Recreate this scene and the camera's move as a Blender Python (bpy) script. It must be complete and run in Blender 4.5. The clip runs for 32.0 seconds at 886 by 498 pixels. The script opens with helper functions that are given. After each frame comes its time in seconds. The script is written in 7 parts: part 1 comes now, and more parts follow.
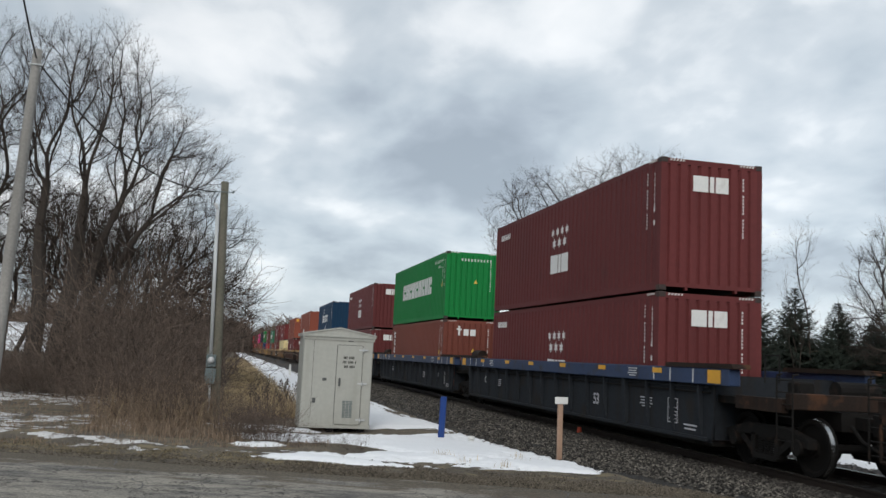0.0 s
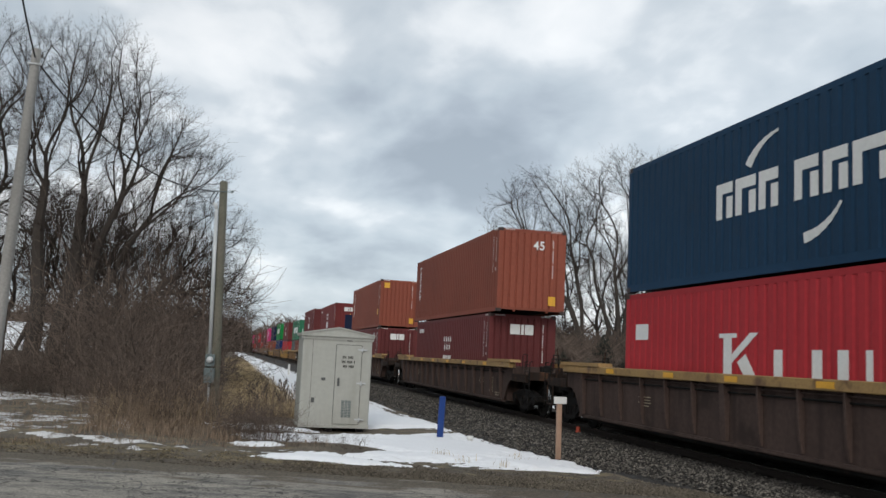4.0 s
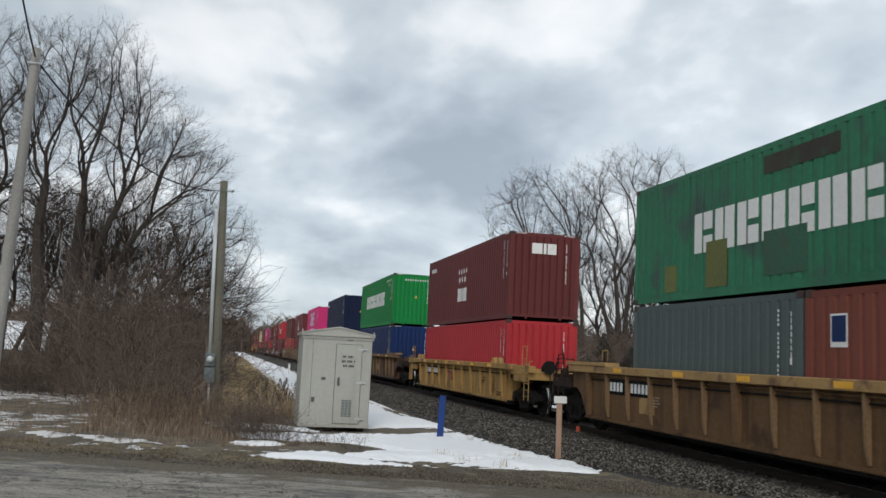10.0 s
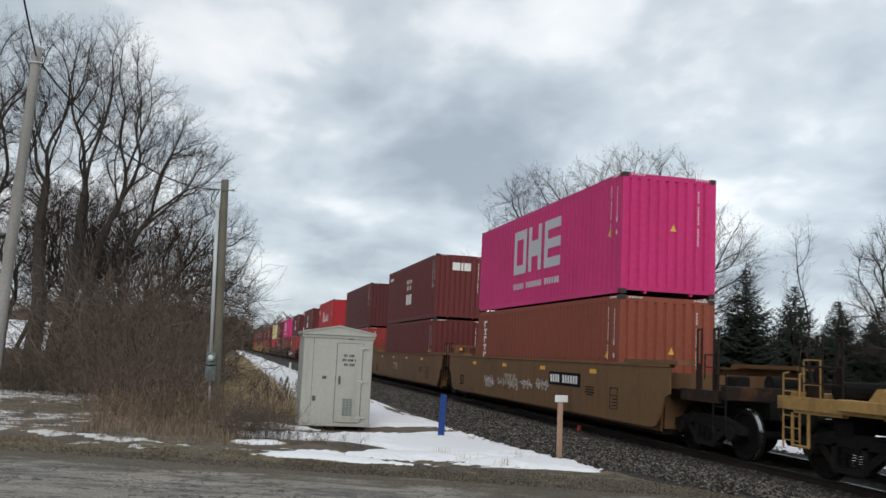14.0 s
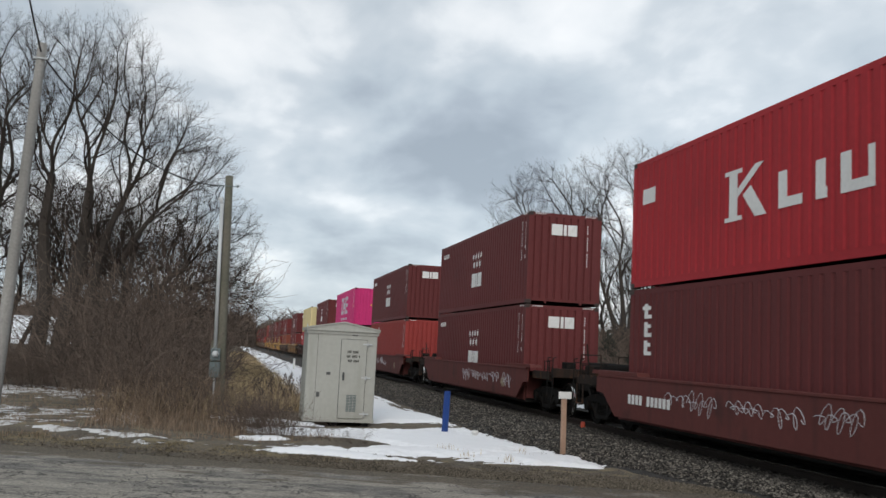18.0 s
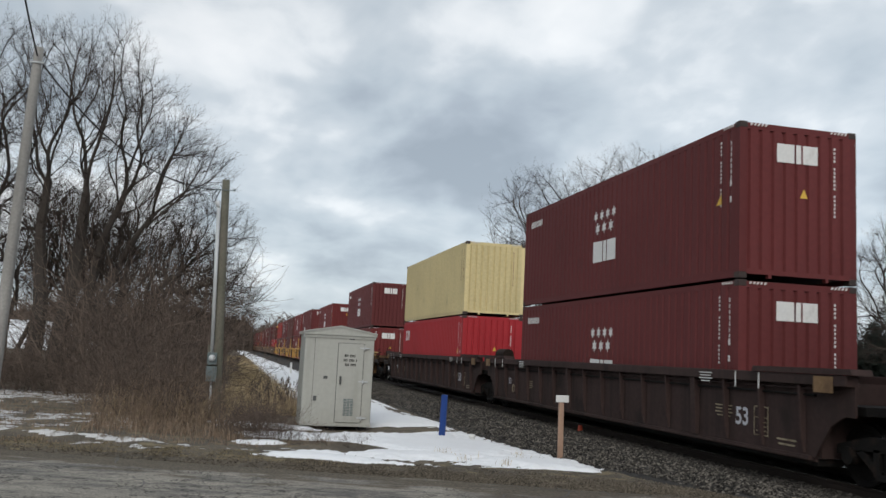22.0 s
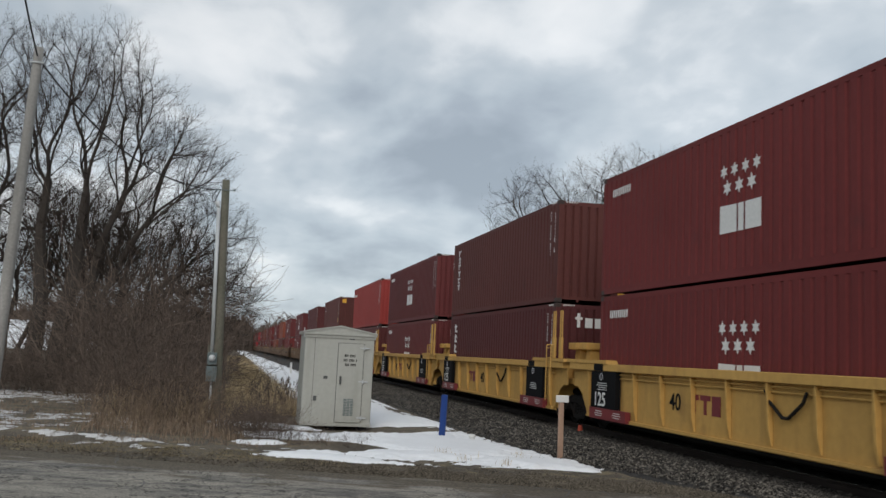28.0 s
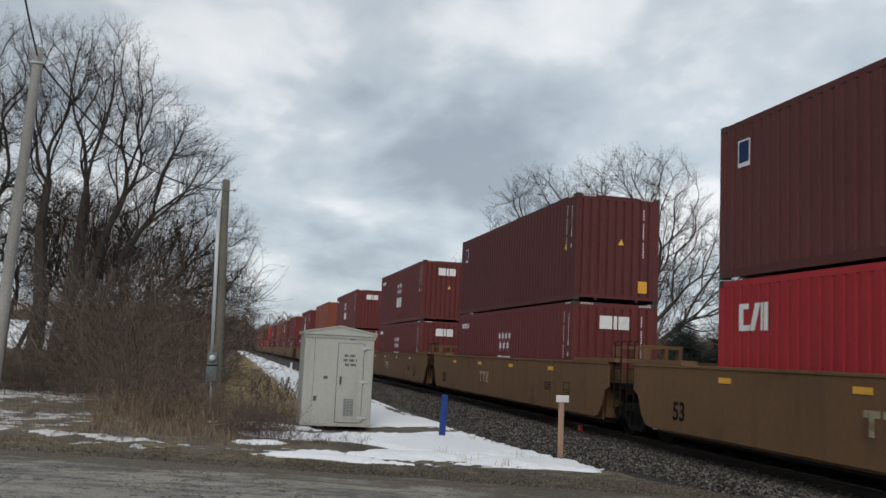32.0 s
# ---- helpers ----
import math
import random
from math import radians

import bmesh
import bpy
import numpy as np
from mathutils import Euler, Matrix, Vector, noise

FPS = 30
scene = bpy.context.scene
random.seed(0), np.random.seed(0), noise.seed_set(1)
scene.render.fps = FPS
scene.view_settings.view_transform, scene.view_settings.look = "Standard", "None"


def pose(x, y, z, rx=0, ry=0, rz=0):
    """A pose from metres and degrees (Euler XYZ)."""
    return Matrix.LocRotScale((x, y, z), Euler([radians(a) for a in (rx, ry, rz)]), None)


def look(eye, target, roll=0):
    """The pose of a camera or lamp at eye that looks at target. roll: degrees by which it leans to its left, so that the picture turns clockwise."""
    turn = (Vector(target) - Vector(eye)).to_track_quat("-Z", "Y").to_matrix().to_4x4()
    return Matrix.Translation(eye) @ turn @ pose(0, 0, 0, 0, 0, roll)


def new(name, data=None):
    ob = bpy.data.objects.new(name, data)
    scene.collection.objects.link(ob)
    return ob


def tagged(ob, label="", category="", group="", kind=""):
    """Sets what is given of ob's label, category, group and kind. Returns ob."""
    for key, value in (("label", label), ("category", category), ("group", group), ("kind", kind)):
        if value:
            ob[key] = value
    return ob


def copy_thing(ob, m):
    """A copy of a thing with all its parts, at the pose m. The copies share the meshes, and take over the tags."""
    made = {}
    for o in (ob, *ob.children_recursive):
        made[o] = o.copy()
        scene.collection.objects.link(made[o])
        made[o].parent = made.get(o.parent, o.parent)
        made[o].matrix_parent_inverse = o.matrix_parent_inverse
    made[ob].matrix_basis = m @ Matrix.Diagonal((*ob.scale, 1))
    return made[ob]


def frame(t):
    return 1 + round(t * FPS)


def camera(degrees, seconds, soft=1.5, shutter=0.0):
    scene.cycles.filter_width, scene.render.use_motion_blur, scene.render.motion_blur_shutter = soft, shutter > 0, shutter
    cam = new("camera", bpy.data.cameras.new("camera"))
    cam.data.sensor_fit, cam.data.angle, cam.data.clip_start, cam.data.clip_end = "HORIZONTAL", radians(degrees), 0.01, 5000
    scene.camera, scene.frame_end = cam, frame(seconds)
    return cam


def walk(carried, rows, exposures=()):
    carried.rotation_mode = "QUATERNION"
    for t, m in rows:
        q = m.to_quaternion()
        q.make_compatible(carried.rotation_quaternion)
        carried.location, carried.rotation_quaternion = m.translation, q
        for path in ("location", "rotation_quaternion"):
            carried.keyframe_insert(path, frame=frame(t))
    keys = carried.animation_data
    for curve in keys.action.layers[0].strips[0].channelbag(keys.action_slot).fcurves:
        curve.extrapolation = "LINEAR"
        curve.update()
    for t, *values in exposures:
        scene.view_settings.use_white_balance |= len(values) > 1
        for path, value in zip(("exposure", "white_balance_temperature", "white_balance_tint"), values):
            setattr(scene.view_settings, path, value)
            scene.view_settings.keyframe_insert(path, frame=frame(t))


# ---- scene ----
EYE = Vector((0.0, 0.0, 1.62))
cam = camera(52.736, 32.0, soft=1.5, shutter=0.06)
# seconds, heading from the track's direction, tilt upwards, roll (degrees)
CAMERA_TURNS = [
    (0, 13.098, 6.912, 2.754), (0.5, 13.096, 6.893, 2.768), (1, 13.135, 6.874, 2.725), (1.5, 13.155, 6.882, 2.739),
    (2, 13.105, 6.849, 2.812), (2.5, 13.144, 6.859, 2.773), (3, 13.158, 6.901, 2.774), (3.5, 13.158, 6.901, 2.774),
    (5.5, 13.214, 6.887, 2.777), (6, 13.211, 6.897, 2.806), (6.5, 13.208, 6.879, 2.768), (7, 13.155, 6.889, 2.739),
    (7.5, 13.103, 6.901, 2.774), (8, 13.103, 6.901, 2.774), (8.5, 13.108, 6.874, 2.784), (9, 13.142, 6.847, 2.792),
    (9.5, 13.154, 6.856, 2.806), (10, 13.157, 6.866, 2.779), (10.5, 13.187, 6.849, 2.701), (11, 13.211, 6.847, 2.737),
    (11.5, 13.202, 6.850, 2.757), (12, 13.192, 6.845, 2.783), (12.5, 13.158, 6.845, 2.776), (13, 13.142, 6.847, 2.792),
    (13.5, 13.145, 6.803, 2.765), (14, 13.102, 6.790, 2.776), (14.5, 13.068, 6.818, 2.837), (16.5, 13.001, 6.768, 2.876),
    (17, 12.988, 6.758, 2.801), (17.5, 12.921, 6.728, 2.842), (18, 12.852, 6.549, 2.903), (18.5, 12.892, 6.594, 2.922),
    (19, 12.997, 6.699, 2.777), (19.5, 13.015, 6.738, 2.810), (20, 13.024, 6.765, 2.853), (20.5, 12.995, 6.786, 2.799),
    (21, 13.049, 6.793, 2.746), (21.5, 13.046, 6.790, 2.776), (22, 13.037, 6.793, 2.798), (22.5, 13.037, 6.793, 2.798),
    (23, 13.031, 6.792, 2.791), (23.5, 13.040, 6.789, 2.769), (24, 13.065, 6.792, 2.734), (24.5, 13.058, 6.790, 2.723),
    (25, 13.046, 6.790, 2.776), (25.5, 13.022, 6.801, 2.805), (27.5, 13.030, 6.793, 2.796), (28, 13.037, 6.793, 2.798),
    (28.5, 13.059, 6.792, 2.786), (29, 13.084, 6.796, 2.821), (29.5, 13.077, 6.796, 2.817), (30, 13.090, 6.795, 2.761),
    (30.5, 13.087, 6.792, 2.792), (31, 13.066, 6.800, 2.842), (31.5, 13.031, 6.792, 2.791), (32, 13.031, 6.792, 2.791),
]


# seconds and stops: the picture darkens a little towards the end
EXPOSURES = [(0, -0.08), (20, -0.08), (25, -0.20), (32, -0.24)]


def aim(heading, tilt):
    h, v = radians(heading), radians(tilt)
    return EYE + Vector((math.sin(h) * math.cos(v), math.cos(h) * math.cos(v), math.sin(v))) * 20


walk(cam, [(t, look(EYE, aim(h, v), r)) for t, h, v, r in CAMERA_TURNS], EXPOSURES)

# ---- light: an overcast winter sky with thin bright gaps ----
SUN_ELEVATION, SUN_HEADING = 31.0, 198.0


def make_world():
    world = bpy.data.worlds.new("overcast_sky")
    scene.world = world
    world.use_nodes = True
    nt = world.node_tree
    nt.nodes.clear()
    N, link = nt.nodes.new, nt.links.new
    out, back = N("ShaderNodeOutputWorld"), N("ShaderNodeBackground")
    sky = N("ShaderNodeTexSky")
    sky.sky_type, sky.sun_disc = "NISHITA", False
    sky.sun_elevation, sky.sun_rotation = radians(SUN_ELEVATION), radians(SUN_HEADING)
    dim = N("ShaderNodeMix")
    dim.data_type, dim.blend_type = "RGBA", "MULTIPLY"
    dim.inputs[0].default_value = 1.0
    dim.inputs[7].default_value = (0.085, 0.085, 0.085, 1)
    link(sky.outputs[0], dim.inputs[6])
    co, sep = N("ShaderNodeTexCoord"), N("ShaderNodeSeparateXYZ")
    link(co.outputs["Generated"], sep.inputs[0])

    def calc(op, a, b=None):
        n = N("ShaderNodeMath")
        n.operation = op
        for i, v in enumerate((a, b)):
            if v is None:
                continue
            if isinstance(v, (int, float)):
                n.inputs[i].default_value = v
            else:
                link(v, n.inputs[i])
        return n.outputs[0]

    # the cloud deck is a flat layer seen in perspective
    up = calc("ADD", calc("MAXIMUM", sep.outputs[2], 0.0), 0.30)
    flat = N("ShaderNodeCombineXYZ")
    link(calc("DIVIDE", sep.outputs[0], up), flat.inputs[0])
    link(calc("DIVIDE", sep.outputs[1], up), flat.inputs[1])

    def fbm(scale, detail, rough, shift):
        m, n = N("ShaderNodeMapping"), N("ShaderNodeTexNoise")
        m.inputs["Location"].default_value = shift
        m.inputs["Scale"].default_value = (1.0, 0.8, 1)
        link(flat.outputs[0], m.inputs[0])
        link(m.outputs[0], n.inputs["Vector"])
        n.inputs["Scale"].default_value, n.inputs["Detail"].default_value = scale, detail
        n.inputs["Roughness"].default_value, n.inputs["Distortion"].default_value = rough, 0.25
        return n.outputs[0]

    large, mid, small = fbm(1.0, 2, 0.5, (3.1, 1.7, 0)), fbm(2.7, 4, 0.46, (7.3, 2.1, 0)), fbm(7.0, 6, 0.52, (0.4, 5.2, 0))
    deck = calc("ADD", calc("ADD", calc("MULTIPLY", large, 0.36), calc("MULTIPLY", mid, 0.49)), calc("MULTIPLY", small, 0.15))
    ramp = N("ShaderNodeValToRGB")
    e = ramp.color_ramp.elements
    e[0].position, e[0].color = 0.38, (1.0, 1.02, 1.035, 1)
    e[1].position, e[1].color = 0.60, (0.36, 0.415, 0.475, 1)
    for pos, col in ((0.43, (0.86, 0.90, 0.93, 1)), (0.47, (0.65, 0.71, 0.76, 1)), (0.52, (0.53, 0.60, 0.66, 1)), (0.56, (0.43, 0.49, 0.555, 1))):
        el = e.new(pos)
        el.color = col
    link(deck, ramp.inputs[0])
    # the cloud is set brighter to the right-front, away from the sun lamp
    bright_side = N("ShaderNodeVectorMath")
    bright_side.operation = "DOT_PRODUCT"
    link(co.outputs["Generated"], bright_side.inputs[0])
    bright_side.inputs[1].default_value = (0.78, 0.50, 0.38)
    glow = calc("ADD", 0.88, calc("MULTIPLY", calc("POWER", calc("MAXIMUM", bright_side.outputs["Value"], 0.0), 2.0), 0.22))
    # the deck is brighter low down, where it is seen edge on
    low = calc("SUBTRACT", 1.15, calc("MULTIPLY", calc("MINIMUM", calc("MAXIMUM", sep.outputs[2], 0.0), 0.4), 0.55))
    glow = calc("MULTIPLY", glow, low)
    lit = N("ShaderNodeVectorMath")
    lit.operation = "SCALE"
    link(ramp.outputs[0], lit.inputs[0])
    link(glow, lit.inputs["Scale"])
    gap = N("ShaderNodeMix")
    gap.data_type = "RGBA"
    gap.inputs[0].default_value = 0.12
    link(lit.outputs[0], gap.inputs[6])
    link(dim.outputs[2], gap.inputs[7])
    link(gap.outputs[2], back.inputs[0])
    back.inputs[1].default_value = 1.15
    link(back.outputs[0], out.inputs[0])


make_world()
sun = new("sun", bpy.data.lights.new("sun", "SUN"))
sun.data.energy, sun.data.angle, sun.data.color = 1.55, radians(35), (1.0, 0.96, 0.9)
h, v = radians(SUN_HEADING), radians(SUN_ELEVATION)
sun.matrix_world = look((math.sin(h) * 60, math.cos(h) * 60, 60 * math.tan(v)), (0, 0, 0))

# ---- materials ----


def surface(name, colour, rough=0.7, metal=0.0, vary=0.25, grain=3.0, stain=None, stain_at=0.55, streak=0.0, bump=0.15, bump_scale=40.0,
            per_object=0.0, gloss=0.5, second=None, across=1.0):
    """Base colour with broad and fine variation, optional stains or rain streaks in a second colour, and a fine relief."""
    m = bpy.data.materials.new(name)
    m.use_nodes = True
    nt = m.node_tree
    N, link = nt.nodes.new, nt.links.new
    bsdf = nt.nodes["Principled BSDF"]
    bsdf.inputs["Roughness"].default_value, bsdf.inputs["Metallic"].default_value = rough, metal
    bsdf.inputs["Specular IOR Level"].default_value = gloss
    co = N("ShaderNodeTexCoord")

    def tex(scale, detail, stretch=(1, 1, 1)):
        mp, n = N("ShaderNodeMapping"), N("ShaderNodeTexNoise")
        mp.inputs["Scale"].default_value = (stretch[0] * across, stretch[1], stretch[2])
        link(co.outputs["Object"], mp.inputs[0])
        link(mp.outputs[0], n.inputs["Vector"])
        n.inputs["Scale"].default_value, n.inputs["Detail"].default_value = scale, detail
        return n.outputs[0]

    def blend(kind, fac, a, b):
        n = N("ShaderNodeMix")
        n.data_type, n.blend_type = "RGBA", kind
        for i, v in ((0, fac), (6, a), (7, b)):
            if isinstance(v, (int, float, tuple)):
                n.inputs[i].default_value = v
            else:
                link(v, n.inputs[i])
        return n.outputs[2]

    def ramp(src, lo, hi, a=0.0, b=1.0):
        n = N("ShaderNodeMapRange")
        link(src, n.inputs[0])
        n.inputs[1].default_value, n.inputs[2].default_value, n.inputs[3].default_value, n.inputs[4].default_value = lo, hi, a, b
        return n.outputs[0]

    c = (*colour, 1)
    col = blend("MIX", ramp(tex(grain * 0.22, 4), 0.3, 0.7), c, (*(second or tuple(x * (1 - vary) for x in colour)), 1))
    fine = ramp(tex(grain * 7, 5), 0.25, 0.75, 1 - vary * 0.7, 1 + vary * 0.5)
    g = N("ShaderNodeCombineColor")
    for i in range(3):
        link(fine, g.inputs[i])
    col = blend("MULTIPLY", 1.0, col, g.outputs[0])
    if stain:
        col = blend("MIX", ramp(tex(grain * 0.8, 6), stain_at, stain_at + 0.12, 0, 0.85), col, (*stain, 1))
    if streak:
        s = (stain or tuple(x * 0.35 for x in colour))
        col = blend("MIX", ramp(tex(2.2, 5, (1.6, 1.6, 0.16)), 0.52, 0.72, 0, streak), col, (*s, 1))
    if per_object:
        info = N("ShaderNodeObjectInfo")
        hsv = N("ShaderNodeHueSaturation")
        link(ramp(info.outputs["Random"], 0, 1, 1 - per_object, 1 + per_object), hsv.inputs["Value"])
        link(col, hsv.inputs["Color"])
        col = hsv.outputs[0]
    link(col, bsdf.inputs["Base Color"])
    if bump:
        b = N("ShaderNodeBump")
        b.inputs["Strength"].default_value, b.inputs["Distance"].default_value = bump, 0.02
        link(tex(bump_scale, 5), b.inputs["Height"])
        link(b.outputs[0], bsdf.inputs["Normal"])
    return m


RUST = (0.085, 0.04, 0.022)
PAINTS = {
    "maroon": (0.132, 0.031, 0.031), "dull_maroon": (0.105, 0.029, 0.029), "red_maroon": (0.160, 0.030, 0.029), "brown": (0.185, 0.055, 0.038),
    "rust": (0.25, 0.070, 0.044), "orange": (0.32, 0.048, 0.042), "red": (0.40, 0.030, 0.038), "green": (0.006, 0.20, 0.045),
    "old_green": (0.012, 0.165, 0.075), "navy": (0.008, 0.026, 0.105), "dark_navy": (0.006, 0.013, 0.045), "blue": (0.008, 0.040, 0.088),
    "umber": (0.110, 0.035, 0.030), "beige": (0.70, 0.58, 0.31), "pink": (0.60, 0.040, 0.185), "grey": (0.085, 0.108, 0.108),
}
PAINT = {k: surface("container_paint_" + k, c, rough=0.68, vary=0.16, grain=1.3, streak=0.18, stain=tuple(x * 0.55 + 0.01 for x in c), stain_at=0.66,
                    bump=0.06, bump_scale=14, per_object=0.10, gloss=0.22) for k, c in PAINTS.items()}
PAINT["old_green"] = surface("worn_green_paint", PAINTS["old_green"], rough=0.6, vary=0.3, grain=1.2, stain=(0.03, 0.06, 0.05), stain_at=0.56, streak=0.4, bump=0.1, bump_scale=12)
M_OLIVE = surface("olive_repaint", (0.135, 0.150, 0.035), rough=0.75, vary=0.3, grain=2, stain=(0.07, 0.09, 0.03), streak=0.3)
M_SCRAPE = surface("scraped_dark_paint", (0.050, 0.042, 0.032), rough=0.85, vary=0.4, grain=3, stain=(0.03, 0.06, 0.035), stain_at=0.5, streak=0.4)
M_PATCH = surface("mossy_repaint", (0.026, 0.105, 0.062), rough=0.75, vary=0.3, grain=2, stain=(0.05, 0.07, 0.04), streak=0.3)
WELL_PAINTS = {
    "blue": ((0.024, 0.028, 0.034), (0.022, 0.019, 0.017)), "brown": ((0.080, 0.053, 0.045), (0.032, 0.022, 0.019)),
    "tan": ((0.152, 0.088, 0.043), (0.060, 0.034, 0.022)), "dark": ((0.058, 0.037, 0.034), (0.024, 0.018, 0.016)),
    "rust_brown": ((0.118, 0.074, 0.050), (0.050, 0.031, 0.022)), "smooth_tan": ((0.158, 0.089, 0.044), (0.090, 0.049, 0.027)),
    "red": ((0.122, 0.037, 0.033), (0.06, 0.026, 0.024)), "yellow": ((0.56, 0.335, 0.10), (0.34, 0.20, 0.07)),
    "dull_yellow": ((0.40, 0.245, 0.088), (0.14, 0.085, 0.048)),
}
WELL = {k: surface("car_paint_" + k, c, rough=0.8, vary=0.27, grain=1.7, stain=s, stain_at=0.56, streak=0.75, bump=0.08, bump_scale=18, per_object=0.06, gloss=0.18)
        for k, (c, s) in WELL_PAINTS.items()}
for k in ("yellow", "smooth_tan", "red"):
    WELL[k] = surface("car_paint_clean_" + k, WELL_PAINTS[k][0], rough=0.75, vary=0.13, grain=1.1, stain=WELL_PAINTS[k][1], stain_at=0.62, streak=0.45, bump=0.05, bump_scale=10, per_object=0.05, gloss=0.2)
M_BLUE_SILL = surface("blue_sill_paint", (0.018, 0.042, 0.11), rough=0.6, vary=0.25, stain=(0.02, 0.018, 0.018), stain_at=0.58, streak=0.3)
M_TAN_SILL = surface("worn_tan_sill_paint", (0.36, 0.22, 0.08), rough=0.65, vary=0.3, stain=RUST, stain_at=0.56, streak=0.3)
M_FADED = surface("faded_stencil_paint", (0.34, 0.28, 0.19), rough=0.75, vary=0.3, grain=6, stain=(0.16, 0.11, 0.07), stain_at=0.52)
M_GRIME = surface("grimy_brown_steel", (0.030, 0.021, 0.017), rough=0.8, vary=0.4, grain=4, stain=RUST, stain_at=0.55, streak=0.3, bump=0.15, gloss=0.15)
# worn tan, made paler for the light the ribs catch
M_TAN_RIB = surface("worn_tan_rib_paint", (0.235, 0.148, 0.080), rough=0.8, vary=0.3, grain=3, stain=(0.10, 0.06, 0.038), stain_at=0.58, streak=0.4, gloss=0.18)
M_STEEL = surface("dark_oily_steel", (0.014, 0.0128, 0.012), gloss=0.15, rough=0.8, vary=0.4, grain=5, stain=(0.026, 0.018, 0.014), bump=0.2)
M_CAST = surface("corner_casting_steel", (0.055, 0.035, 0.03), rough=0.7, vary=0.4, grain=8)
M_WHEEL = surface("wheel_steel", (0.011, 0.010, 0.0092), rough=0.85, gloss=0.12, vary=0.3, grain=5)
M_TREAD = surface("polished_tread_steel", (0.55, 0.54, 0.52), rough=0.25, metal=1.0, vary=0.1, grain=6, bump=0.02)
M_WHITE = surface("white_marking_paint", (0.74, 0.74, 0.72), rough=0.6, vary=0.12, grain=2.5, stain=(0.42, 0.38, 0.36), stain_at=0.68, bump=0.03)
M_SILVER = surface("pale_grey_marking_paint", (0.52, 0.52, 0.56), rough=0.6, vary=0.1, grain=2.5, bump=0.03)
M_YELLOW = surface("yellow_marking_paint", (0.74, 0.47, 0.07), rough=0.6, vary=0.15, bump=0.03)
M_BLACK = surface("black_marking_paint", (0.008, 0.008, 0.009), gloss=0.1, rough=0.8, vary=0.3, bump=0.05)
M_RED = surface("dark_red_marking_paint", (0.20, 0.022, 0.026), rough=0.6, vary=0.2, bump=0.05)
M_AMBER = surface("amber_reflector", (0.74, 0.38, 0.03), rough=0.45, vary=0.15, bump=0.02)
M_TEAL = surface("teal_sticker", (0.06, 0.42, 0.42), rough=0.5, vary=0.1)
M_CABINET = surface("grey_cabinet_paint", (0.42, 0.423, 0.385), rough=0.55, vary=0.1, grain=1.4, stain=(0.26, 0.26, 0.22), stain_at=0.62, streak=0.3, bump=0.04)
M_CABINET_DARK = surface("dark_grey_metal", (0.09, 0.095, 0.095), rough=0.6, vary=0.2)
M_POLE = surface("weathered_pole_wood", (0.17, 0.155, 0.125), rough=0.9, vary=0.35, grain=3, second=(0.10, 0.105, 0.075), streak=0.4, bump=0.5, bump_scale=24)
M_PALE_POLE = surface("silvered_pole_wood", (0.34, 0.33, 0.31), rough=0.9, vary=0.25, grain=3, streak=0.35, bump=0.5, bump_scale=24)
M_GALV = surface("galvanised_steel", (0.58, 0.60, 0.61), rough=0.5, metal=0.1, vary=0.15, grain=6)
M_METER = surface("grey_enamel", (0.14, 0.18, 0.185), rough=0.5, vary=0.12)
M_BLUE_POST = surface("blue_plastic", (0.005, 0.042, 0.21), rough=0.45, vary=0.15, grain=4)
M_POST_WOOD = surface("raw_lumber", (0.42, 0.27, 0.19), rough=0.85, vary=0.2, grain=5, streak=0.2, bump=0.25)
M_BARK = surface("grey_brown_bark", (0.066, 0.054, 0.045), rough=0.95, vary=0.35, grain=4, bump=0.5, bump_scale=20, per_object=0.15)
M_NEEDLE = surface("spruce_needles", (0.024, 0.036, 0.024), rough=0.85, vary=0.4, grain=6, bump=0, per_object=0.2)
M_TIE = surface("creosoted_wood", (0.035, 0.028, 0.023), rough=0.9, vary=0.35, grain=6, bump=0.4)
M_RAIL = surface("rusty_rail_steel", (0.030, 0.022, 0.018), gloss=0.2, rough=0.7, vary=0.3, grain=6)
M_BALLAST = surface("ballast_bed", (0.048, 0.045, 0.042), rough=1.0, vary=0.6, grain=12, second=(0.026, 0.025, 0.024), bump=1.0, bump_scale=26)
M_SNOW = surface("old_snow", (0.86, 0.875, 0.895), rough=0.75, vary=0.05, grain=2, stain=(0.60, 0.58, 0.55), stain_at=0.68, bump=0.25, bump_scale=9, gloss=0.3)
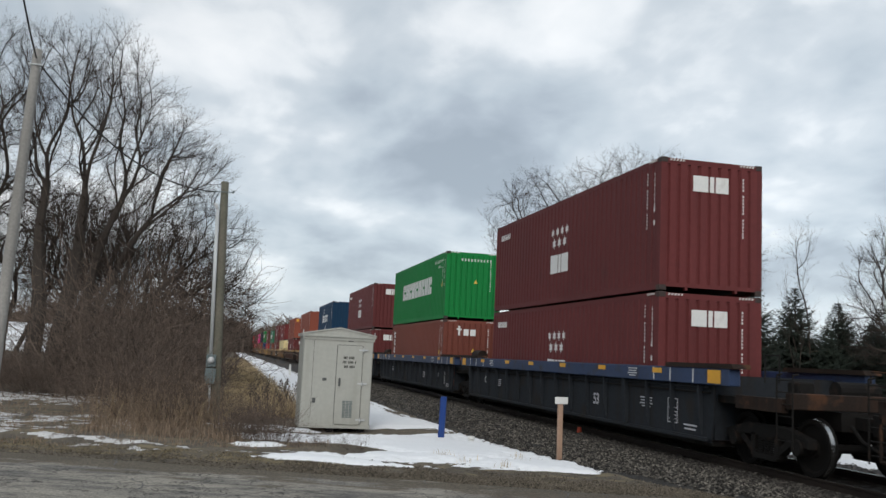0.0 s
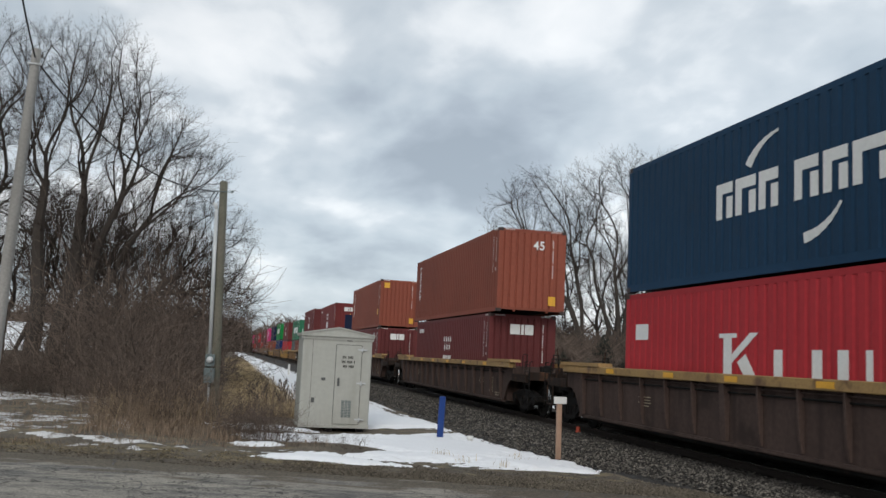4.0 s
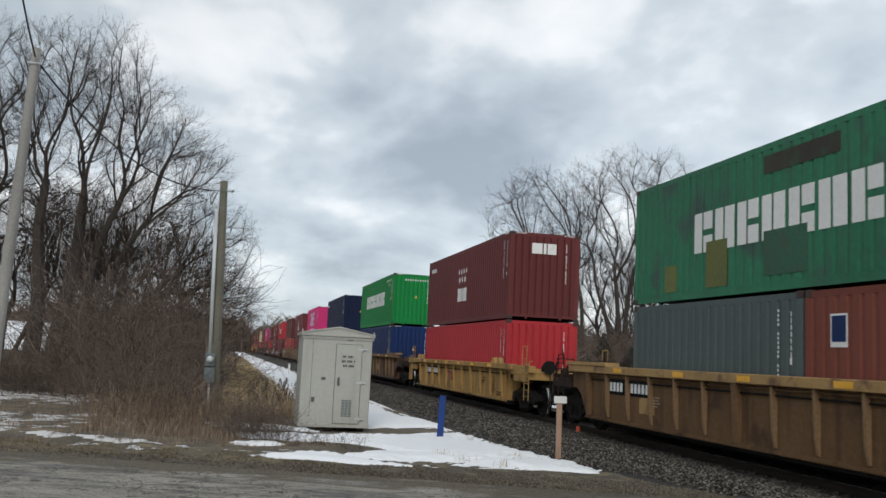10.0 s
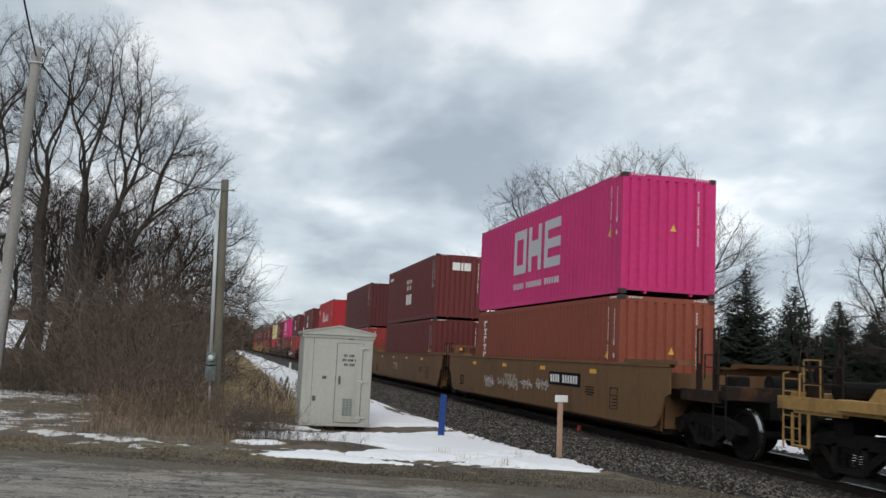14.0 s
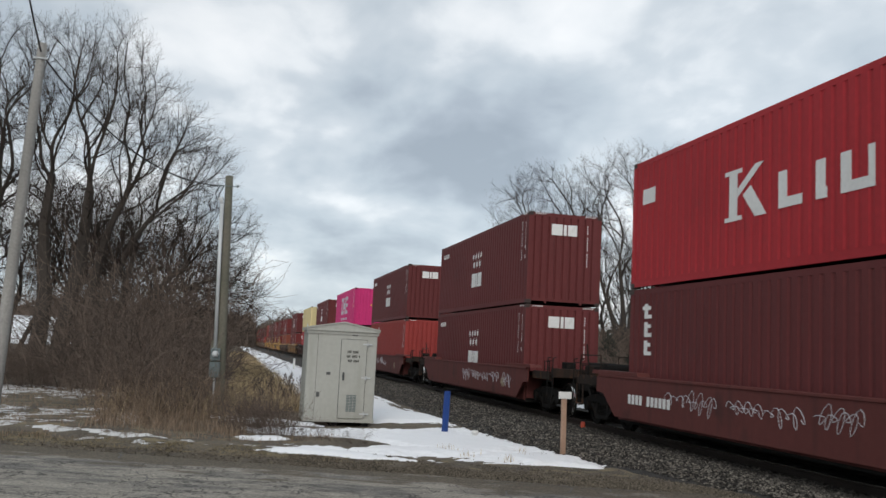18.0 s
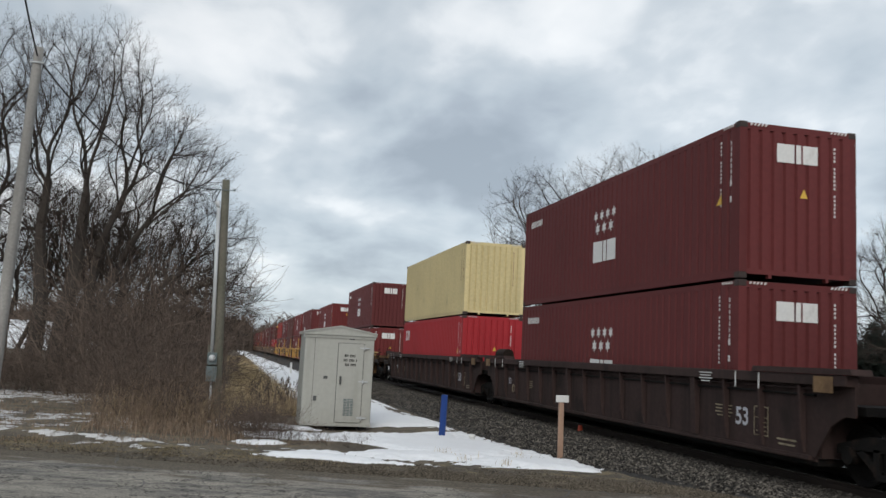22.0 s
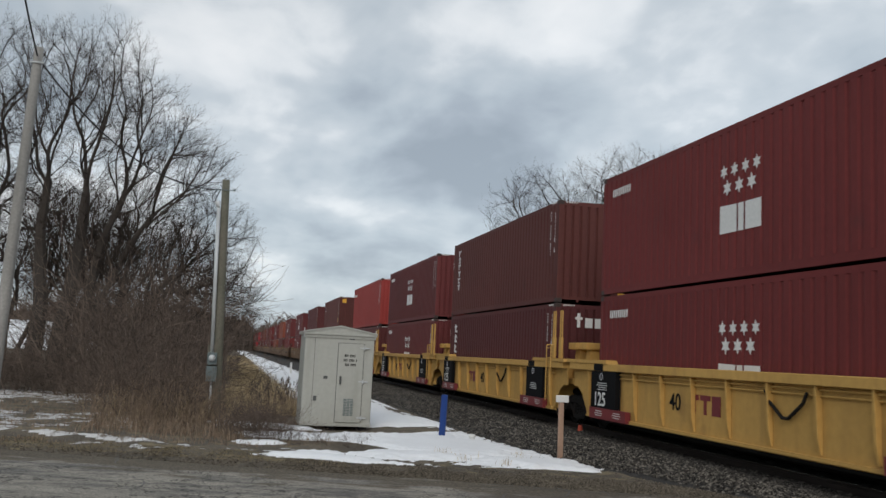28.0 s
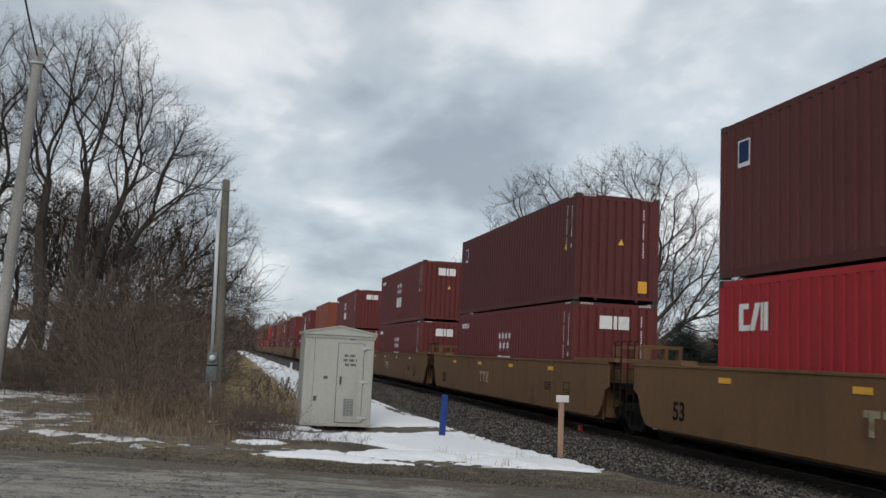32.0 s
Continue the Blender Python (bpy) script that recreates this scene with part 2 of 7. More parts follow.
def road_surface():
    """Old asphalt: pale worn bands and dark patched ruts along the road, loose grit, a net of cracks."""
    m = bpy.data.materials.new("worn_asphalt")
    m.use_nodes = True
    nt = m.node_tree
    N, link = nt.nodes.new, nt.links.new
    bsdf = nt.nodes["Principled BSDF"]
    bsdf.inputs["Roughness"].default_value = 0.93
    bsdf.inputs["Specular IOR Level"].default_value = 0.25
    co = N("ShaderNodeTexCoord")

    def along(sx, sy):
        turn, mp = N("ShaderNodeMapping"), N("ShaderNodeMapping")
        turn.inputs["Rotation"].default_value = (0, 0, 0.343)
        mp.inputs["Scale"].default_value = (sx, sy, 1)
        link(co.outputs["Object"], turn.inputs[0])
        link(turn.outputs[0], mp.inputs[0])
        return mp.outputs[0]

    def tex(at, scale, detail, rough=0.55):
        n = N("ShaderNodeTexNoise")
        link(at, n.inputs["Vector"])
        n.inputs["Scale"].default_value, n.inputs["Detail"].default_value, n.inputs["Roughness"].default_value = scale, detail, rough
        return n.outputs[0]

    def span(src, lo, hi, a=0.0, b=1.0):
        n = N("ShaderNodeMapRange")
        link(src, n.inputs[0])
        for i, v in enumerate((lo, hi, a, b)):
            n.inputs[i + 1].default_value = v
        return n.outputs[0]

    def blend(fac, a, b, kind="MIX"):
        n = N("ShaderNodeMix")
        n.data_type, n.blend_type = "RGBA", kind
        for i, v in ((0, fac), (6, a), (7, b)):
            if isinstance(v, (float, tuple)):
                n.inputs[i].default_value = v
            else:
                link(v, n.inputs[i])
        return n.outputs[2]

    def grey(src):
        n = N("ShaderNodeCombineColor")
        for i in range(3):
            link(src, n.inputs[i])
        return n.outputs[0]

    plain, long_ = along(1, 1), along(0.30, 1.0)
    col = blend(span(tex(long_, 1.5, 6, 0.62), 0.42, 0.62), (0.325, 0.30, 0.255, 1), (0.16, 0.152, 0.14, 1))
    col = blend(span(tex(long_, 5.5, 6, 0.65), 0.53, 0.63, 0.0, 0.7), col, (0.095, 0.092, 0.088, 1))
    col = blend(span(tex(plain, 1.1, 7, 0.7), 0.52, 0.62, 0.0, 0.65), col, (0.33, 0.302, 0.255, 1))
    grit = tex(plain, 34.0, 4, 0.7)
    col = blend(1.0, col, grey(span(grit, 0.32, 0.68, 0.5, 1.5)), "MULTIPLY")
    bent = N("ShaderNodeVectorMath")
    bent.operation = "ADD"
    link(along(0.55, 1.0), bent.inputs[0])
    warp = N("ShaderNodeTexNoise")
    link(plain, warp.inputs["Vector"])
    warp.inputs["Scale"].default_value, warp.inputs["Detail"].default_value = 2.4, 4
    link(warp.outputs["Color"], bent.inputs[1])
    net = N("ShaderNodeTexVoronoi")
    net.feature = "DISTANCE_TO_EDGE"
    link(bent.outputs[0], net.inputs["Vector"])
    net.inputs["Scale"].default_value = 2.3
    crack = span(net.outputs["Distance"], 0.008, 0.035, 1.0, 0.0)
    broken = N("ShaderNodeMath")
    broken.operation = "MULTIPLY"
    link(crack, broken.inputs[0])
    link(span(tex(plain, 0.6, 3), 0.36, 0.50), broken.inputs[1])
    col = blend(broken.outputs[0], col, (0.055, 0.052, 0.048, 1))
    # mud and grit carried onto the far edge
    sep = N("ShaderNodeSeparateXYZ")
    link(plain, sep.inputs[0])
    edge = N("ShaderNodeMath")
    edge.operation = "ADD"
    link(span(sep.outputs[1], 10.6, 13.5, -0.22, 0.26), edge.inputs[0])
    link(tex(along(0.5, 1.0), 1.8, 7, 0.68), edge.inputs[1])
    col = blend(span(edge.outputs[0], 0.47, 0.57, 0.0, 0.9), col, blend(span(grit, 0.4, 0.6), (0.070, 0.058, 0.043, 1), (0.165, 0.136, 0.10, 1)))
    link(col, bsdf.inputs["Base Color"])
    b = N("ShaderNodeBump")
    b.inputs["Strength"].default_value, b.inputs["Distance"].default_value = 0.8, 0.02
    link(grit, b.inputs["Height"])
    link(b.outputs[0], bsdf.inputs["Normal"])
    return m


M_DIRTY_SNOW = surface("leaf_littered_snow", (0.66, 0.66, 0.66), rough=0.85, vary=0.25, grain=9, stain=(0.13, 0.10, 0.07), stain_at=0.50, bump=0.5, bump_scale=22, gloss=0.2)
M_ASPHALT = road_surface()
M_EARTH = surface("muddy_verge", (0.165, 0.135, 0.098), rough=1.0, vary=0.75, grain=4.0, second=(0.070, 0.060, 0.047), stain=(0.215, 0.175, 0.10), stain_at=0.54, bump=1.0, bump_scale=24)
M_WIRE = surface("black_cable", (0.012, 0.012, 0.012), rough=0.7, vary=0.1, bump=0)
# dark stone tone that holds the shade beneath the cars
M_SHADED_BED = surface("shade_darkened_stone", (0.055, 0.049, 0.043), rough=1.0, vary=0.6, grain=12, bump=1.0, bump_scale=26, gloss=0.1)
M_CRACK = surface("bitumen_crack_sealer", (0.10, 0.095, 0.09), rough=0.7, vary=0.2, bump=0.1)
M_ORANGE = surface("orange_plastic", (0.50, 0.07, 0.03), rough=0.6, vary=0.2)

# ---- mesh tools ----


class Shape:
    """Collects boxes, prisms and tubes into one mesh."""

    def __init__(self):
        self.v, self.f = [], []

    def add(self, verts, faces):
        n = len(self.v)
        self.v.extend(verts)
        self.f.extend([tuple(i + n for i in face) for face in faces])
        return self

    def box(self, x0, x1, y0, y1, z0, z1):
        return self.add([(x0, y0, z0), (x1, y0, z0), (x1, y1, z0), (x0, y1, z0), (x0, y0, z1), (x1, y0, z1), (x1, y1, z1), (x0, y1, z1)],
                        [(3, 2, 1, 0), (4, 5, 6, 7), (0, 1, 5, 4), (1, 2, 6, 5), (2, 3, 7, 6), (3, 0, 4, 7)])

    def bevel_box(self, x0, x1, y0, y1, z0, z1, b=0.01):
        """A box whose four upright edges and whose rims are chamfered."""
        ring = lambda i, z: [(x0 + i + b, y0 + i, z), (x1 - i - b, y0 + i, z), (x1 - i, y0 + i + b, z), (x1 - i, y1 - i - b, z),
                             (x1 - i - b, y1 - i, z), (x0 + i + b, y1 - i, z), (x0 + i, y1 - i - b, z), (x0 + i, y0 + i + b, z)]
        vs = ring(b, z0) + ring(0, z0 + b) + ring(0, z1 - b) + ring(b, z1)
        fs = [tuple(range(7, -1, -1)), tuple(range(24, 32))]
        for k in range(3):
            for i in range(8):
                fs.append((k * 8 + i, k * 8 + (i + 1) % 8, k * 8 + 8 + (i + 1) % 8, k * 8 + 8 + i))
        return self.add(vs, fs)

    def prism(self, outline, axis, a, b):
        """An outline of two coordinates, pushed along the third axis from a to b."""
        put = {"x": lambda p, s: (s, p[0], p[1]), "y": lambda p, s: (p[0], s, p[1]), "z": lambda p, s: (p[0], p[1], s)}[axis]
        n = len(outline)
        vs = [put(q, a) for q in outline] + [put(q, b) for q in outline]
        fs = [tuple(range(n - 1, -1, -1)), tuple(range(n, 2 * n))] + [(i, (i + 1) % n, n + (i + 1) % n, n + i) for i in range(n)]
        return self.add(vs, fs)

    def tube(self, p0, p1, r0, r1=None, n=8, caps=True):
        p0, p1 = Vector(p0), Vector(p1)
        r1 = r0 if r1 is None else r1
        d = (p1 - p0).normalized()
        a = d.cross(Vector((0, 0, 1)) if abs(d.z) < 0.9 else Vector((1, 0, 0))).normalized()
        b = d.cross(a)
        vs = []
        for p, r in ((p0, r0), (p1, r1)):
            for i in range(n):
                w = 2 * math.pi * i / n
                vs.append(tuple(p + (a * math.cos(w) + b * math.sin(w)) * r))
        fs = [(i, n + i, n + (i + 1) % n, (i + 1) % n) for i in range(n)]
        if caps:
            fs += [tuple(range(n)), tuple(range(2 * n - 1, n - 1, -1))]
        return self.add(vs, fs)

    def rod(self, points, radii, n=12):
        """One continuous round rod through points."""
        pts = [Vector(q) for q in points]
        k0 = len(self.v)
        ref = Vector((0, 0, 1)) if abs((pts[-1] - pts[0]).normalized().z) < 0.9 else Vector((1, 0, 0))
        for i, q in enumerate(pts):
            d = (pts[min(i + 1, len(pts) - 1)] - pts[max(i - 1, 0)]).normalized()
            a = d.cross(ref).normalized()
            b = d.cross(a)
            r = radii[i] if isinstance(radii, (list, tuple)) else radii
            for j in range(n):
                w = 2 * math.pi * j / n
                self.v.append(tuple(q + (a * math.cos(w) + b * math.sin(w)) * r))
        for i in range(len(pts) - 1):
            for j in range(n):
                self.f.append((k0 + i * n + j, k0 + (i + 1) * n + j, k0 + (i + 1) * n + (j + 1) % n, k0 + i * n + (j + 1) % n))
        self.f.append(tuple(range(k0, k0 + n)))
        self.f.append(tuple(range(k0 + len(pts) * n - 1, k0 + (len(pts) - 1) * n - 1, -1)))
        return self

    def path(self, points, r, n=6):
        for a, b in zip(points, points[1:]):
            self.tube(a, b, r, r, n)
        return self

    def pieces(self, gap=0.02):
        """Splits into shapes whose faces hang together or whose boxes touch."""
        groups = []
        for f in self.f:
            pts = [self.v[i] for i in f]
            lo, hi = [min(q[k] for q in pts) - gap / 2 for k in range(3)], [max(q[k] for q in pts) + gap / 2 for k in range(3)]
            own, rest = [lo, hi, [f]], []
            for g in groups:
                if all(g[0][k] <= own[1][k] and own[0][k] <= g[1][k] for k in range(3)):
                    own = [[min(g[0][k], own[0][k]) for k in range(3)], [max(g[1][k], own[1][k]) for k in range(3)], g[2] + own[2]]
                else:
                    rest.append(g)
            groups = rest + [own]
        out = []
        for lo, hi, faces in groups:
            used = sorted({i for f in faces for i in f})
            at = {i: k for k, i in enumerate(used)}
            s = Shape().add([self.v[i] for i in used], [tuple(at[i] for i in f) for f in faces])
            out.append((max(hi[1] - lo[1], hi[0] - lo[0], hi[2] - lo[2]) - gap, s))
        return out

    def mesh(self, name, smooth=False):
        me = bpy.data.meshes.new(name)
        me.from_pydata(self.v, [], self.f)
        me.validate()
        bm = bmesh.new()
        bm.from_mesh(me)
        bmesh.ops.recalc_face_normals(bm, faces=bm.faces)
        bm.to_mesh(me)
        bm.free()
        if smooth:
            for poly in me.polygons:
                poly.use_smooth = True
        return me


def part(name, shape, material, parent=None, at=(0, 0, 0), label="", smooth=False):
    """Links a shape or a shared mesh as one object under its thing."""
    me = shape.mesh(name, smooth) if isinstance(shape, Shape) else shape
    ob = new(name, me)
    if not me.materials:
        me.materials.append(material)
    ob.material_slots[0].link = "OBJECT"
    ob.material_slots[0].material = material
    ob.parent, ob.location = parent, at
    if label:
        ob["label"] = label
    return ob


def thing(name, at, label, category, group="", kind=""):
    ob = new(name)
    ob.empty_display_size = 0.3
    ob.location = at
    return tagged(ob, label, category, group, kind)


def field(name, xs, ys, height, material, smooth=True):
    """A sheet over a grid, its height given by a function."""
    xs, ys = list(xs), list(ys)
    v = [(x, y, height(x, y)) for y in ys for x in xs]
    w = len(xs)
    f = [(j * w + i, j * w + i + 1, (j + 1) * w + i + 1, (j + 1) * w + i) for j in range(len(ys) - 1) for i in range(w - 1)]
    me = bpy.data.meshes.new(name)
    me.from_pydata(v, [], f)
    for poly in me.polygons:
        poly.use_smooth = smooth
    me.materials.append(material)
    return new(name, me)


def stretch(stops):
    """Grid stops: (start, step) pairs and a last value."""
    out = []
    for (a, step), (b, _) in zip(stops, stops[1:]):
        k = max(1, round((b - a) / step))
        out += [a + (b - a) * i / k for i in range(k)]
    return out + [stops[-1][0]]


def wave(x, y, s, seed=0.0):
    return noise.noise(Vector((x * s, y * s, seed)))


# ---- ground, road, track ----
TRACK_X = 10.0
GROUND = -0.20


def road_edge(x):
    """The far edge of the road, which meets the track at a slight angle."""
    return 14.38 - 0.402 * x


def ground_height(x, y):
    far = min(1.0, max(0.0, (math.hypot(x, y) - 60) / 200))
    h = GROUND + 0.05 * wave(x, y, 0.35) * (1 - far) + 0.02 * wave(x, y, 1.7, 4) * (1 - far)
    if y < road_edge(x) + 0.3:
        h -= 0.12 * min(1.0, (road_edge(x) + 0.3 - y) / 0.6)
    d = abs(x - TRACK_X) + (0.33 * max(0.0, min(16 - y, 5.0)) + 0.4 * max(0.0, min(18 - y, 1.0)) if x < TRACK_X else 0)
    if d < 4.4:
        h = min(h, GROUND - 0.06 - 0.05 * min(1.0, (4.4 - d) / 0.8))
    if abs(x - 2.7) < 4 and abs(y - 22.0) < 4:  # a scraped hollow round the cabinet
        h -= 0.15 * math.exp(-((x - 2.7) ** 2 + (y - 22.2) ** 2) / 2.2)
    h += 0.13 * math.exp(-(((x - 2.0) / 0.7) ** 2 + ((y - 17.2) / 0.7) ** 2))  # a hump of dug earth
    if x < -10 and 88 < y < 124:  # a low bank across the field
        h += 3.3 * min(1.0, (-10 - x) / 6) * max(0.0, math.cos((y - 106) / 18 * 1.571)) ** 2
    if x < 0.5 and y > road_edge(x) + 2:
        h += 0.12 * min(1.0, (0.5 - x) / 3) * (1 - far)
    return h


ground = field("ground", stretch([(-2500, 500), (-400, 60), (-60, 8), (-12, 0.6), (22, 2), (60, 12), (400, 100), (2500, 0)]),
               stretch([(-2500, 500), (-300, 60), (-40, 10), (8, 0.5), (34, 2), (84, 3), (130, 14), (400, 100), (2600, 0)]), ground_height, M_EARTH)
tagged(ground, "brown muddy winter ground with dead grass", "ground", kind="structure")


def road_height(x, y):
    edge = road_edge(x)
    e = min(1.0, max(0.0, (edge - y) / 0.5))
    return -0.225 + 0.085 * e + 0.05 * min(1.0, max(0.0, (edge - y) / 4)) + 0.008 * wave(x, y, 0.9, 2)


def road_sheet():
    xs = stretch([(-80, 4), (-14, 0.4), (8.0, 0.4), (12, 2), (60, 0)])
    vs, fs = [], []
    rows = [0.0, 0.06, 0.15, 0.3, 0.6, 1.0, 1.6, 2.4, 3.3, 4.4, 5.6, 7.0, 8.6]
    for x in xs:
        e = road_edge(x) + 0.10 * wave(x, 0, 0.9, 7) + 0.05 * wave(x, 0, 4.0, 8)
        for r in rows:
            vs.append((x, e - r, road_height(x, e - r)))
    n = len(rows)
    for i in range(len(xs) - 1):
        for j in range(n - 1):
            fs.append((i * n + j, i * n + j + 1, (i + 1) * n + j + 1, (i + 1) * n + j))
    me = bpy.data.meshes.new("road")
    me.from_pydata(vs, [], fs)
    for poly in me.polygons:
        poly.use_smooth = True
    me.materials.append(M_ASPHALT)
    return tagged(new("road", me), "worn grey asphalt country road with cracks", "road", kind="structure")


road = road_sheet()


def road_cracks():
    rng = random.Random(5)
    s = Shape()
    for _ in range(34):
        x, y = rng.uniform(-7, 8), 0
        y = road_edge(x) - rng.uniform(0.5, 6.0)
        a = rng.choice([0.0, 0.0, 0.0, 1.5]) + rng.uniform(-0.35, 0.35)
        w = rng.uniform(0.004, 0.012)
        for _ in range(rng.randint(5, 16)):
            a += rng.uniform(-0.5, 0.5)
            nx, ny = x + math.cos(a) * 0.22, y + math.sin(a) * 0.22
            if ny > road_edge(nx) - 0.3:
                break
            px, py = -math.sin(a) * w, math.cos(a) * w
            z = lambda u, t: road_height(u, t) + 0.006
            s.add([(x - px, y - py, z(x, y)), (nx - px, ny - py, z(nx, ny)), (nx + px, ny + py, z(nx, ny)), (x + px, y + py, z(x, y))], [(0, 1, 2, 3)])
            x, y = nx, ny
    part("crack_filler", s, M_CRACK, road)["kind"] = "stuff"


road_cracks()


def ballast_height(x, y):
    d = abs(x - TRACK_X)
    toe = 3.72 + 0.02 * min(y, 40) - 0.32 + 0.30 * wave(0, y, 0.5, x > TRACK_X) + 0.15 * wave(x, y, 1.7, 5)
    h = -0.15 - max(0.0, d - 1.7) * 0.045 + 0.03 * wave(x, y, 3.0) + 0.02 * wave(x, y, 9.0, 3)
    if x < TRACK_X:
        toe -= 0.33 * max(0.0, min(16 - y, 5.0))
    if d > toe:
        h -= (d - toe) * 0.35
    return h


ballast = field("ballast", stretch([(5.2, 0.12), (14.8, 0)]), stretch([(-700, 40), (-20, 4), (8, 0.14), (34, 0.6), (90, 6), (300, 60), (1500, 0)]), ballast_height, M_BALLAST)
tagged(ballast, "grey crushed stone ballast bed under the track", "ballast", kind="structure")


# the shade under the train, laid as a dark sheet over the ballast
bed = field("track_bed", stretch([(7.3, 0.16), (12.7, 0)]), stretch([(-700, 40), (-20, 4), (8, 0.16), (34, 0.8), (90, 6), (300, 60), (1500, 0)]),
            lambda x, y: ballast_height(x, y) + 0.004 - max(0.0, abs(x - TRACK_X) - 1.5 + 0.25 * wave(x, y, 1.5, 6)) * 0.25, M_SHADED_BED)
tagged(bed, "stone between and beside the rails, the train's shade in its colour", "ballast", kind="structure")


def loose_stones(name, label, seed, count, near_rail, far_rail, material):
    """Stones on the shoulder of the bed; each is a small four-sided lump."""
    rng = random.Random(seed)
    vs, fs = [], []
    for k in range(count):
        y = 11.0 + 52 * rng.random() ** 2.0
        side = TRACK_X - rng.uniform(near_rail, far_rail) if rng.random() < 0.93 else TRACK_X + rng.uniform(0.8, 3.0)
        if y < 16 and TRACK_X - side > 3.75 - 0.33 * (16 - y) + 0.25 * wave(side, y, 1.2, 9):
            continue
        if TRACK_X - side > 3.6 and rng.random() < (TRACK_X - side - 3.6) * 1.4:
            continue
        if y < road_edge(side) + 0.2:
            continue
        z = max(ballast_height(side, y), ground_height(side, y))
        r = rng.uniform(0.014, 0.038)
        n = len(vs)
        a = rng.uniform(0, 6.28)
        for i in range(4):
            w = a + i * 1.571 + rng.uniform(-0.35, 0.35)
            q = r * rng.uniform(0.75, 1.3)
            vs.append((side + math.cos(w) * q, y + math.sin(w) * q, z + r * rng.uniform(-0.1, 0.5)))
        vs.append((side + rng.uniform(-r, r) * 0.4, y + rng.uniform(-r, r) * 0.4, z + r * rng.uniform(0.7, 1.1)))
        fs += [(n + i, n + (i + 1) % 4, n + 4) for i in range(4)]
    me = bpy.data.meshes.new(name)
    me.from_pydata(vs, [], fs)
    me.materials.append(material)
    tagged(new(name, me), label, "stones", kind="stuff")


def island_material(name, dark, light, bias=1.0):
    m = bpy.data.materials.new(name)
    m.use_nodes = True
    nt = m.node_tree
    geo, mix = nt.nodes.new("ShaderNodeNewGeometry"), nt.nodes.new("ShaderNodeMix")
    mix.data_type = "RGBA"
    mix.inputs[6].default_value, mix.inputs[7].default_value = (*dark, 1), (*light, 1)
    skew = nt.nodes.new("ShaderNodeMath")
    skew.operation = "POWER"
    skew.inputs[1].default_value = bias
    nt.links.new(geo.outputs["Random Per Island"], skew.inputs[0])
    nt.links.new(skew.outputs[0], mix.inputs[0])
    b = nt.nodes["Principled BSDF"]
    nt.links.new(mix.outputs[2], b.inputs["Base Color"])
    b.inputs["Roughness"].default_value, b.inputs["Specular IOR Level"].default_value = 0.95, 0.2
    return m


# stone colours kept dark for the shade beside the cars
M_SHADED_ISLAND = island_material("shaded_stone", (0.020, 0.018, 0.016), (0.115, 0.104, 0.092), 1.8)
M_STONE_ISLAND = island_material("crushed_stone", (0.014, 0.013, 0.012), (0.22, 0.20, 0.172), 2.35)
M_STRAW_ISLAND = island_material("straw_blades", (0.24, 0.175, 0.10), (0.60, 0.48, 0.29))
M_VERGE_ISLAND = island_material("trampled_grass_blades", (0.085, 0.070, 0.046), (0.30, 0.245, 0.15))
M_TWIG = island_material("grey_twigs", (0.022, 0.018, 0.015), (0.060, 0.047, 0.039))
M_BRUSH = island_material("thicket_twigs", (0.045, 0.036, 0.031), (0.19, 0.145, 0.117))
M_RED_BRUSH = island_material("dry_weed_stems", (0.105, 0.077, 0.058), (0.36, 0.27, 0.195))
loose_stones("loose_stones", "loose grey ballast stones on the track shoulder", 11, 62000, 1.45, 4.6, M_STONE_ISLAND)
loose_stones("shaded_stones", "ballast stones beside the rails, coloured darker for the train's shade", 12, 14000, 0.85, 1.75, M_SHADED_ISLAND)

track = thing("track", (TRACK_X, 0, 0), "railway track with rusty rails on dark wooden ties", "railway track", kind="structure")


def rail_shape():
    prof = [(-0.07, -0.17), (0.07, -0.17), (0.07, -0.155), (0.012, -0.135), (0.012, -0.045), (0.036, -0.035), (0.036, -0.003), (0.03, 0.0), (-0.03, 0.0),
            (-0.036, -0.003), (-0.036, -0.035), (-0.012, -0.045), (-0.012, -0.135), (-0.07, -0.155)]
    return Shape().prism(prof, "y", -700, 1500)


for side in (-1, 1):
    part("rail", rail_shape(), M_RAIL, track, (side * 0.7535, 0, 0))
    part("rail_head", Shape().box(-0.03, 0.03, -700, 1500, 0.0005, 0.003), M_TREAD, track, (side * 0.7535, 0, 0), "polished running surface")

# ---- the train ----
# distance run at t seconds, from a steady pace that slackens a little


def travelled(t):
    u = t / 32
    return t * (18.40952 - 0.29205 * u + 0.37368 * u * u - 0.20071 * u ** 3)


MOVING = []  # (thing, distance of its centre along the track at the start, height)
WHEELSETS = []

MESHES = {}


def shared(key, build):
    if key not in MESHES:
        s = build()
        MESHES[key] = s.mesh(key.split("|")[0]) if isinstance(s, Shape) else s
    return MESHES[key]


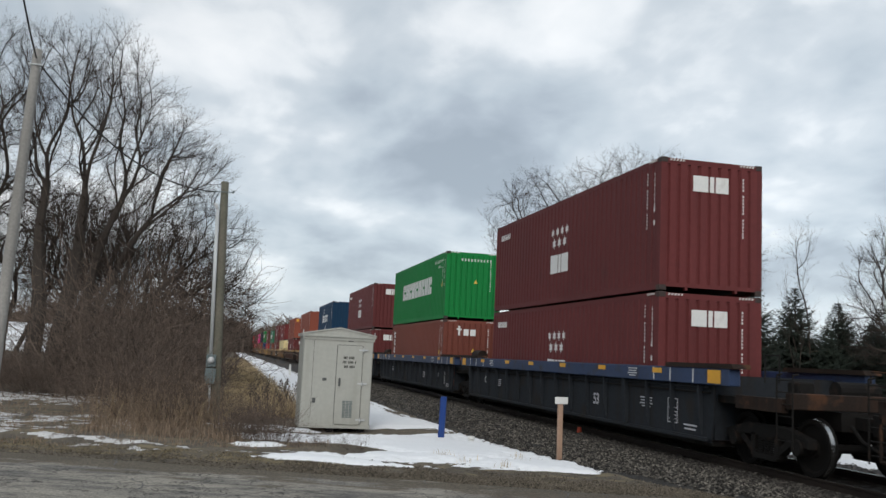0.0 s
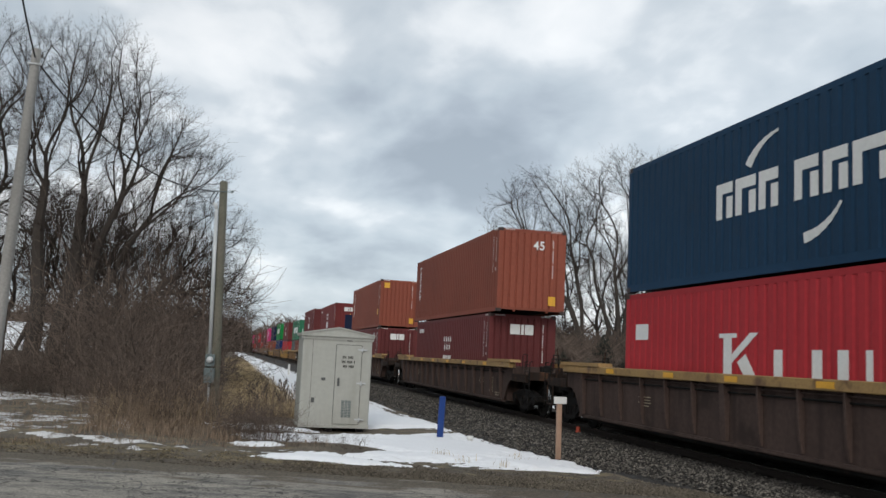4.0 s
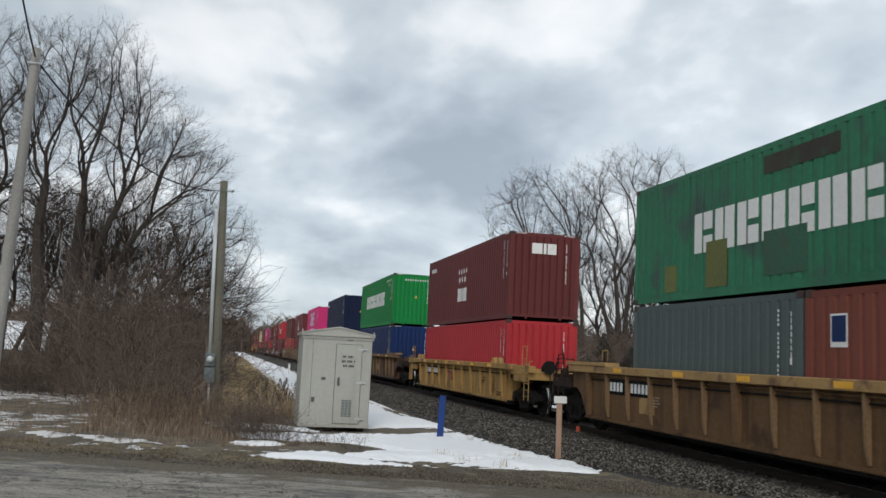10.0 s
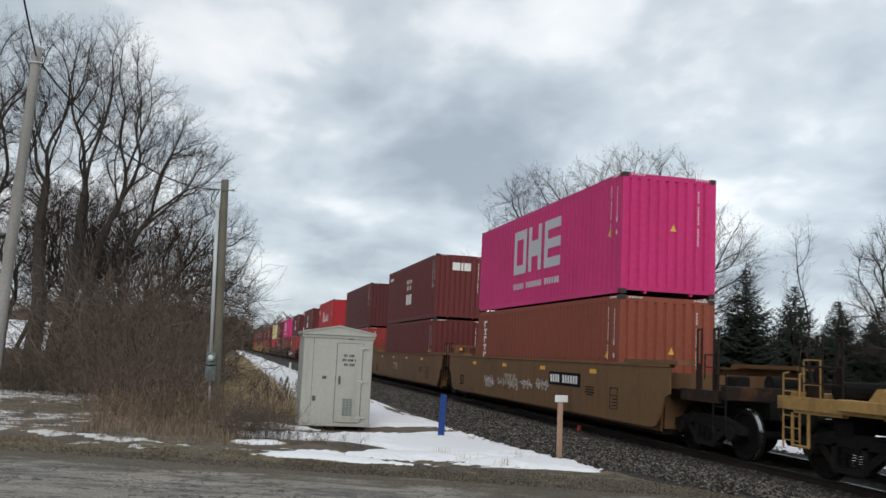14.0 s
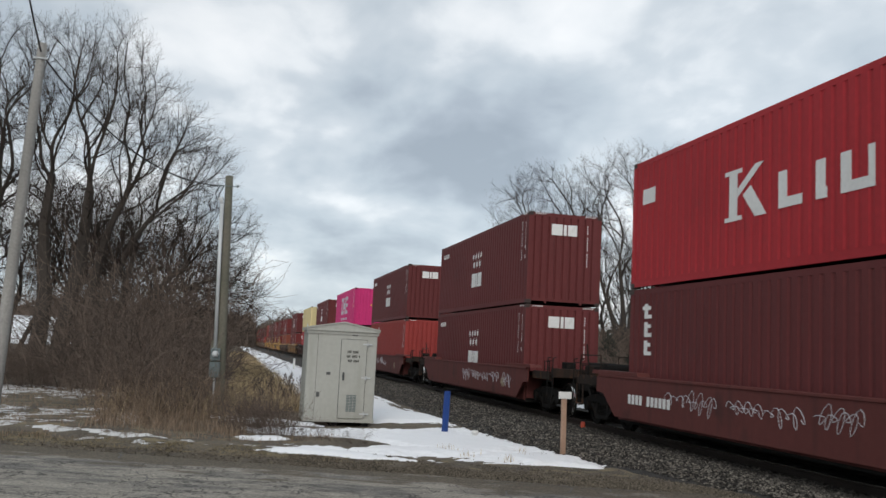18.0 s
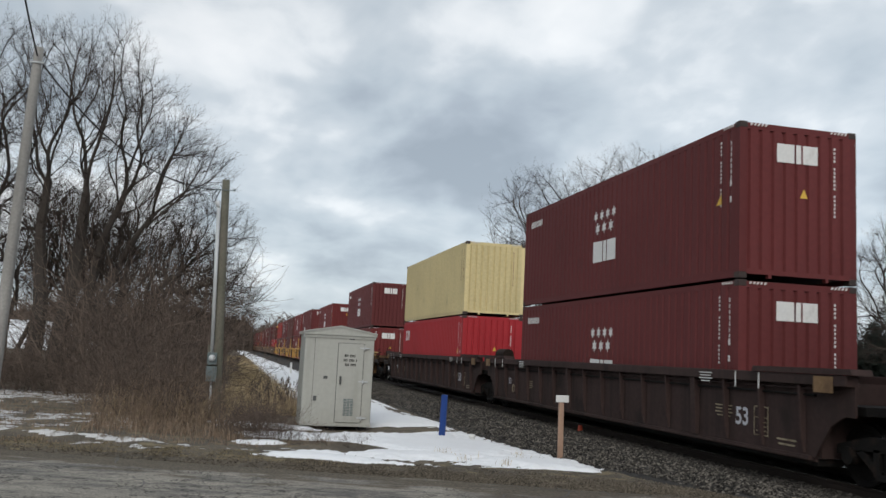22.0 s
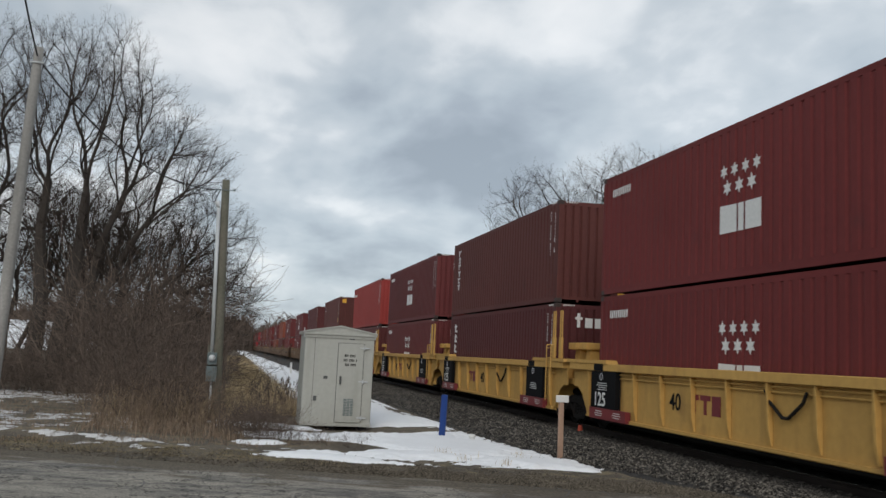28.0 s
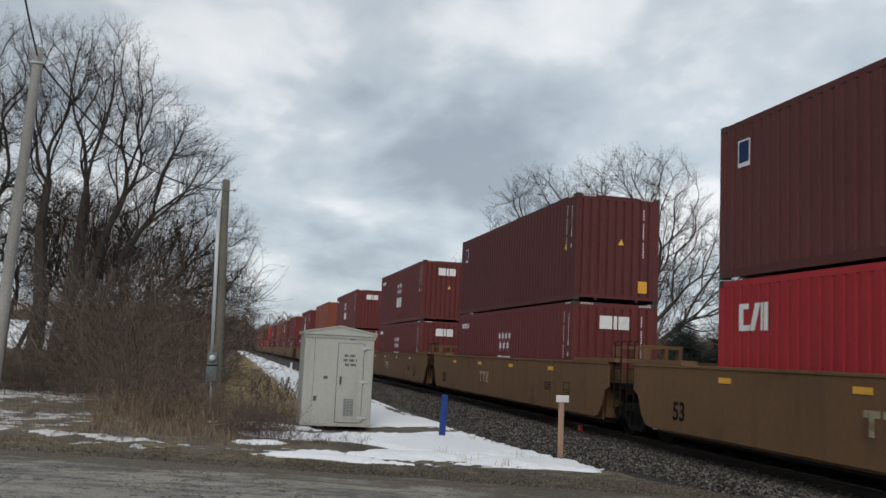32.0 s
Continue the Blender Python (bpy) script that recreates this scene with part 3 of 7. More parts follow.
def corrugated(length, height, pitch, depth, flat):
    """A pressed steel wall in the y-z plane whose outer ribs face -x, with a flat inner face."""
    n = max(1, round(length / pitch))
    p = length / n
    prof = []
    for i in range(n):
        y = -length / 2 + i * p
        prof += [(y, 0.0), (y + p * flat, 0.0), (y + p * (flat + (1 - flat) * 0.3), depth), (y + p * (flat + (1 - flat) * 0.7), depth)]
    prof.append((length / 2, 0.0))
    s = Shape()
    k = len(prof)
    vs = [(x, y, z) for z in (0, height) for y, x in prof] + [(depth + 0.03, y, z) for z in (0, height) for y in (-length / 2, length / 2)]
    fs = [(i, i + 1, k + i + 1, k + i) for i in range(k - 1)] + [(2 * k, 2 * k + 1, 2 * k + 3, 2 * k + 2)]
    return s.add(vs, fs)


def sheet_mesh(s, name):
    me = bpy.data.meshes.new(name)
    me.from_pydata(s.v, [], s.f)
    return me


W2, HC = 1.219, 2.896


def star(s, x, y, z, r):
    pts = [(y + math.sin(math.pi * i / 6) * r * (1 if i % 2 == 0 else 0.5), z + math.cos(math.pi * i / 6) * r * (1 if i % 2 == 0 else 0.5)) for i in range(12)]
    return s.prism(pts, "x", x - 0.004, x + 0.002)


def blocks(s, x, y0, z0, widths, height, gap=0.12, notch=True):
    """Plain blocks for a trade mark, on the side wall; y runs from the far end to the near one."""
    y = y0
    for i, w in enumerate(widths):
        a, b = y - w, y
        if notch and w > 0.3 * height:
            t = height * 0.27
            if i % 2 == 0:
                pts = [(b, z0), (b, z0 + height), (a, z0 + height), (a, z0 + height - t), (b - t, z0 + height - t), (b - t, z0 + t), (a, z0 + t), (a, z0)]
            else:
                pts = [(b, z0), (b, z0 + height), (a, z0 + height), (a, z0), (a + t * 0.8, z0), (a + t * 0.8, z0 + height * 0.55), (b - t * 0.8, z0 + height * 0.55), (b - t * 0.8, z0)]
            s.prism(pts, "x", x - 0.004, x + 0.002)
        else:
            s.box(x - 0.004, x + 0.002, a, b, z0, z0 + height)
        y = a - gap
    return s


def end_blocks(s, y, x0, z0, widths, height, gap=0.05):
    x = x0
    for w in widths:
        s.box(x, x + w, y - 0.004, y + 0.002, z0, z0 + height)
        x += w + gap
    return s


def digits_column(s, axis, where, across, top, count, size=0.07, pitch=0.125):
    for i in range(count):
        if i in (4, 11):
            continue
        z = top - i * pitch
        if axis == "side":
            s.box(where - 0.004, where + 0.002, across - size * 0.36, across + size * 0.36, z - size, z)
        else:
            s.box(across - size * 0.34, across + size * 0.34, where - 0.004, where + 0.002, z - size, z)
    return s


def slab(s, far, a, b, z0, z1):
    """A flat painted rectangle on the west wall, a to b metres from the far end."""
    return s.box(-W2 - 0.004, -W2 + 0.002, far - b, far - a, z0, z1)


def mark_side(kind, L):
    """Trade-mark shapes on the wall that faces west, as plain blocks in their colours."""
    x, far, s = -W2, L / 2, Shape()
    if kind == "stars":
        for i in range(4):
            star(s, x, far - 5.60 - i * 0.36, 2.02, 0.135)
        for i in range(3):
            star(s, x, far - 5.72 - i * 0.40, 1.70, 0.155)
        s.prism([(far - 5.48, 0.85), (far - 5.48, 1.38), (far - 6.04, 1.36), (far - 6.04, 0.85)], "x", x - 0.004, x + 0.002)
        slab(s, far, 6.10, 6.27, 0.85, 1.36)
        slab(s, far, 6.33, 6.82, 0.85, 1.36)
        for i in range(9):
            slab(s, far, 0.57 + i * 0.112, 0.635 + i * 0.112, 2.36 - 0.015 * (i % 2), 2.53)
    elif kind == "long":
        for i in range(9):
            a = 2.65 + i * 0.765
            slab(s, far, a, a + 0.28, 1.20, 1.98)
            slab(s, far, a + 0.34, a + 0.66, 1.20 if i % 2 else 1.64, 1.98)
            slab(s, far, a + 0.34, a + 0.66, 1.20, 1.52) if i % 2 == 0 else None
        for i in range(6):
            slab(s, far, 10.05 + i * 0.25, 10.13 + i * 0.25, 2.48, 2.60)
        for i in range(3):
            slab(s, far, 10.7 + i * 0.2, 10.77 + i * 0.2, 2.25, 2.35)
    elif kind == "arcs":
        for a, b in ((3.85, 4.40), (4.50, 5.14), (5.24, 5.80), (6.25, 6.86), (6.98, 7.55), (7.66, 8.42)):
            slab(s, far, a, b, 1.62, 1.82)
            slab(s, far, a, a + 0.2, 1.15, 1.62)
            slab(s, far, b - 0.2, b, 1.15, 1.55)
        for k, (a0, zc, yc) in enumerate(((0.55, 1.48, far - 5.95), (-2.6, 1.48, far - 6.35))):
            for i in range(6):
                w0, w1 = a0 + i * 0.15, a0 + i * 0.15 + 0.16
                q = lambda w, r: (yc + math.cos(w) * r * 1.25, zc + math.sin(w) * r)
                t = 0.025 + 0.012 * (5 - i if k == 0 else i)
                s.prism([q(w0, 0.98 - t), q(w0, 0.98 + t), q(w1, 0.98 + t), q(w1, 0.98 - t)], "x", x - 0.004, x + 0.002)
    elif kind == "serif":
        slab(s, far, 4.15, 4.42, 1.0, 1.95)
        s.prism([(far - 4.43, 1.42), (far - 4.43, 1.58), (far - 5.0, 1.95), (far - 5.25, 1.95)], "x", x - 0.004, x + 0.002)
        s.prism([(far - 4.60, 1.44), (far - 4.86, 1.58), (far - 5.35, 1.0), (far - 5.0, 1.0)], "x", x - 0.004, x + 0.002)
        for z in (1.0, 1.87):
            slab(s, far, 4.0, 4.148, z, z + 0.08)
            slab(s, far, 4.422, 4.58, z, z + 0.08)
        for a, b in ((5.70, 6.35), (6.70, 6.98), (7.30, 8.05), (8.35, 8.95)):
            slab(s, far, a, a + 0.24, 1.03, 1.66)
            slab(s, far, a + 0.24, b, 1.03, 1.20)
            slab(s, far, b - 0.14, b, 1.20, 1.66) if b - a > 0.7 else None
        slab(s, far, 0.52, 1.12, 1.86, 2.20)
    elif kind == "broad":
        z, h, t = 1.02, 1.38, 0.28
        slab(s, far, 4.0, 4.0 + t, z, z + h).box(x - 0.004, x + 0.002, far - 5.2, far - 5.2 + t, z, z + h)
        slab(s, far, 4.0 + t, 5.2 - t, z, z + t)
        slab(s, far, 4.0 + t, 5.2 - t, z + h - t, z + h)
        slab(s, far, 5.42, 5.70, z, z + h)
        slab(s, far, 5.70, 6.30, z + 0.45, z + h - 0.45)
        slab(s, far, 6.30, 6.58, z, z + h)
        slab(s, far, 6.85, 7.13, z, z + h)
        for k in (0, (h - t) / 2, h - t):
            slab(s, far, 7.13, 8.16, z + k, z + k + t)
        for i in range(20):
            if i not in (5, 13):
                slab(s, far, 4.05 + i * 0.206, 4.19 + i * 0.206, 0.54, 0.72)
    elif kind == "column":
        for i in range(6):
            z = 2.56 - i * 0.27
            slab(s, far, 0.82, 1.16, z - 0.07, z)
            slab(s, far, 0.93 if i % 2 else 0.84, 1.05 if i % 2 else 0.94, z - 0.22, z - 0.07)
            slab(s, far, 0.82, 1.16, z - 0.22, z - 0.18) if i in (1, 4) else None
    elif kind == "serif_column":
        for i in range(3):
            z = 2.54 - i * 0.40
            slab(s, far, 0.74, 0.90, z - 0.32, z)
            slab(s, far, 0.902, 1.08, z - 0.32, z - 0.24)
            slab(s, far, 0.902, 1.04, z - 0.13, z - 0.05)
            slab(s, far, 0.64, 0.738, z - 0.13, z - 0.05) if i == 0 else None
    elif kind == "corner":
        slab(s, far, 0.70, 0.83, 1.96, 2.44)
        slab(s, far, 0.83, 1.08, 1.96, 2.06)
        slab(s, far, 0.83, 1.0, 2.34, 2.44)
        s.prism([(far - 1.04, 1.96), (far - 1.18, 1.96), (far - 1.355, 2.44), (far - 1.20, 2.44)], "x", x - 0.004, x + 0.002)
        slab(s, far, 1.37, 1.43, 1.96, 2.44)
        slab(s, far, 1.46, 1.58, 1.96, 2.44)
    elif kind == "small_word":
        for i in range(5):
            slab(s, far, 0.55 + i * 0.20, 0.70 + i * 0.20, 2.28, 2.46)
    elif kind == "badge":
        slab(s, far, 0.62, 1.0, 2.0, 2.5)
    return s if s.v else None


def mark_end(kind, L):
    y, s = -L / 2, Shape()
    if kind == "stars":
        s.box(-0.46, -0.10, y - 0.004, y + 0.002, 2.19, 2.54).box(-0.06, 0.04, y - 0.004, y + 0.002, 2.19, 2.54).box(0.08, 0.39, y - 0.004, y + 0.002, 2.19, 2.54)
    elif kind == "serif_column":
        end_blocks(s, y, -0.58, 2.24, [0.09], 0.40)
        end_blocks(s, y, -0.64, 2.46, [0.22], 0.07)
        end_blocks(s, y, -0.34, 2.24, [0.22, 0.24], 0.27, 0.07)
    elif kind == "long":
        end_blocks(s, y, -0.55, 2.50, [0.05] * 10, 0.11, 0.09)
    return s if s.v else None


def common_marks(L):
    """Number columns and rating lines that every box carries."""
    s = Shape()
    digits_column(s, "side", -W2, -L / 2 + 0.64, 2.62, 17, 0.045, 0.075)
    for i in range(7):
        s.box(-W2 - 0.004, -W2 + 0.002, -L / 2 + 0.28, -L / 2 + 0.30, 2.50 - i * 0.11, 2.575 - i * 0.11)
    for z in (1.72, 1.42):
        s.box(-W2 - 0.004, -W2 + 0.002, -L / 2 + 0.27, -L / 2 + 0.32, z, z + 0.11)
    digits_column(s, "end", -L / 2, 0.75, 2.56, 18, 0.046, 0.075)
    return s


def stripes(L):
    """Black and yellow height warnings on the top corners."""
    s = Shape()
    for i in range(5):
        a = -W2 + 0.20 + i * 0.075
        s.prism([(a, HC - 0.075), (a + 0.035, HC - 0.075), (a + 0.06, HC - 0.03), (a + 0.025, HC - 0.03)], "y", -L / 2 - 0.010, -L / 2 - 0.004)
        a = W2 - 0.56 + i * 0.075
        s.prism([(a, HC - 0.075), (a + 0.035, HC - 0.075), (a + 0.06, HC - 0.03), (a + 0.025, HC - 0.03)], "y", -L / 2 - 0.010, -L / 2 - 0.004)
        b = -L / 2 + 0.20 + i * 0.075
        s.prism([(b, HC - 0.075), (b + 0.035, HC - 0.075), (b + 0.06, HC - 0.03), (b + 0.025, HC - 0.03)], "x", -W2 - 0.010, -W2 - 0.004)
    return s


def end_triangle(L):
    return Shape().prism([(0.02, 1.55), (0.18, 1.55), (0.10, 1.72)], "y", -L / 2 - 0.004, -L / 2 + 0.002)


def side_triangle(L):
    return Shape().prism([(-L / 2 + 0.62, 1.42), (-L / 2 + 0.80, 1.42), (-L / 2 + 0.62, 1.62)], "x", -W2 - 0.004, -W2 + 0.002)


WORDS = {
    "maroon": "maroon", "dull_maroon": "dull maroon", "red_maroon": "faded red-maroon", "brown": "brown", "umber": "dark red-brown", "rust": "rusty orange-brown", "orange": "faded orange-red",
    "red": "bright red", "green": "bright green", "old_green": "patched weathered green", "navy": "navy blue", "dark_navy": "dark navy", "blue": "dark blue",
    "beige": "cream beige", "pink": "magenta pink", "grey": "slate grey",
}


def container(paint, mark, L, centre, base, where, extra="", tall=True):
    c = thing("shipping_container", (TRACK_X, centre, base), "%s steel shipping container %s" % (WORDS[paint], where), "container", "containers on the train")
    m, k = PAINT[paint], "|%.2f%s" % (L, "" if tall else "low")
    H = HC if tall else 2.591
    drop = 0 if tall else -0.305
    ends = L - 0.30
    side = shared("side_wall" + k, lambda: corrugated(ends, H - 0.30, 0.278, 0.018, 0.52))
    end = shared("end_wall" + k, lambda: corrugated(2 * W2 - 0.26, H - 0.30, 0.245, 0.042, 0.62))
    part("side_wall", side, m, c, (-W2, 0, 0.17))
    part("side_wall", side, m, c, (W2, 0, 0.17)).rotation_euler = (0, 0, math.pi)
    e = part("end_wall", end, m, c, (0, -L / 2, 0.17))
    e.rotation_euler = (0, 0, math.pi / 2)
    part("end_wall", end, m, c, (0, L / 2, 0.17)).rotation_euler = (0, 0, -math.pi / 2)
    part("roof", shared("roof" + k, lambda: Shape().box(-W2 + 0.05, W2 - 0.05, -L / 2 + 0.08, L / 2 - 0.08, H - 0.10, H - 0.03)), m, c)
    part("floor", shared("floor" + k, lambda: Shape().box(-W2 + 0.06, W2 - 0.06, -L / 2 + 0.1, L / 2 - 0.1, 0.10, 0.16)), M_STEEL, c, label="dark timber and steel underside")
    for sx in (-1, 1):
        part("top_rail", shared("top_rail" + k, lambda: Shape().box(-0.03, 0.03, -L / 2 + 0.09, L / 2 - 0.09, H - 0.13, H - 0.02)), m, c, (sx * (W2 - 0.032), 0, 0))
        part("bottom_rail", shared("bottom_rail" + k, lambda: Shape().box(-0.03, 0.03, -L / 2 + 0.09, L / 2 - 0.09, 0.02, 0.17)), m, c, (sx * (W2 - 0.034), 0, 0))
        for sy in (-1, 1):
            part("corner_post", shared("corner_post" + k[-3:], lambda: Shape().box(-0.075, 0.075, -0.075, 0.075, 0.118, H - 0.118)), m, c, (sx * (W2 - 0.077), sy * (L / 2 - 0.077), 0))
            for z in (0.059, H - 0.059):
                part("corner_casting", shared("corner_casting", casting), M_CAST, c, (sx * (W2 - 0.081), sy * (L / 2 - 0.089), z))
    for sy in (-1, 1):
        part("end_header", shared("end_header", lambda: Shape().box(-W2 + 0.15, W2 - 0.15, -0.05, 0.05, HC - 0.14, HC - 0.02)), m, c, (0, sy * (L / 2 - 0.053), drop))
        part("end_sill", shared("end_sill", end_sill), m, c, (0, sy * (L / 2 - 0.053), 0))
    tint = M_SILVER if mark == "broad" else M_WHITE
    for name, fn in () if paint == "navy" and mark == "badge" else (("side_marking", mark_side), ("end_marking", mark_end)):
        key = "%s|%s%s" % (name, mark, k)
        if key not in MESHES:
            s = fn(mark, L)
            MESHES[key] = []
            if s:
                small = Shape()
                for size, q in s.pieces():
                    if size > 0.22:
                        MESHES[key].append((q.mesh(name), False))
                    else:
                        small.add(q.v, q.f)
                if small.v:
                    MESHES[key].append((small.mesh(name), True))
        for me, rows in MESHES[key]:
            o = part("mark_row" if rows else name, me, tint, c, (0, 0, drop), "small pale lettering marks" if rows else "pale painted trade-mark shape")
            if rows:
                o["kind"] = "stuff"
    if mark == "badge" and paint == "navy":
        part("badge", shared("wide_badge" + k, lambda: Shape().box(-W2 - 0.007, -W2 + 0.002, L / 2 - 1.05, L / 2 - 0.40, 2.22, 2.46)), M_YELLOW, c, label="yellow name badge")
    elif mark == "badge":
        part("badge", shared("badge" + k, lambda: Shape().box(-W2 - 0.007, -W2 - 0.003, L / 2 - 0.97, L / 2 - 0.65, 2.08, 2.47)), PAINT["navy"], c, (0, 0, drop), label="small blue badge with a white edge")
    ink = PAINT["brown"] if paint == "beige" else M_WHITE
    part("number_marks", shared("number_marks" + k, lambda: common_marks(L)), ink, c, (0, 0, drop), "columns of small number marks")["kind"] = "stuff"
    if L > 10 and tall:
        part("warning_stripes", shared("warning_stripes" + k, lambda: stripes(L)), M_SILVER if "y" in extra else M_WHITE, c, label="diagonal height warning stripes")["kind"] = "stuff"
    if "t" in extra:
        part("warning_triangle", shared("end_triangle" + k, lambda: end_triangle(L)), M_YELLOW, c, label="yellow warning triangle")
        part("warning_triangle", shared("side_triangle" + k, lambda: side_triangle(L)), M_YELLOW, c, label="yellow warning triangle")
    if "p" in extra:
        part("label_plate", shared("label_plate" + k, lambda: Shape().box(0.62, 0.88, -L / 2 - 0.006, -L / 2 + 0.002, 0.28, 0.60)), M_AMBER, c, label="yellow label")
    if "q" in extra:
        part("label_plate", shared("label_plate_top" + k, lambda: Shape().box(-1.0, -0.66, -L / 2 - 0.006, -L / 2 + 0.002, 2.38, 2.70)), M_AMBER, c, label="yellow label")
        part("label_plate", shared("label_plate_side" + k, lambda: Shape().box(-W2 - 0.006, -W2 + 0.002, -L / 2 + 0.55, -L / 2 + 0.82, 0.75, 1.1)), M_AMBER, c, label="yellow label")
    if "d" in extra:
        part("paint_patch", shared("paint_patch" + k, lambda: Shape().box(-0.35, 0.3, -L / 2 - 0.005, -L / 2 + 0.002, 0.35, 1.6)), PAINT["dark_navy"], c, label="dark repair patch")
    if "g" in extra:
        part("paint_patch", shared("patches" + k, lambda: Shape().box(-W2 - 0.005, -W2 + 0.002, -0.1, 1.1, 0.28, 1.05)), M_PATCH, c, label="dull repair patch")
        part("paint_patch", shared("scrape" + k, lambda: Shape().box(-W2 - 0.005, -W2 + 0.002, -0.9, 1.1, 2.04, 2.36)), M_SCRAPE, c, label="dark scraped patch under the roof rail")
        part("paint_patch", shared("ochre_patches" + k, lambda: Shape().box(-W2 - 0.005, -W2 + 0.002, 2.25, 3.0, 0.2, 1.08).box(-W2 - 0.005, -W2 + 0.002, 4.15, 4.65, 0.2, 0.74)), M_OLIVE, c, label="ochre repair patches")
        part("round_emblem", shared("round_emblem", lambda: Shape().prism([(math.cos(i * 0.3927) * 0.22 - 0.12, math.sin(i * 0.3927) * 0.22 + 1.95) for i in range(16)], "y", -L / 2 - 0.006, -L / 2 + 0.002)), M_WHITE, c, label="white round emblem")
        part("emblem_centre", shared("emblem_centre", lambda: Shape().prism([(math.cos(i * 0.785) * 0.09 - 0.12, math.sin(i * 0.785) * 0.09 + 1.95) for i in range(8)], "y", -L / 2 - 0.012, -L / 2 - 0.007)), PAINT["old_green"], c)
        part("paint_patch", shared("end_patch", lambda: Shape().box(-0.55, 0.75, -L / 2 - 0.004, -L / 2 + 0.002, 0.3, 1.62)), M_PATCH, c, label="square of mossy repaint")
    if "s" in extra:
        part("sticker", shared("sticker" + k, lambda: Shape().box(-W2 - 0.006, -W2 + 0.002, L / 2 - 0.78, L / 2 - 0.36, 1.55, 2.25)), M_WHITE, c, label="white sticker")
        part("sticker_print", shared("sticker_print" + k, lambda: Shape().box(-W2 - 0.009, -W2 - 0.005, L / 2 - 0.70, L / 2 - 0.48, 1.68, 2.14)), M_TEAL, c, label="pale teal print")
    if "5" in extra:
        for i, t in enumerate("45"):
            o = part("numeral", text_mesh(t), M_WHITE, c, (0.02 + i * 0.22, -L / 2 - 0.006, 2.2), "white numeral")
            o.rotation_euler, o.scale = (math.pi / 2, 0, 0), (0.42, 0.42, 0.42)
    MOVING.append((c, centre, base))
    return c


def casting():
    s = Shape().bevel_box(-0.081, 0.081, -0.089, 0.089, -0.059, 0.059, 0.008)
    return s


def end_sill():
    """Bottom end rail with two fork feet and open dark pockets."""
    return Shape().box(-W2 + 0.15, W2 - 0.15, -0.05, 0.05, 0.085, 0.175).box(-0.62, -0.56, -0.05, 0.05, 0.02, 0.09).box(0.56, 0.62, -0.05, 0.05, 0.02, 0.09)


def text_mesh(body):
    key = "numeral|" + body
    if key not in MESHES:
        cu = bpy.data.curves.new("numeral", "FONT")
        cu.body, cu.extrude, cu.offset = body, 0.004, 0.016
        ob = new("numeral", cu)
        deps = bpy.context.evaluated_depsgraph_get()
        MESHES[key] = bpy.data.meshes.new_from_object(ob.evaluated_get(deps))
        bpy.data.objects.remove(ob)
    return MESHES[key]


def lathe(profile, n, axis="x"):
    """Turns (along, radius) pairs about an axis."""
    s = Shape()
    k = len(profile)
    vs = []
    for i in range(n):
        w = 2 * math.pi * i / n
        for a, r in profile:
            vs.append((a, math.cos(w) * r, math.sin(w) * r))
    fs = [(i * k + j, i * k + j + 1, ((i + 1) % n) * k + j + 1, ((i + 1) % n) * k + j) for i in range(n) for j in range(k - 1)]
    return s.add(vs, fs)


WHEEL_R = 0.46


def wheelset_shape():
    s = Shape()
    for sx in (-1, 1):
        prof = [(0.80 * sx, 0.07), (0.82 * sx, 0.14), (0.78 * sx, 0.16), (0.77 * sx, 0.36), (0.82 * sx, 0.39), (0.82 * sx, WHEEL_R - 0.008), (0.81 * sx, WHEEL_R),
                (0.72 * sx, WHEEL_R + 0.004), (0.70 * sx, WHEEL_R + 0.03), (0.685 * sx, WHEEL_R + 0.02), (0.685 * sx, 0.39), (0.73 * sx, 0.36), (0.74 * sx, 0.16), (0.70 * sx, 0.14), (0.70 * sx, 0.07)]
        t = lathe(prof, 28)
        s.add(t.v, t.f)
    s.tube((-1.08, 0, 0), (1.08, 0, 0), 0.075, 0.075, 12)
    return s


def side_frame_shape():
    """Cast truck side frame with two windows round the spring nest."""
    s = Shape()
    s.prism([(-1.18, 0.46), (-1.18, 0.60), (-0.95, 0.66), (-0.5, 0.76), (0.5, 0.76), (0.95, 0.66), (1.18, 0.60), (1.18, 0.46), (0.68, 0.56), (-0.68, 0.56)], "x", -0.08, 0.08)
    s.prism([(-0.78, 0.52), (-0.62, 0.56), (-0.24, 0.30), (-0.30, 0.20)], "x", -0.07, 0.07).prism([(0.78, 0.52), (0.62, 0.56), (0.24, 0.30), (0.30, 0.20)], "x", -0.07, 0.07)
    s.box(-0.09, 0.09, -0.34, 0.34, 0.18, 0.27)
    s.box(-0.08, 0.08, -0.40, -0.28, 0.22, 0.60).box(-0.08, 0.08, 0.28, 0.40, 0.22, 0.60)
    for y in (-0.91, 0.91):
        s.tube((-0.12, y, WHEEL_R), (0.12, y, WHEEL_R), 0.13, 0.13, 14)
    return s


def spring_shape():
    s = Shape()
    for y in (-0.17, 0, 0.17):
        for i in range(7):
            z = 0.28 + i * 0.038
            s.tube((0, y, z), (0, y, z + 0.022), 0.075, 0.075, 10)
    return s


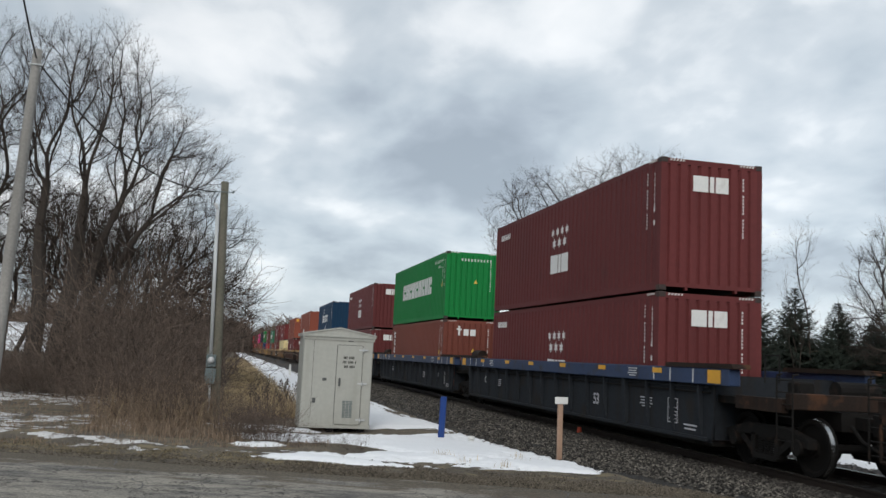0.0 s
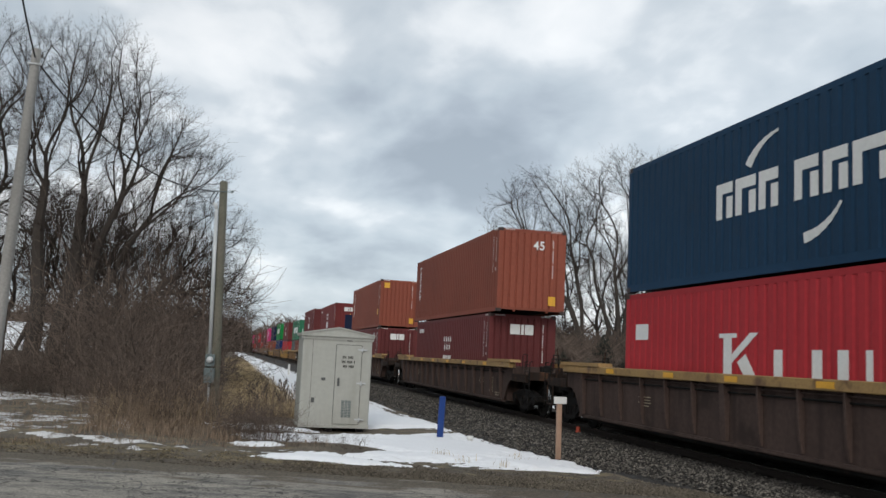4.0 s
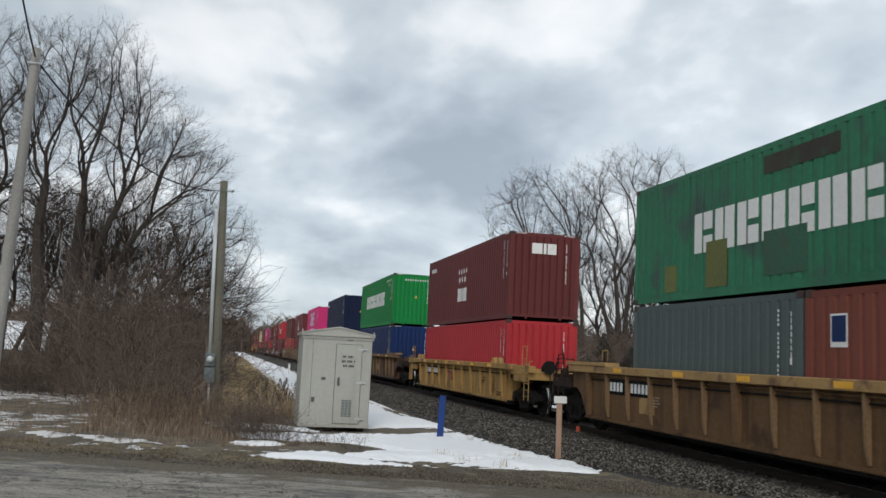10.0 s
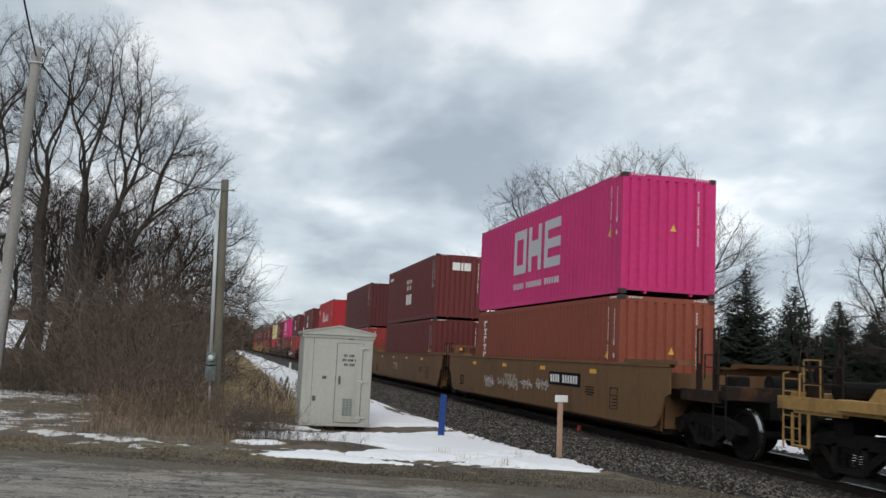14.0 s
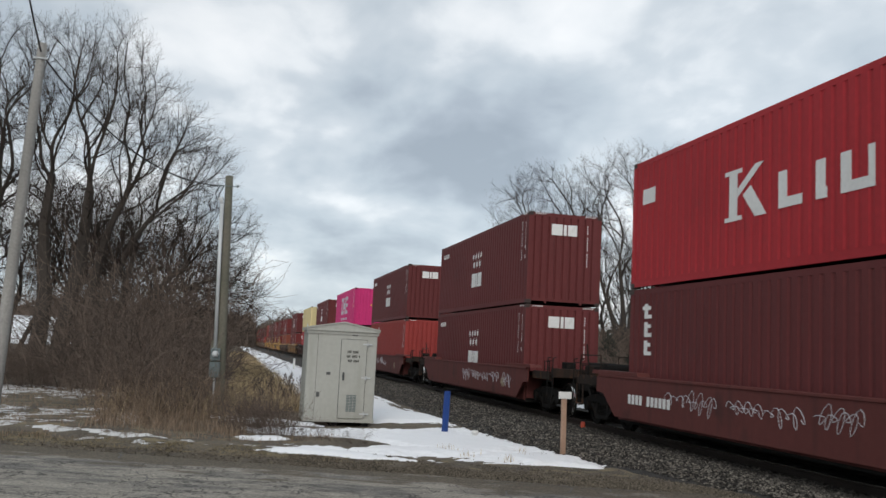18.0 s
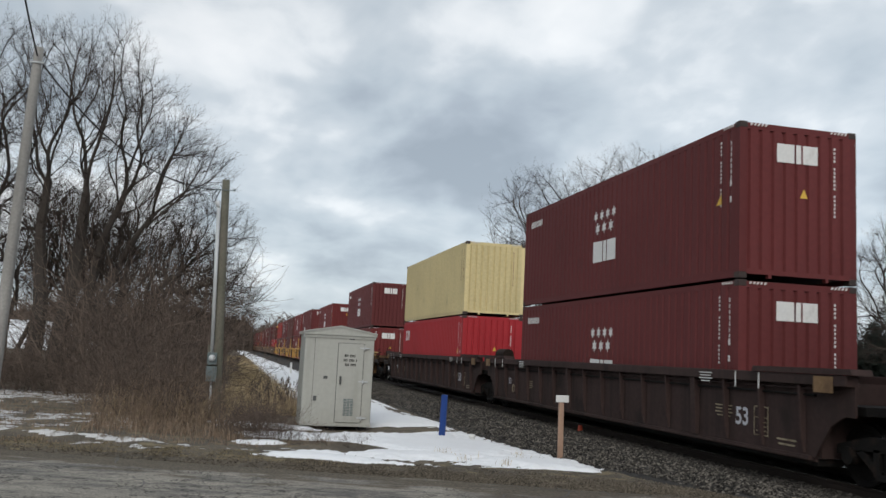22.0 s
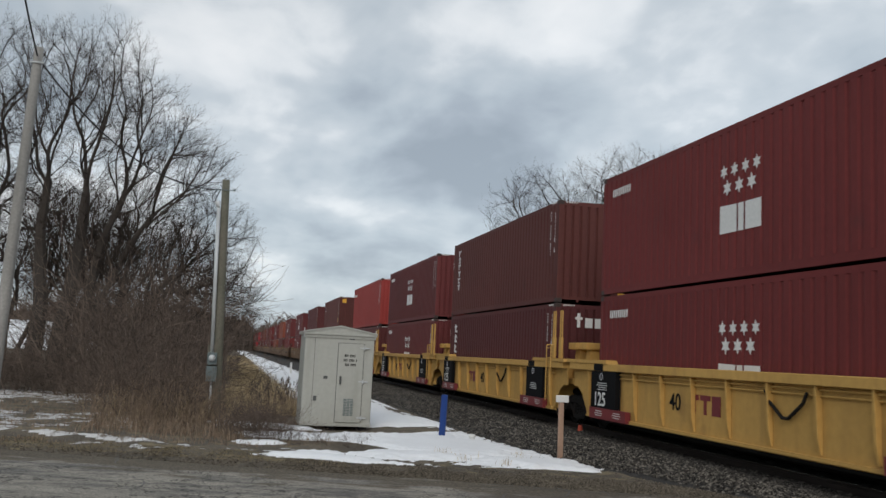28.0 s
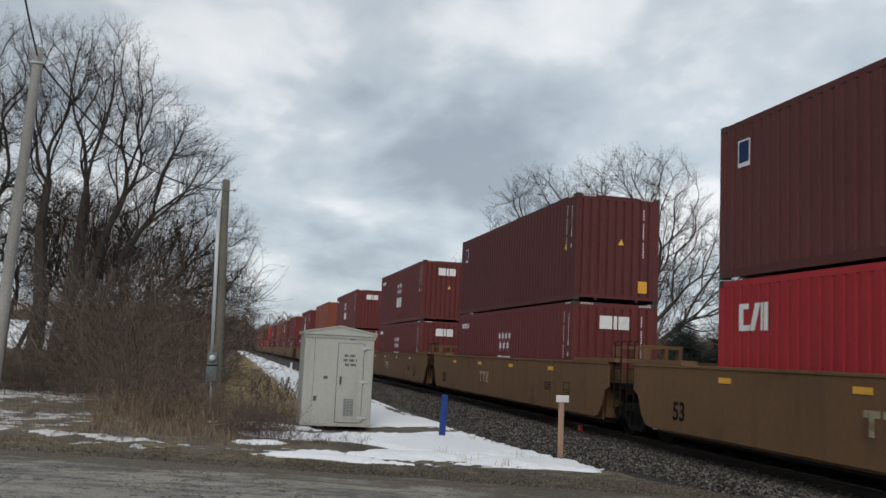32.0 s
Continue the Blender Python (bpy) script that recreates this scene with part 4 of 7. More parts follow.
def bogie(car, y):
    b = part("bogie", shared("bolster", lambda: Shape().box(-1.05, 1.05, -0.22, 0.22, 0.50, 0.72).tube((0, 0, 0.7), (0, 0, 1.0), 0.28, 0.28, 14)), M_STEEL, car, (0, y, 0), "dark greasy four-wheel truck")
    for sx in (-1, 1):
        part("side_frame", shared("side_frame", side_frame_shape), M_STEEL, b, (sx * 1.0, 0, 0))
        part("spring_nest", shared("spring_nest", spring_shape), M_STEEL, b, (sx * 1.0, 0, 0))["kind"] = "stuff"
    for sy in (-1, 1):
        w = part("wheelset", shared("wheelset", wheelset_shape), M_WHEEL, b, (0, sy * 0.91, WHEEL_R), smooth=False)
        part("tread", shared("tread", lambda: lathe([(-0.80, WHEEL_R + 0.002), (-0.73, WHEEL_R + 0.006)], 28)), M_TREAD, w, label="polished tread")
        WHEELSETS.append((w, sy * 0.91))


def coupler_shape():
    s = Shape().box(-0.12, 0.12, -1.0, 0.55, 0.78, 0.98)
    s.prism([(-0.16, 0.45), (0.16, 0.45), (0.22, 0.72), (0.10, 0.98), (-0.02, 0.98), (0.02, 0.78), (-0.10, 0.74), (-0.20, 0.86)], "z", 0.72, 1.04)
    s.path([(0.35, 0.2, 0.85), (0.34, 0.45, 0.62), (0.30, 0.75, 0.50), (0.25, 0.98, 0.55)], 0.03, 6)
    return s


def ladder_shape(height, width=0.42, rungs=6):
    s = Shape()
    for y in (-width / 2, width / 2):
        s.path([(0, y, 0), (0, y, height), (0.10, y, height + 0.02)], 0.015, 6)
    for i in range(rungs):
        z = 0.12 + i * (height - 0.2) / (rungs - 1)
        s.tube((0, -width / 2, z), (0, width / 2, z), 0.011, 0.011, 6)
    return s


def upright_grab(height):
    """A tall looped grab iron beside an end step."""
    return Shape().path([(0, -0.2, 0), (0, -0.2, height), (0, 0.2, height), (0, 0.2, 0)], 0.013, 6).tube((0, -0.2, height * 0.5), (0, 0.2, height * 0.5), 0.011, 0.011, 6)


LOW_Z = 0.37
SILLS = {"blue": 1.66, "brown": 1.57, "tan": 1.58, "dull_yellow": 1.50, "rust_brown": 1.62, "smooth_tan": 1.62, "red": 1.25, "dark": 1.62, "yellow": 1.61}


def well_car(kind, paint, centre, front, rear, extra="", group="well cars of the train"):
    """front and rear: 'link' for a shared truck, 'coupler' for a car's own end. The front faces -y."""
    half = 8.45 if kind.startswith("53") else 6.55
    truck = {"53": 9.75, "40": 7.66}[kind[:2]] if "w" not in kind else 7.9
    rib = kind.endswith("r")
    m = WELL[paint]
    SILL_Z = 1.27 if "l" in extra else SILLS[paint]
    band = 0.30 if paint == "blue" else 0.17
    sill_m = {"blue": M_BLUE_SILL, "brown": M_TAN_SILL, "tan": M_TAN_SILL, "rust_brown": M_TAN_RIB}.get(paint, m)
    words = {"blue": "dirty dark blue", "brown": "grimy brown with worn tan sills", "tan": "weathered tan", "dark": "dark brown", "rust_brown": "rusty brown", "smooth_tan": "dull tan smooth-sided",
             "red": "red-brown smooth-sided", "yellow": "bright yellow", "dull_yellow": "dirty yellow"}[paint]
    c = thing("well_car", (TRACK_X, centre, 0), "%s steel well car carrying stacked containers" % words, "railway wagon", group)
    X = 1.48
    k = "|%s%s%.2f%s" % (kind, front[0] + rear[0], SILL_Z, paint[0])
    rise = min(1.02, SILL_Z - 0.4)
    if paint == "dull_yellow":
        outline = [(-half + 0.1, LOW_Z), (half - 0.1, LOW_Z), (half - 0.05, SILL_Z - 0.1), (-half + 0.05, SILL_Z - 0.1)]
    elif paint == "blue":  # square-cut sides, the trucks stand clear between them
        outline = [(-half, LOW_Z), (half, LOW_Z), (half + 0.08, 0.75), (half + 0.10, SILL_Z - 0.1), (-half - 0.10, SILL_Z - 0.1), (-half - 0.08, 0.75)]
    elif rib:
        outline = [(-half + 0.05, LOW_Z), (half - 0.05, LOW_Z), (half + 0.08, 0.55), (half + 0.32, 0.86), (half + 0.62, rise), (half + 0.85, rise), (half + 0.85, SILL_Z - 0.1), (-half - 0.85, SILL_Z - 0.1),
                   (-half - 0.85, rise), (-half - 0.62, rise), (-half - 0.32, 0.86), (-half - 0.08, 0.55)]
    elif paint == "red":
        outline = [(-half + 0.3, LOW_Z), (half - 0.3, LOW_Z), (half + 0.35, 0.85), (half + 0.75, 0.88), (half + 0.75, SILL_Z - 0.02), (-half - 0.75, SILL_Z - 0.02), (-half - 0.75, 0.88), (-half - 0.35, 0.85)]
    else:
        outline = [(-half + 0.15, LOW_Z), (half - 0.15, LOW_Z), (half + 0.05, 0.42), (half + 0.22, 0.60), (half + 0.42, 1.0), (half + 0.62, 1.08), (half + 0.62, SILL_Z - 0.02), (-half - 0.62, SILL_Z - 0.02),
                   (-half - 0.62, 1.08), (-half - 0.42, 1.0), (-half - 0.22, 0.60), (-half - 0.05, 0.42)]
    wall = shared("side_panel" + k, lambda: Shape().prism(outline, "x", -0.02, 0.02))
    over = 0.85 if rib else 0.62
    for sx in (-1, 1):
        part("side_panel", wall, m, c, (sx * (X - (0.17 if rib else 0.02)), 0, 0))
        if rib:
            part("top_sill", shared("top_sill" + k, lambda: Shape().bevel_box(-0.11, 0.11, -half - over, half + over, SILL_Z - band, SILL_Z, 0.012)), sill_m, c, (sx * (X - 0.11), 0, 0), "worn top sill")
            part("bottom_flange", shared("bottom_flange" + k, lambda: Shape().box(-0.05, 0.05, -half + 0.12, half - 0.12, LOW_Z - 0.04, LOW_Z + 0.02)), m, c, (sx * (X - 0.14), 0, 0))
            part("air_pipe", shared("air_pipe" + k, lambda: Shape().tube((0, -half, SILL_Z - band - 0.06), (0, half, SILL_Z - band - 0.06), 0.018, 0.018, 6)), m, c, (sx * (X - 0.10), 0, 0), "thin air pipe under the sill")
            n = 16 if kind[:2] == "53" else 11
            rm = shared("rib%.2f" % (SILL_Z - band), lambda: Shape().prism([(-0.115, SILL_Z - band - 0.002), (0.0, SILL_Z - band - 0.002), (0.0, LOW_Z + 0.05), (-0.03, LOW_Z + 0.05), (-0.085, LOW_Z + 0.30)], "y", -0.028, 0.028))
            wide_rib = shared("wide_rib%.2f" % (SILL_Z - band), lambda: Shape().prism([(-0.12, SILL_Z - band - 0.002), (0.0, SILL_Z - band - 0.002), (0.0, LOW_Z + 0.03), (-0.07, LOW_Z + 0.03)], "y", -0.085, 0.085))
            for i in range(n):
                y = -half + 0.30 + i * (2 * half - 0.6) / (n - 1)
                post = paint != "yellow" and i % 6 == 3
                # tan ribs: worn edges and caught light are both in the paler colour
                part("post_rib" if post else "rib", wide_rib if post else rm, M_TAN_RIB if paint in ("tan", "rust_brown") and not post else m, c, (sx * (X - 0.148), y, 0)).rotation_euler = (0, 0, 0 if sx < 0 else math.pi)
            part("air_pipe", shared("low_pipe" + k, lambda: Shape().tube((0, -half, SILL_Z - band - 0.15), (0, half, SILL_Z - band - 0.15), 0.02, 0.02, 6)), m if paint == "yellow" else M_STEEL, c, (sx * (X - 0.12), 0, 0), "thin air pipe under the sill")
        else:
            part("top_sill", shared("top_sill" + k, lambda: Shape().bevel_box(-0.07, 0.07, -half - over, half + over, SILL_Z - 0.02, SILL_Z + 0.04, 0.01)), m, c, (sx * (X - 0.05), 0, 0))
        part("inner_wall", shared("inner_wall" + k, lambda: Shape().box(-0.02, 0.02, -half + 0.1, half - 0.1, 0.30, SILL_Z - 0.16)), m, c, (sx * 1.265, 0, 0))
    part("well_floor", shared("well_floor" + k, lambda: Shape().box(-1.24, 1.24, -half + 0.1, half - 0.1, 0.24, 0.342)), M_STEEL, c, label="dark well floor")
    for sy, how in ((-1, front), (1, rear)):
        flip = 0 if sy > 0 else math.pi
        end_parts(c, m, half, truck, how, sy, kind + how)
        part("bulkhead", shared("bulkhead%.2f" % SILL_Z, lambda: Shape().box(-1.24, 1.24, -0.04, 0.04, 0.36, SILL_Z - 0.12)), m, c, (0, sy * (half - 0.05), 0))
        for sx in (-1, 1):
            if paint == "dull_yellow":
                part("guide_fin", shared("guide_fin", lambda: Shape().prism([(-0.22, 0), (0.22, 0), (0.10, 0.18), (-0.04, 0.18)], "x", -0.07, 0.07).prism([(0.42, 0), (0.86, 0), (0.68, 0.18), (0.56, 0.18)], "x", -0.07, 0.07)), m, c, (sx * 1.36, sy * (half - 0.6), SILL_Z + 0.002))
                part("end_sill", shared("end_sill_beam%.2f" % SILL_Z, lambda: Shape().box(-0.10, 0.10, -1.2, 1.2, SILL_Z - 0.22, SILL_Z - 0.02)), m, c, (sx * 1.30, sy * (half + 1.2), 0))
            else:
                part("guide_plate", shared("guide_plate", lambda: Shape().prism([(-1.25, 0), (1.25, 0), (1.2, 0.085), (-1.2, 0.085)], "x", -0.18, 0.18)), M_GRIME if paint == "blue" else sill_m if rib else m, c, (sx * 1.32, sy * (half - 0.25), SILL_Z + (0.002 if rib else 0.042)))
        if how == "coupler":
            cp = part("coupler", shared("coupler", coupler_shape), M_STEEL, c, (0, sy * (truck + 1.05), 0), "cast steel coupler with air hose")
            cp.rotation_euler = (0, 0, flip)
            for sx in (-1, 1):
                irons = m if paint in ("yellow", "dull_yellow") else M_STEEL
                if paint in ("yellow", "smooth_tan"):
                    for dy in (0.15, 0.75):
                        part("stanchion", shared("stanchion", lambda: Shape().path([(0, -0.08, 0), (0, -0.08, 1.15), (0, 0.08, 1.15), (0, 0.08, 0)], 0.022, 6).box(-0.03, 0.03, -0.05, 0.05, 0.0, 0.5)), m if paint == "yellow" else M_GRIME, c, (sx * 1.30, sy * (truck + dy), 1.2), "tall end stanchion")
                part("ladder", shared("ladder", lambda: ladder_shape(1.15)), irons, c, (sx * 1.36, sy * (truck + 0.98), 0.45))
                part("grab_iron", shared("low_grab_iron" if paint not in ("yellow", "dull_yellow") else "grab_iron", lambda: upright_grab(0.45 if paint not in ("yellow", "dull_yellow") else 0.75)), irons, c, (sx * 1.30, sy * (truck + 0.55), SILL_Z - 0.2))
            if sy < 0 and paint == "dull_yellow":
                part("brake_wheel", shared("brake_wheel", lambda: Shape().tube((0, -0.03, 0), (0, 0.03, 0), 0.20, 0.20, 20).tube((0, -0.06, 0), (0, 0.06, 0), 0.05, 0.05, 8)), M_STEEL, c, (-0.75, sy * (truck + 1.2), 1.45))
        elif paint == "smooth_tan":
            part("crosstie_frame", shared("crosstie_frame", lambda: Shape().box(-0.9, 0.0, -0.08, 0.08, 0.52, 0.60).box(-0.9, -0.78, -0.08, 0.08, 0.0, 0.52).box(-0.42, -0.34, -0.08, 0.08, 0.0, 0.52).box(-0.08, 0.0, -0.08, 0.08, 0.0, 0.52)), m, c, (-0.42, sy * (half + 0.55), 1.46), "open tan steel frame")
            for sx in (-1, 1):
                part("ladder", shared("end_ladder", lambda: ladder_shape(1.5, 0.34, 6)), M_STEEL, c, (sx * 1.40, sy * (half + 0.95), 0.62))
    bogie(c, -truck)
    if rear == "coupler":
        bogie(c, truck)
    # yellow reflectors along the sill
    if paint == "smooth_tan":
        for y in (-0.62, -0.2, 0.22, 0.64):
            part("reflector", shared("reflector", lambda: Shape().box(-0.005, 0.005, -0.20, 0.20, -0.05, 0.05)), M_AMBER, c, (-X - 0.006, y * half, SILL_Z - 0.2), "amber reflector strip")
    elif paint not in ("yellow", "red", "dark"):
        for y in (-0.78, -0.45, -0.15, 0.15, 0.42, 0.75):
            part("reflector", shared("reflector", lambda: Shape().box(-0.005, 0.005, -0.20, 0.20, -0.05, 0.05)), M_AMBER, c, (-X - 0.006, y * half, SILL_Z - 0.085), "amber reflector strip")
    if "b" in extra:  # long number plate, as bars
        y0 = PLATES.get(round(centre - NEAR_HALF), half * 0.35)
        if "n" not in extra:
            part("number_plate", shared("number_plate", lambda: Shape().box(-0.004, 0.004, -1.1, 1.1, -0.17, 0.17)), M_BLACK, c, (-X - 0.006 if not rib else -X + 0.142, y0, SILL_Z - 0.45), "black number plate")
        s = shared("plate_bars", lambda: plate_bars())
        part("number_bars", s, M_WHITE, c, (-X - 0.012 if not rib else -X + 0.136, y0, SILL_Z - 0.45), "white bars of a car number")
    turned = paint == "yellow" and 540 < centre < 544
    for body, y, z, size, ink in CAR_WORDS.get(paint, ()):
        y = 0.9 if turned else y
        body = "C" if body == "A" and centre < 50 else body
        o = part("numeral", text_mesh(body), {"w": M_WHITE, "k": M_BLACK, "s": M_SILVER, "f": M_FADED}[ink], c, (-X + (0.142 if rib else -0.006), y, z), "painted numeral")
        o.rotation_euler, o.scale = (math.pi / 2, 0, -math.pi / 2), (size, size, size)
    if paint in ("yellow",):
        yellow_trim(c, half, X, 2.3 if turned else 0.98, [sy for sy, how in ((-1, front), (1, rear)) if how == "link"])
        if front == "link":
            part("container_stand", shared("container_stand", container_stand), m, c, (0, -half - 0.9, 0), "yellow raised container stand")
        for sy in (-1,):
            for sx in (-1, 1):
                part("ladder", shared("end_ladder", lambda: ladder_shape(1.1, 0.34, 5)), m, c, (sx * 1.52, sy * (half - 0.1), 0.55), "yellow ladder")
                for dy in (-0.02, 0.5):
                    part("grab_iron", shared("tall_grab_iron", lambda: Shape().path([(0, -0.07, 0), (0, -0.07, 1.45), (0, 0.07, 1.45), (0, 0.07, 0)], 0.02, 6).box(-0.03, 0.03, -0.09, 0.09, 0.0, 0.75)), m, c, (sx * 1.40, sy * (half + dy), SILL_Z - 0.1), "tall yellow grab iron")
    if paint in ("dull_yellow",):
        part("logo_shape", shared("logo_shape", lambda: logo_shape()), M_RED, c, (-X + 0.142, 1.0, 0.72), "dark red trade-mark shapes")
    if paint == "tan":
        for sy, how in ((-1, front), (1, rear)):
            if how == "link":
                part("black_panel", shared("end_panel", lambda: Shape().box(-0.066, 0.066, -0.50, 0.50, LOW_Z + 0.06, 1.40)), M_BLACK, c, (-X + 0.060, sy * (half - 0.62), 0), "worn black notice panel")
                o = part("numeral", text_mesh("125"), M_WHITE, c, (-X - 0.009, sy * (half - 0.62) + 0.36, 0.62), "white numerals 125")
                o.rotation_euler, o.scale = (math.pi / 2, 0, -math.pi / 2), (0.40, 0.40, 0.40)
                part("notice", shared("panel_lines", lambda: text_rows((0.4, 0.5, 0.44), 0.05, 0.016)), M_SILVER, c, (-X - 0.008, sy * (half - 0.62), 1.15), "small pale notice lines")["kind"] = "stuff"
    if kind == "53r" or paint == "dull_yellow":
        ribbed_trim(c, paint, half, X, SILL_Z, band)
    if paint == "smooth_tan":
        part("logo_shape", shared("logo_shape", logo_shape), M_FADED, c, (-X - 0.006, 1.4, 0.80), "worn pale trade-mark shapes")
        part("data_panel", shared("data_frame", data_frame), M_BLACK, c, (-X - 0.006, -half + 2.0, 0.85), "stencilled data panel")["kind"] = "stuff"
        part("notice", shared("notice_rows", lambda: text_rows((0.55, 0.5, 0.58, 0.4), 0.06, 0.022)), M_BLACK, c, (-X - 0.006, -half + 3.4, 1.05), "rows of stencilled notices")["kind"] = "stuff"
    if "g" in extra:
        scrawl(c, X + 0.004)
    MOVING.append((c, centre, 0))
    return c


def text_rows(widths, pitch, h, deep=0.003):
    s = Shape()
    for i, w in enumerate(widths):
        s.box(-deep, deep, -w / 2, w / 2, -i * pitch - h, -i * pitch)
    return s


def data_frame():
    """A stencilled square with cross lines."""
    s = Shape()
    for a in (-0.2, 0.19):
        s.box(-0.003, 0.003, a, a + 0.016, -0.24, 0.24)
    for z in (-0.24, 0.05, 0.225):
        s.box(-0.003, 0.003, -0.184, 0.19, z, z + 0.015)
    for i in range(3):
        s.box(-0.003, 0.003, -0.14, 0.14 - 0.05 * i, -0.17 + i * 0.07, -0.15 + i * 0.07)
    return s


def block_mark():
    """Three plain worn blocks of a trade mark."""
    return Shape().box(-0.003, 0.003, -0.62, -0.30, 0, 0.34).box(-0.003, 0.003, -0.20, 0.16, 0.04, 0.34).box(-0.003, 0.003, 0.26, 0.6, 0, 0.34)


def ribbed_trim(c, paint, half, X, sill, band):
    """Stencils in the bays nearest each end, and marks along the sill."""
    x, xs = -X + 0.142, -X - 0.006
    ink = M_SILVER if paint == "blue" else M_BLACK if paint == "dull_yellow" else M_FADED
    part("data_panel", shared("data_frame", data_frame), ink, c, (x, -half + 1.45, 0.80), "stencilled data panel")["kind"] = "stuff"
    part("notice", shared("notice_rows", lambda: text_rows((0.55, 0.5, 0.58, 0.4), 0.06, 0.022)), ink, c, (x, -half + 2.62, 1.0), "rows of faded notices")["kind"] = "stuff"
    part("notice", shared("notice_rows_low", lambda: text_rows((0.5, 0.42), 0.075, 0.03)), ink, c, (x, -half + 0.75, 0.58), "rows of faded notices")["kind"] = "stuff"
    part("notice", shared("notice_rows", lambda: None), ink, c, (x, half - 3.6, 1.0), "rows of faded notices")["kind"] = "stuff"
    if paint in ("tan", "rust_brown"):
        part("logo_shape", shared("block_mark", block_mark), M_FADED, c, (x, -half + 5.6, 0.70), "worn pale trade-mark blocks")
        part("repaint_patch", shared("repaint_patch", lambda: Shape().box(-0.002, 0.002, -0.36, 0.34, -0.18, 0.16)), M_TAN_SILL, c, (x + 0.001, half - 3.3, 0.8), "tan repainted patch")
    if paint in ("blue", "dark"):
        for y in (-half + 1.3, -half + 2.0, half - 0.5, half - 1.3) if paint == "dark" else (-half + 0.4, -half + 1.3, -half + 2.0, half - 0.5, half - 1.3, half - 2.2):
            part("sill_tick", shared("sill_tick", lambda: Shape().box(-0.003, 0.003, -0.014, 0.014, -0.13, 0.13)), M_WHITE, c, (xs, y, sill - 0.15))
        for y in (-half - 0.35, half + 0.35):
            part("sill_plate", shared("sill_plate", lambda: Shape().box(-0.004, 0.004, -0.22, 0.22, -0.12, 0.12)), M_AMBER if paint == "blue" else M_TAN_RIB, c, (xs, y, sill - 0.15), "amber plate" if paint == "blue" else "tan plate")
        for y in (-half + 3.0, half - 3.2):
            part("sill_notice", shared("sill_notice", lambda: text_rows((0.42, 0.36, 0.44, 0.3), 0.05, 0.018)), M_WHITE, c, (xs, y, sill - 0.06), "small white notice lines")["kind"] = "stuff"
        if paint == "dark":
            part("round_mark", shared("round_mark", lambda: Shape().path([(0, -math.cos(i * 0.6283) * 0.10, math.sin(i * 0.6283) * 0.12) for i in range(11)], 0.014, 5)), M_FADED, c, (x - 0.005, half - 2.1, 0.72), "faded ring mark")


CAR_WORDS = {
    "yellow": (("40", 2.25, 0.78, 0.46, "k"),), "dull_yellow": (("40", 3.0, 0.72, 0.5, "k"),), "dark": (("53", -6.22, 0.70, 0.42, "s"), ("53", 6.85, 0.86, 0.24, "s")),
    "rust_brown": (("53", -2.3, 0.75, 0.42, "k"),), "smooth_tan": (("53", 7.3, 0.6, 0.5, "k"),), "red": (("40", -4.6, 0.62, 0.42, "f"),), "blue": (("53", -3.0, 0.7, 0.36, "s"), ("A", 6.45, 0.86, 0.30, "w")),
}
CAR_WORDS["tan"] = (("53", -2.6, 0.70, 0.42, "k"),)


PLATES = {588: -3.2, 276: -3.35, 315: 3.35, 255: 2.3, 211: 3.9, 461: 4.95, 567: 2.6, 57: 4.0, 190: 6.0, 337: 4.5, 376: 4.5}


def logo_shape():
    """Three plain blocks of a trade mark."""
    s = Shape()
    for a, b, c, d in ((0.12, 0.46, 0.26, 0.36), (0.24, 0.34, 0, 0.26), (-0.30, 0.06, 0.26, 0.36), (-0.17, -0.07, 0, 0.26)):
        s.box(-0.004, 0.004, a, b, c, d)
    return s.box(-0.004, 0.004, -0.66, -0.36, 0.0, 0.36)


def plate_bars():
    s = Shape()
    for i in range(11):
        if i != 4:
            s.box(-0.003, 0.003, 0.88 - i * 0.18, 1.0 - i * 0.18, -0.10, 0.10)
    return s


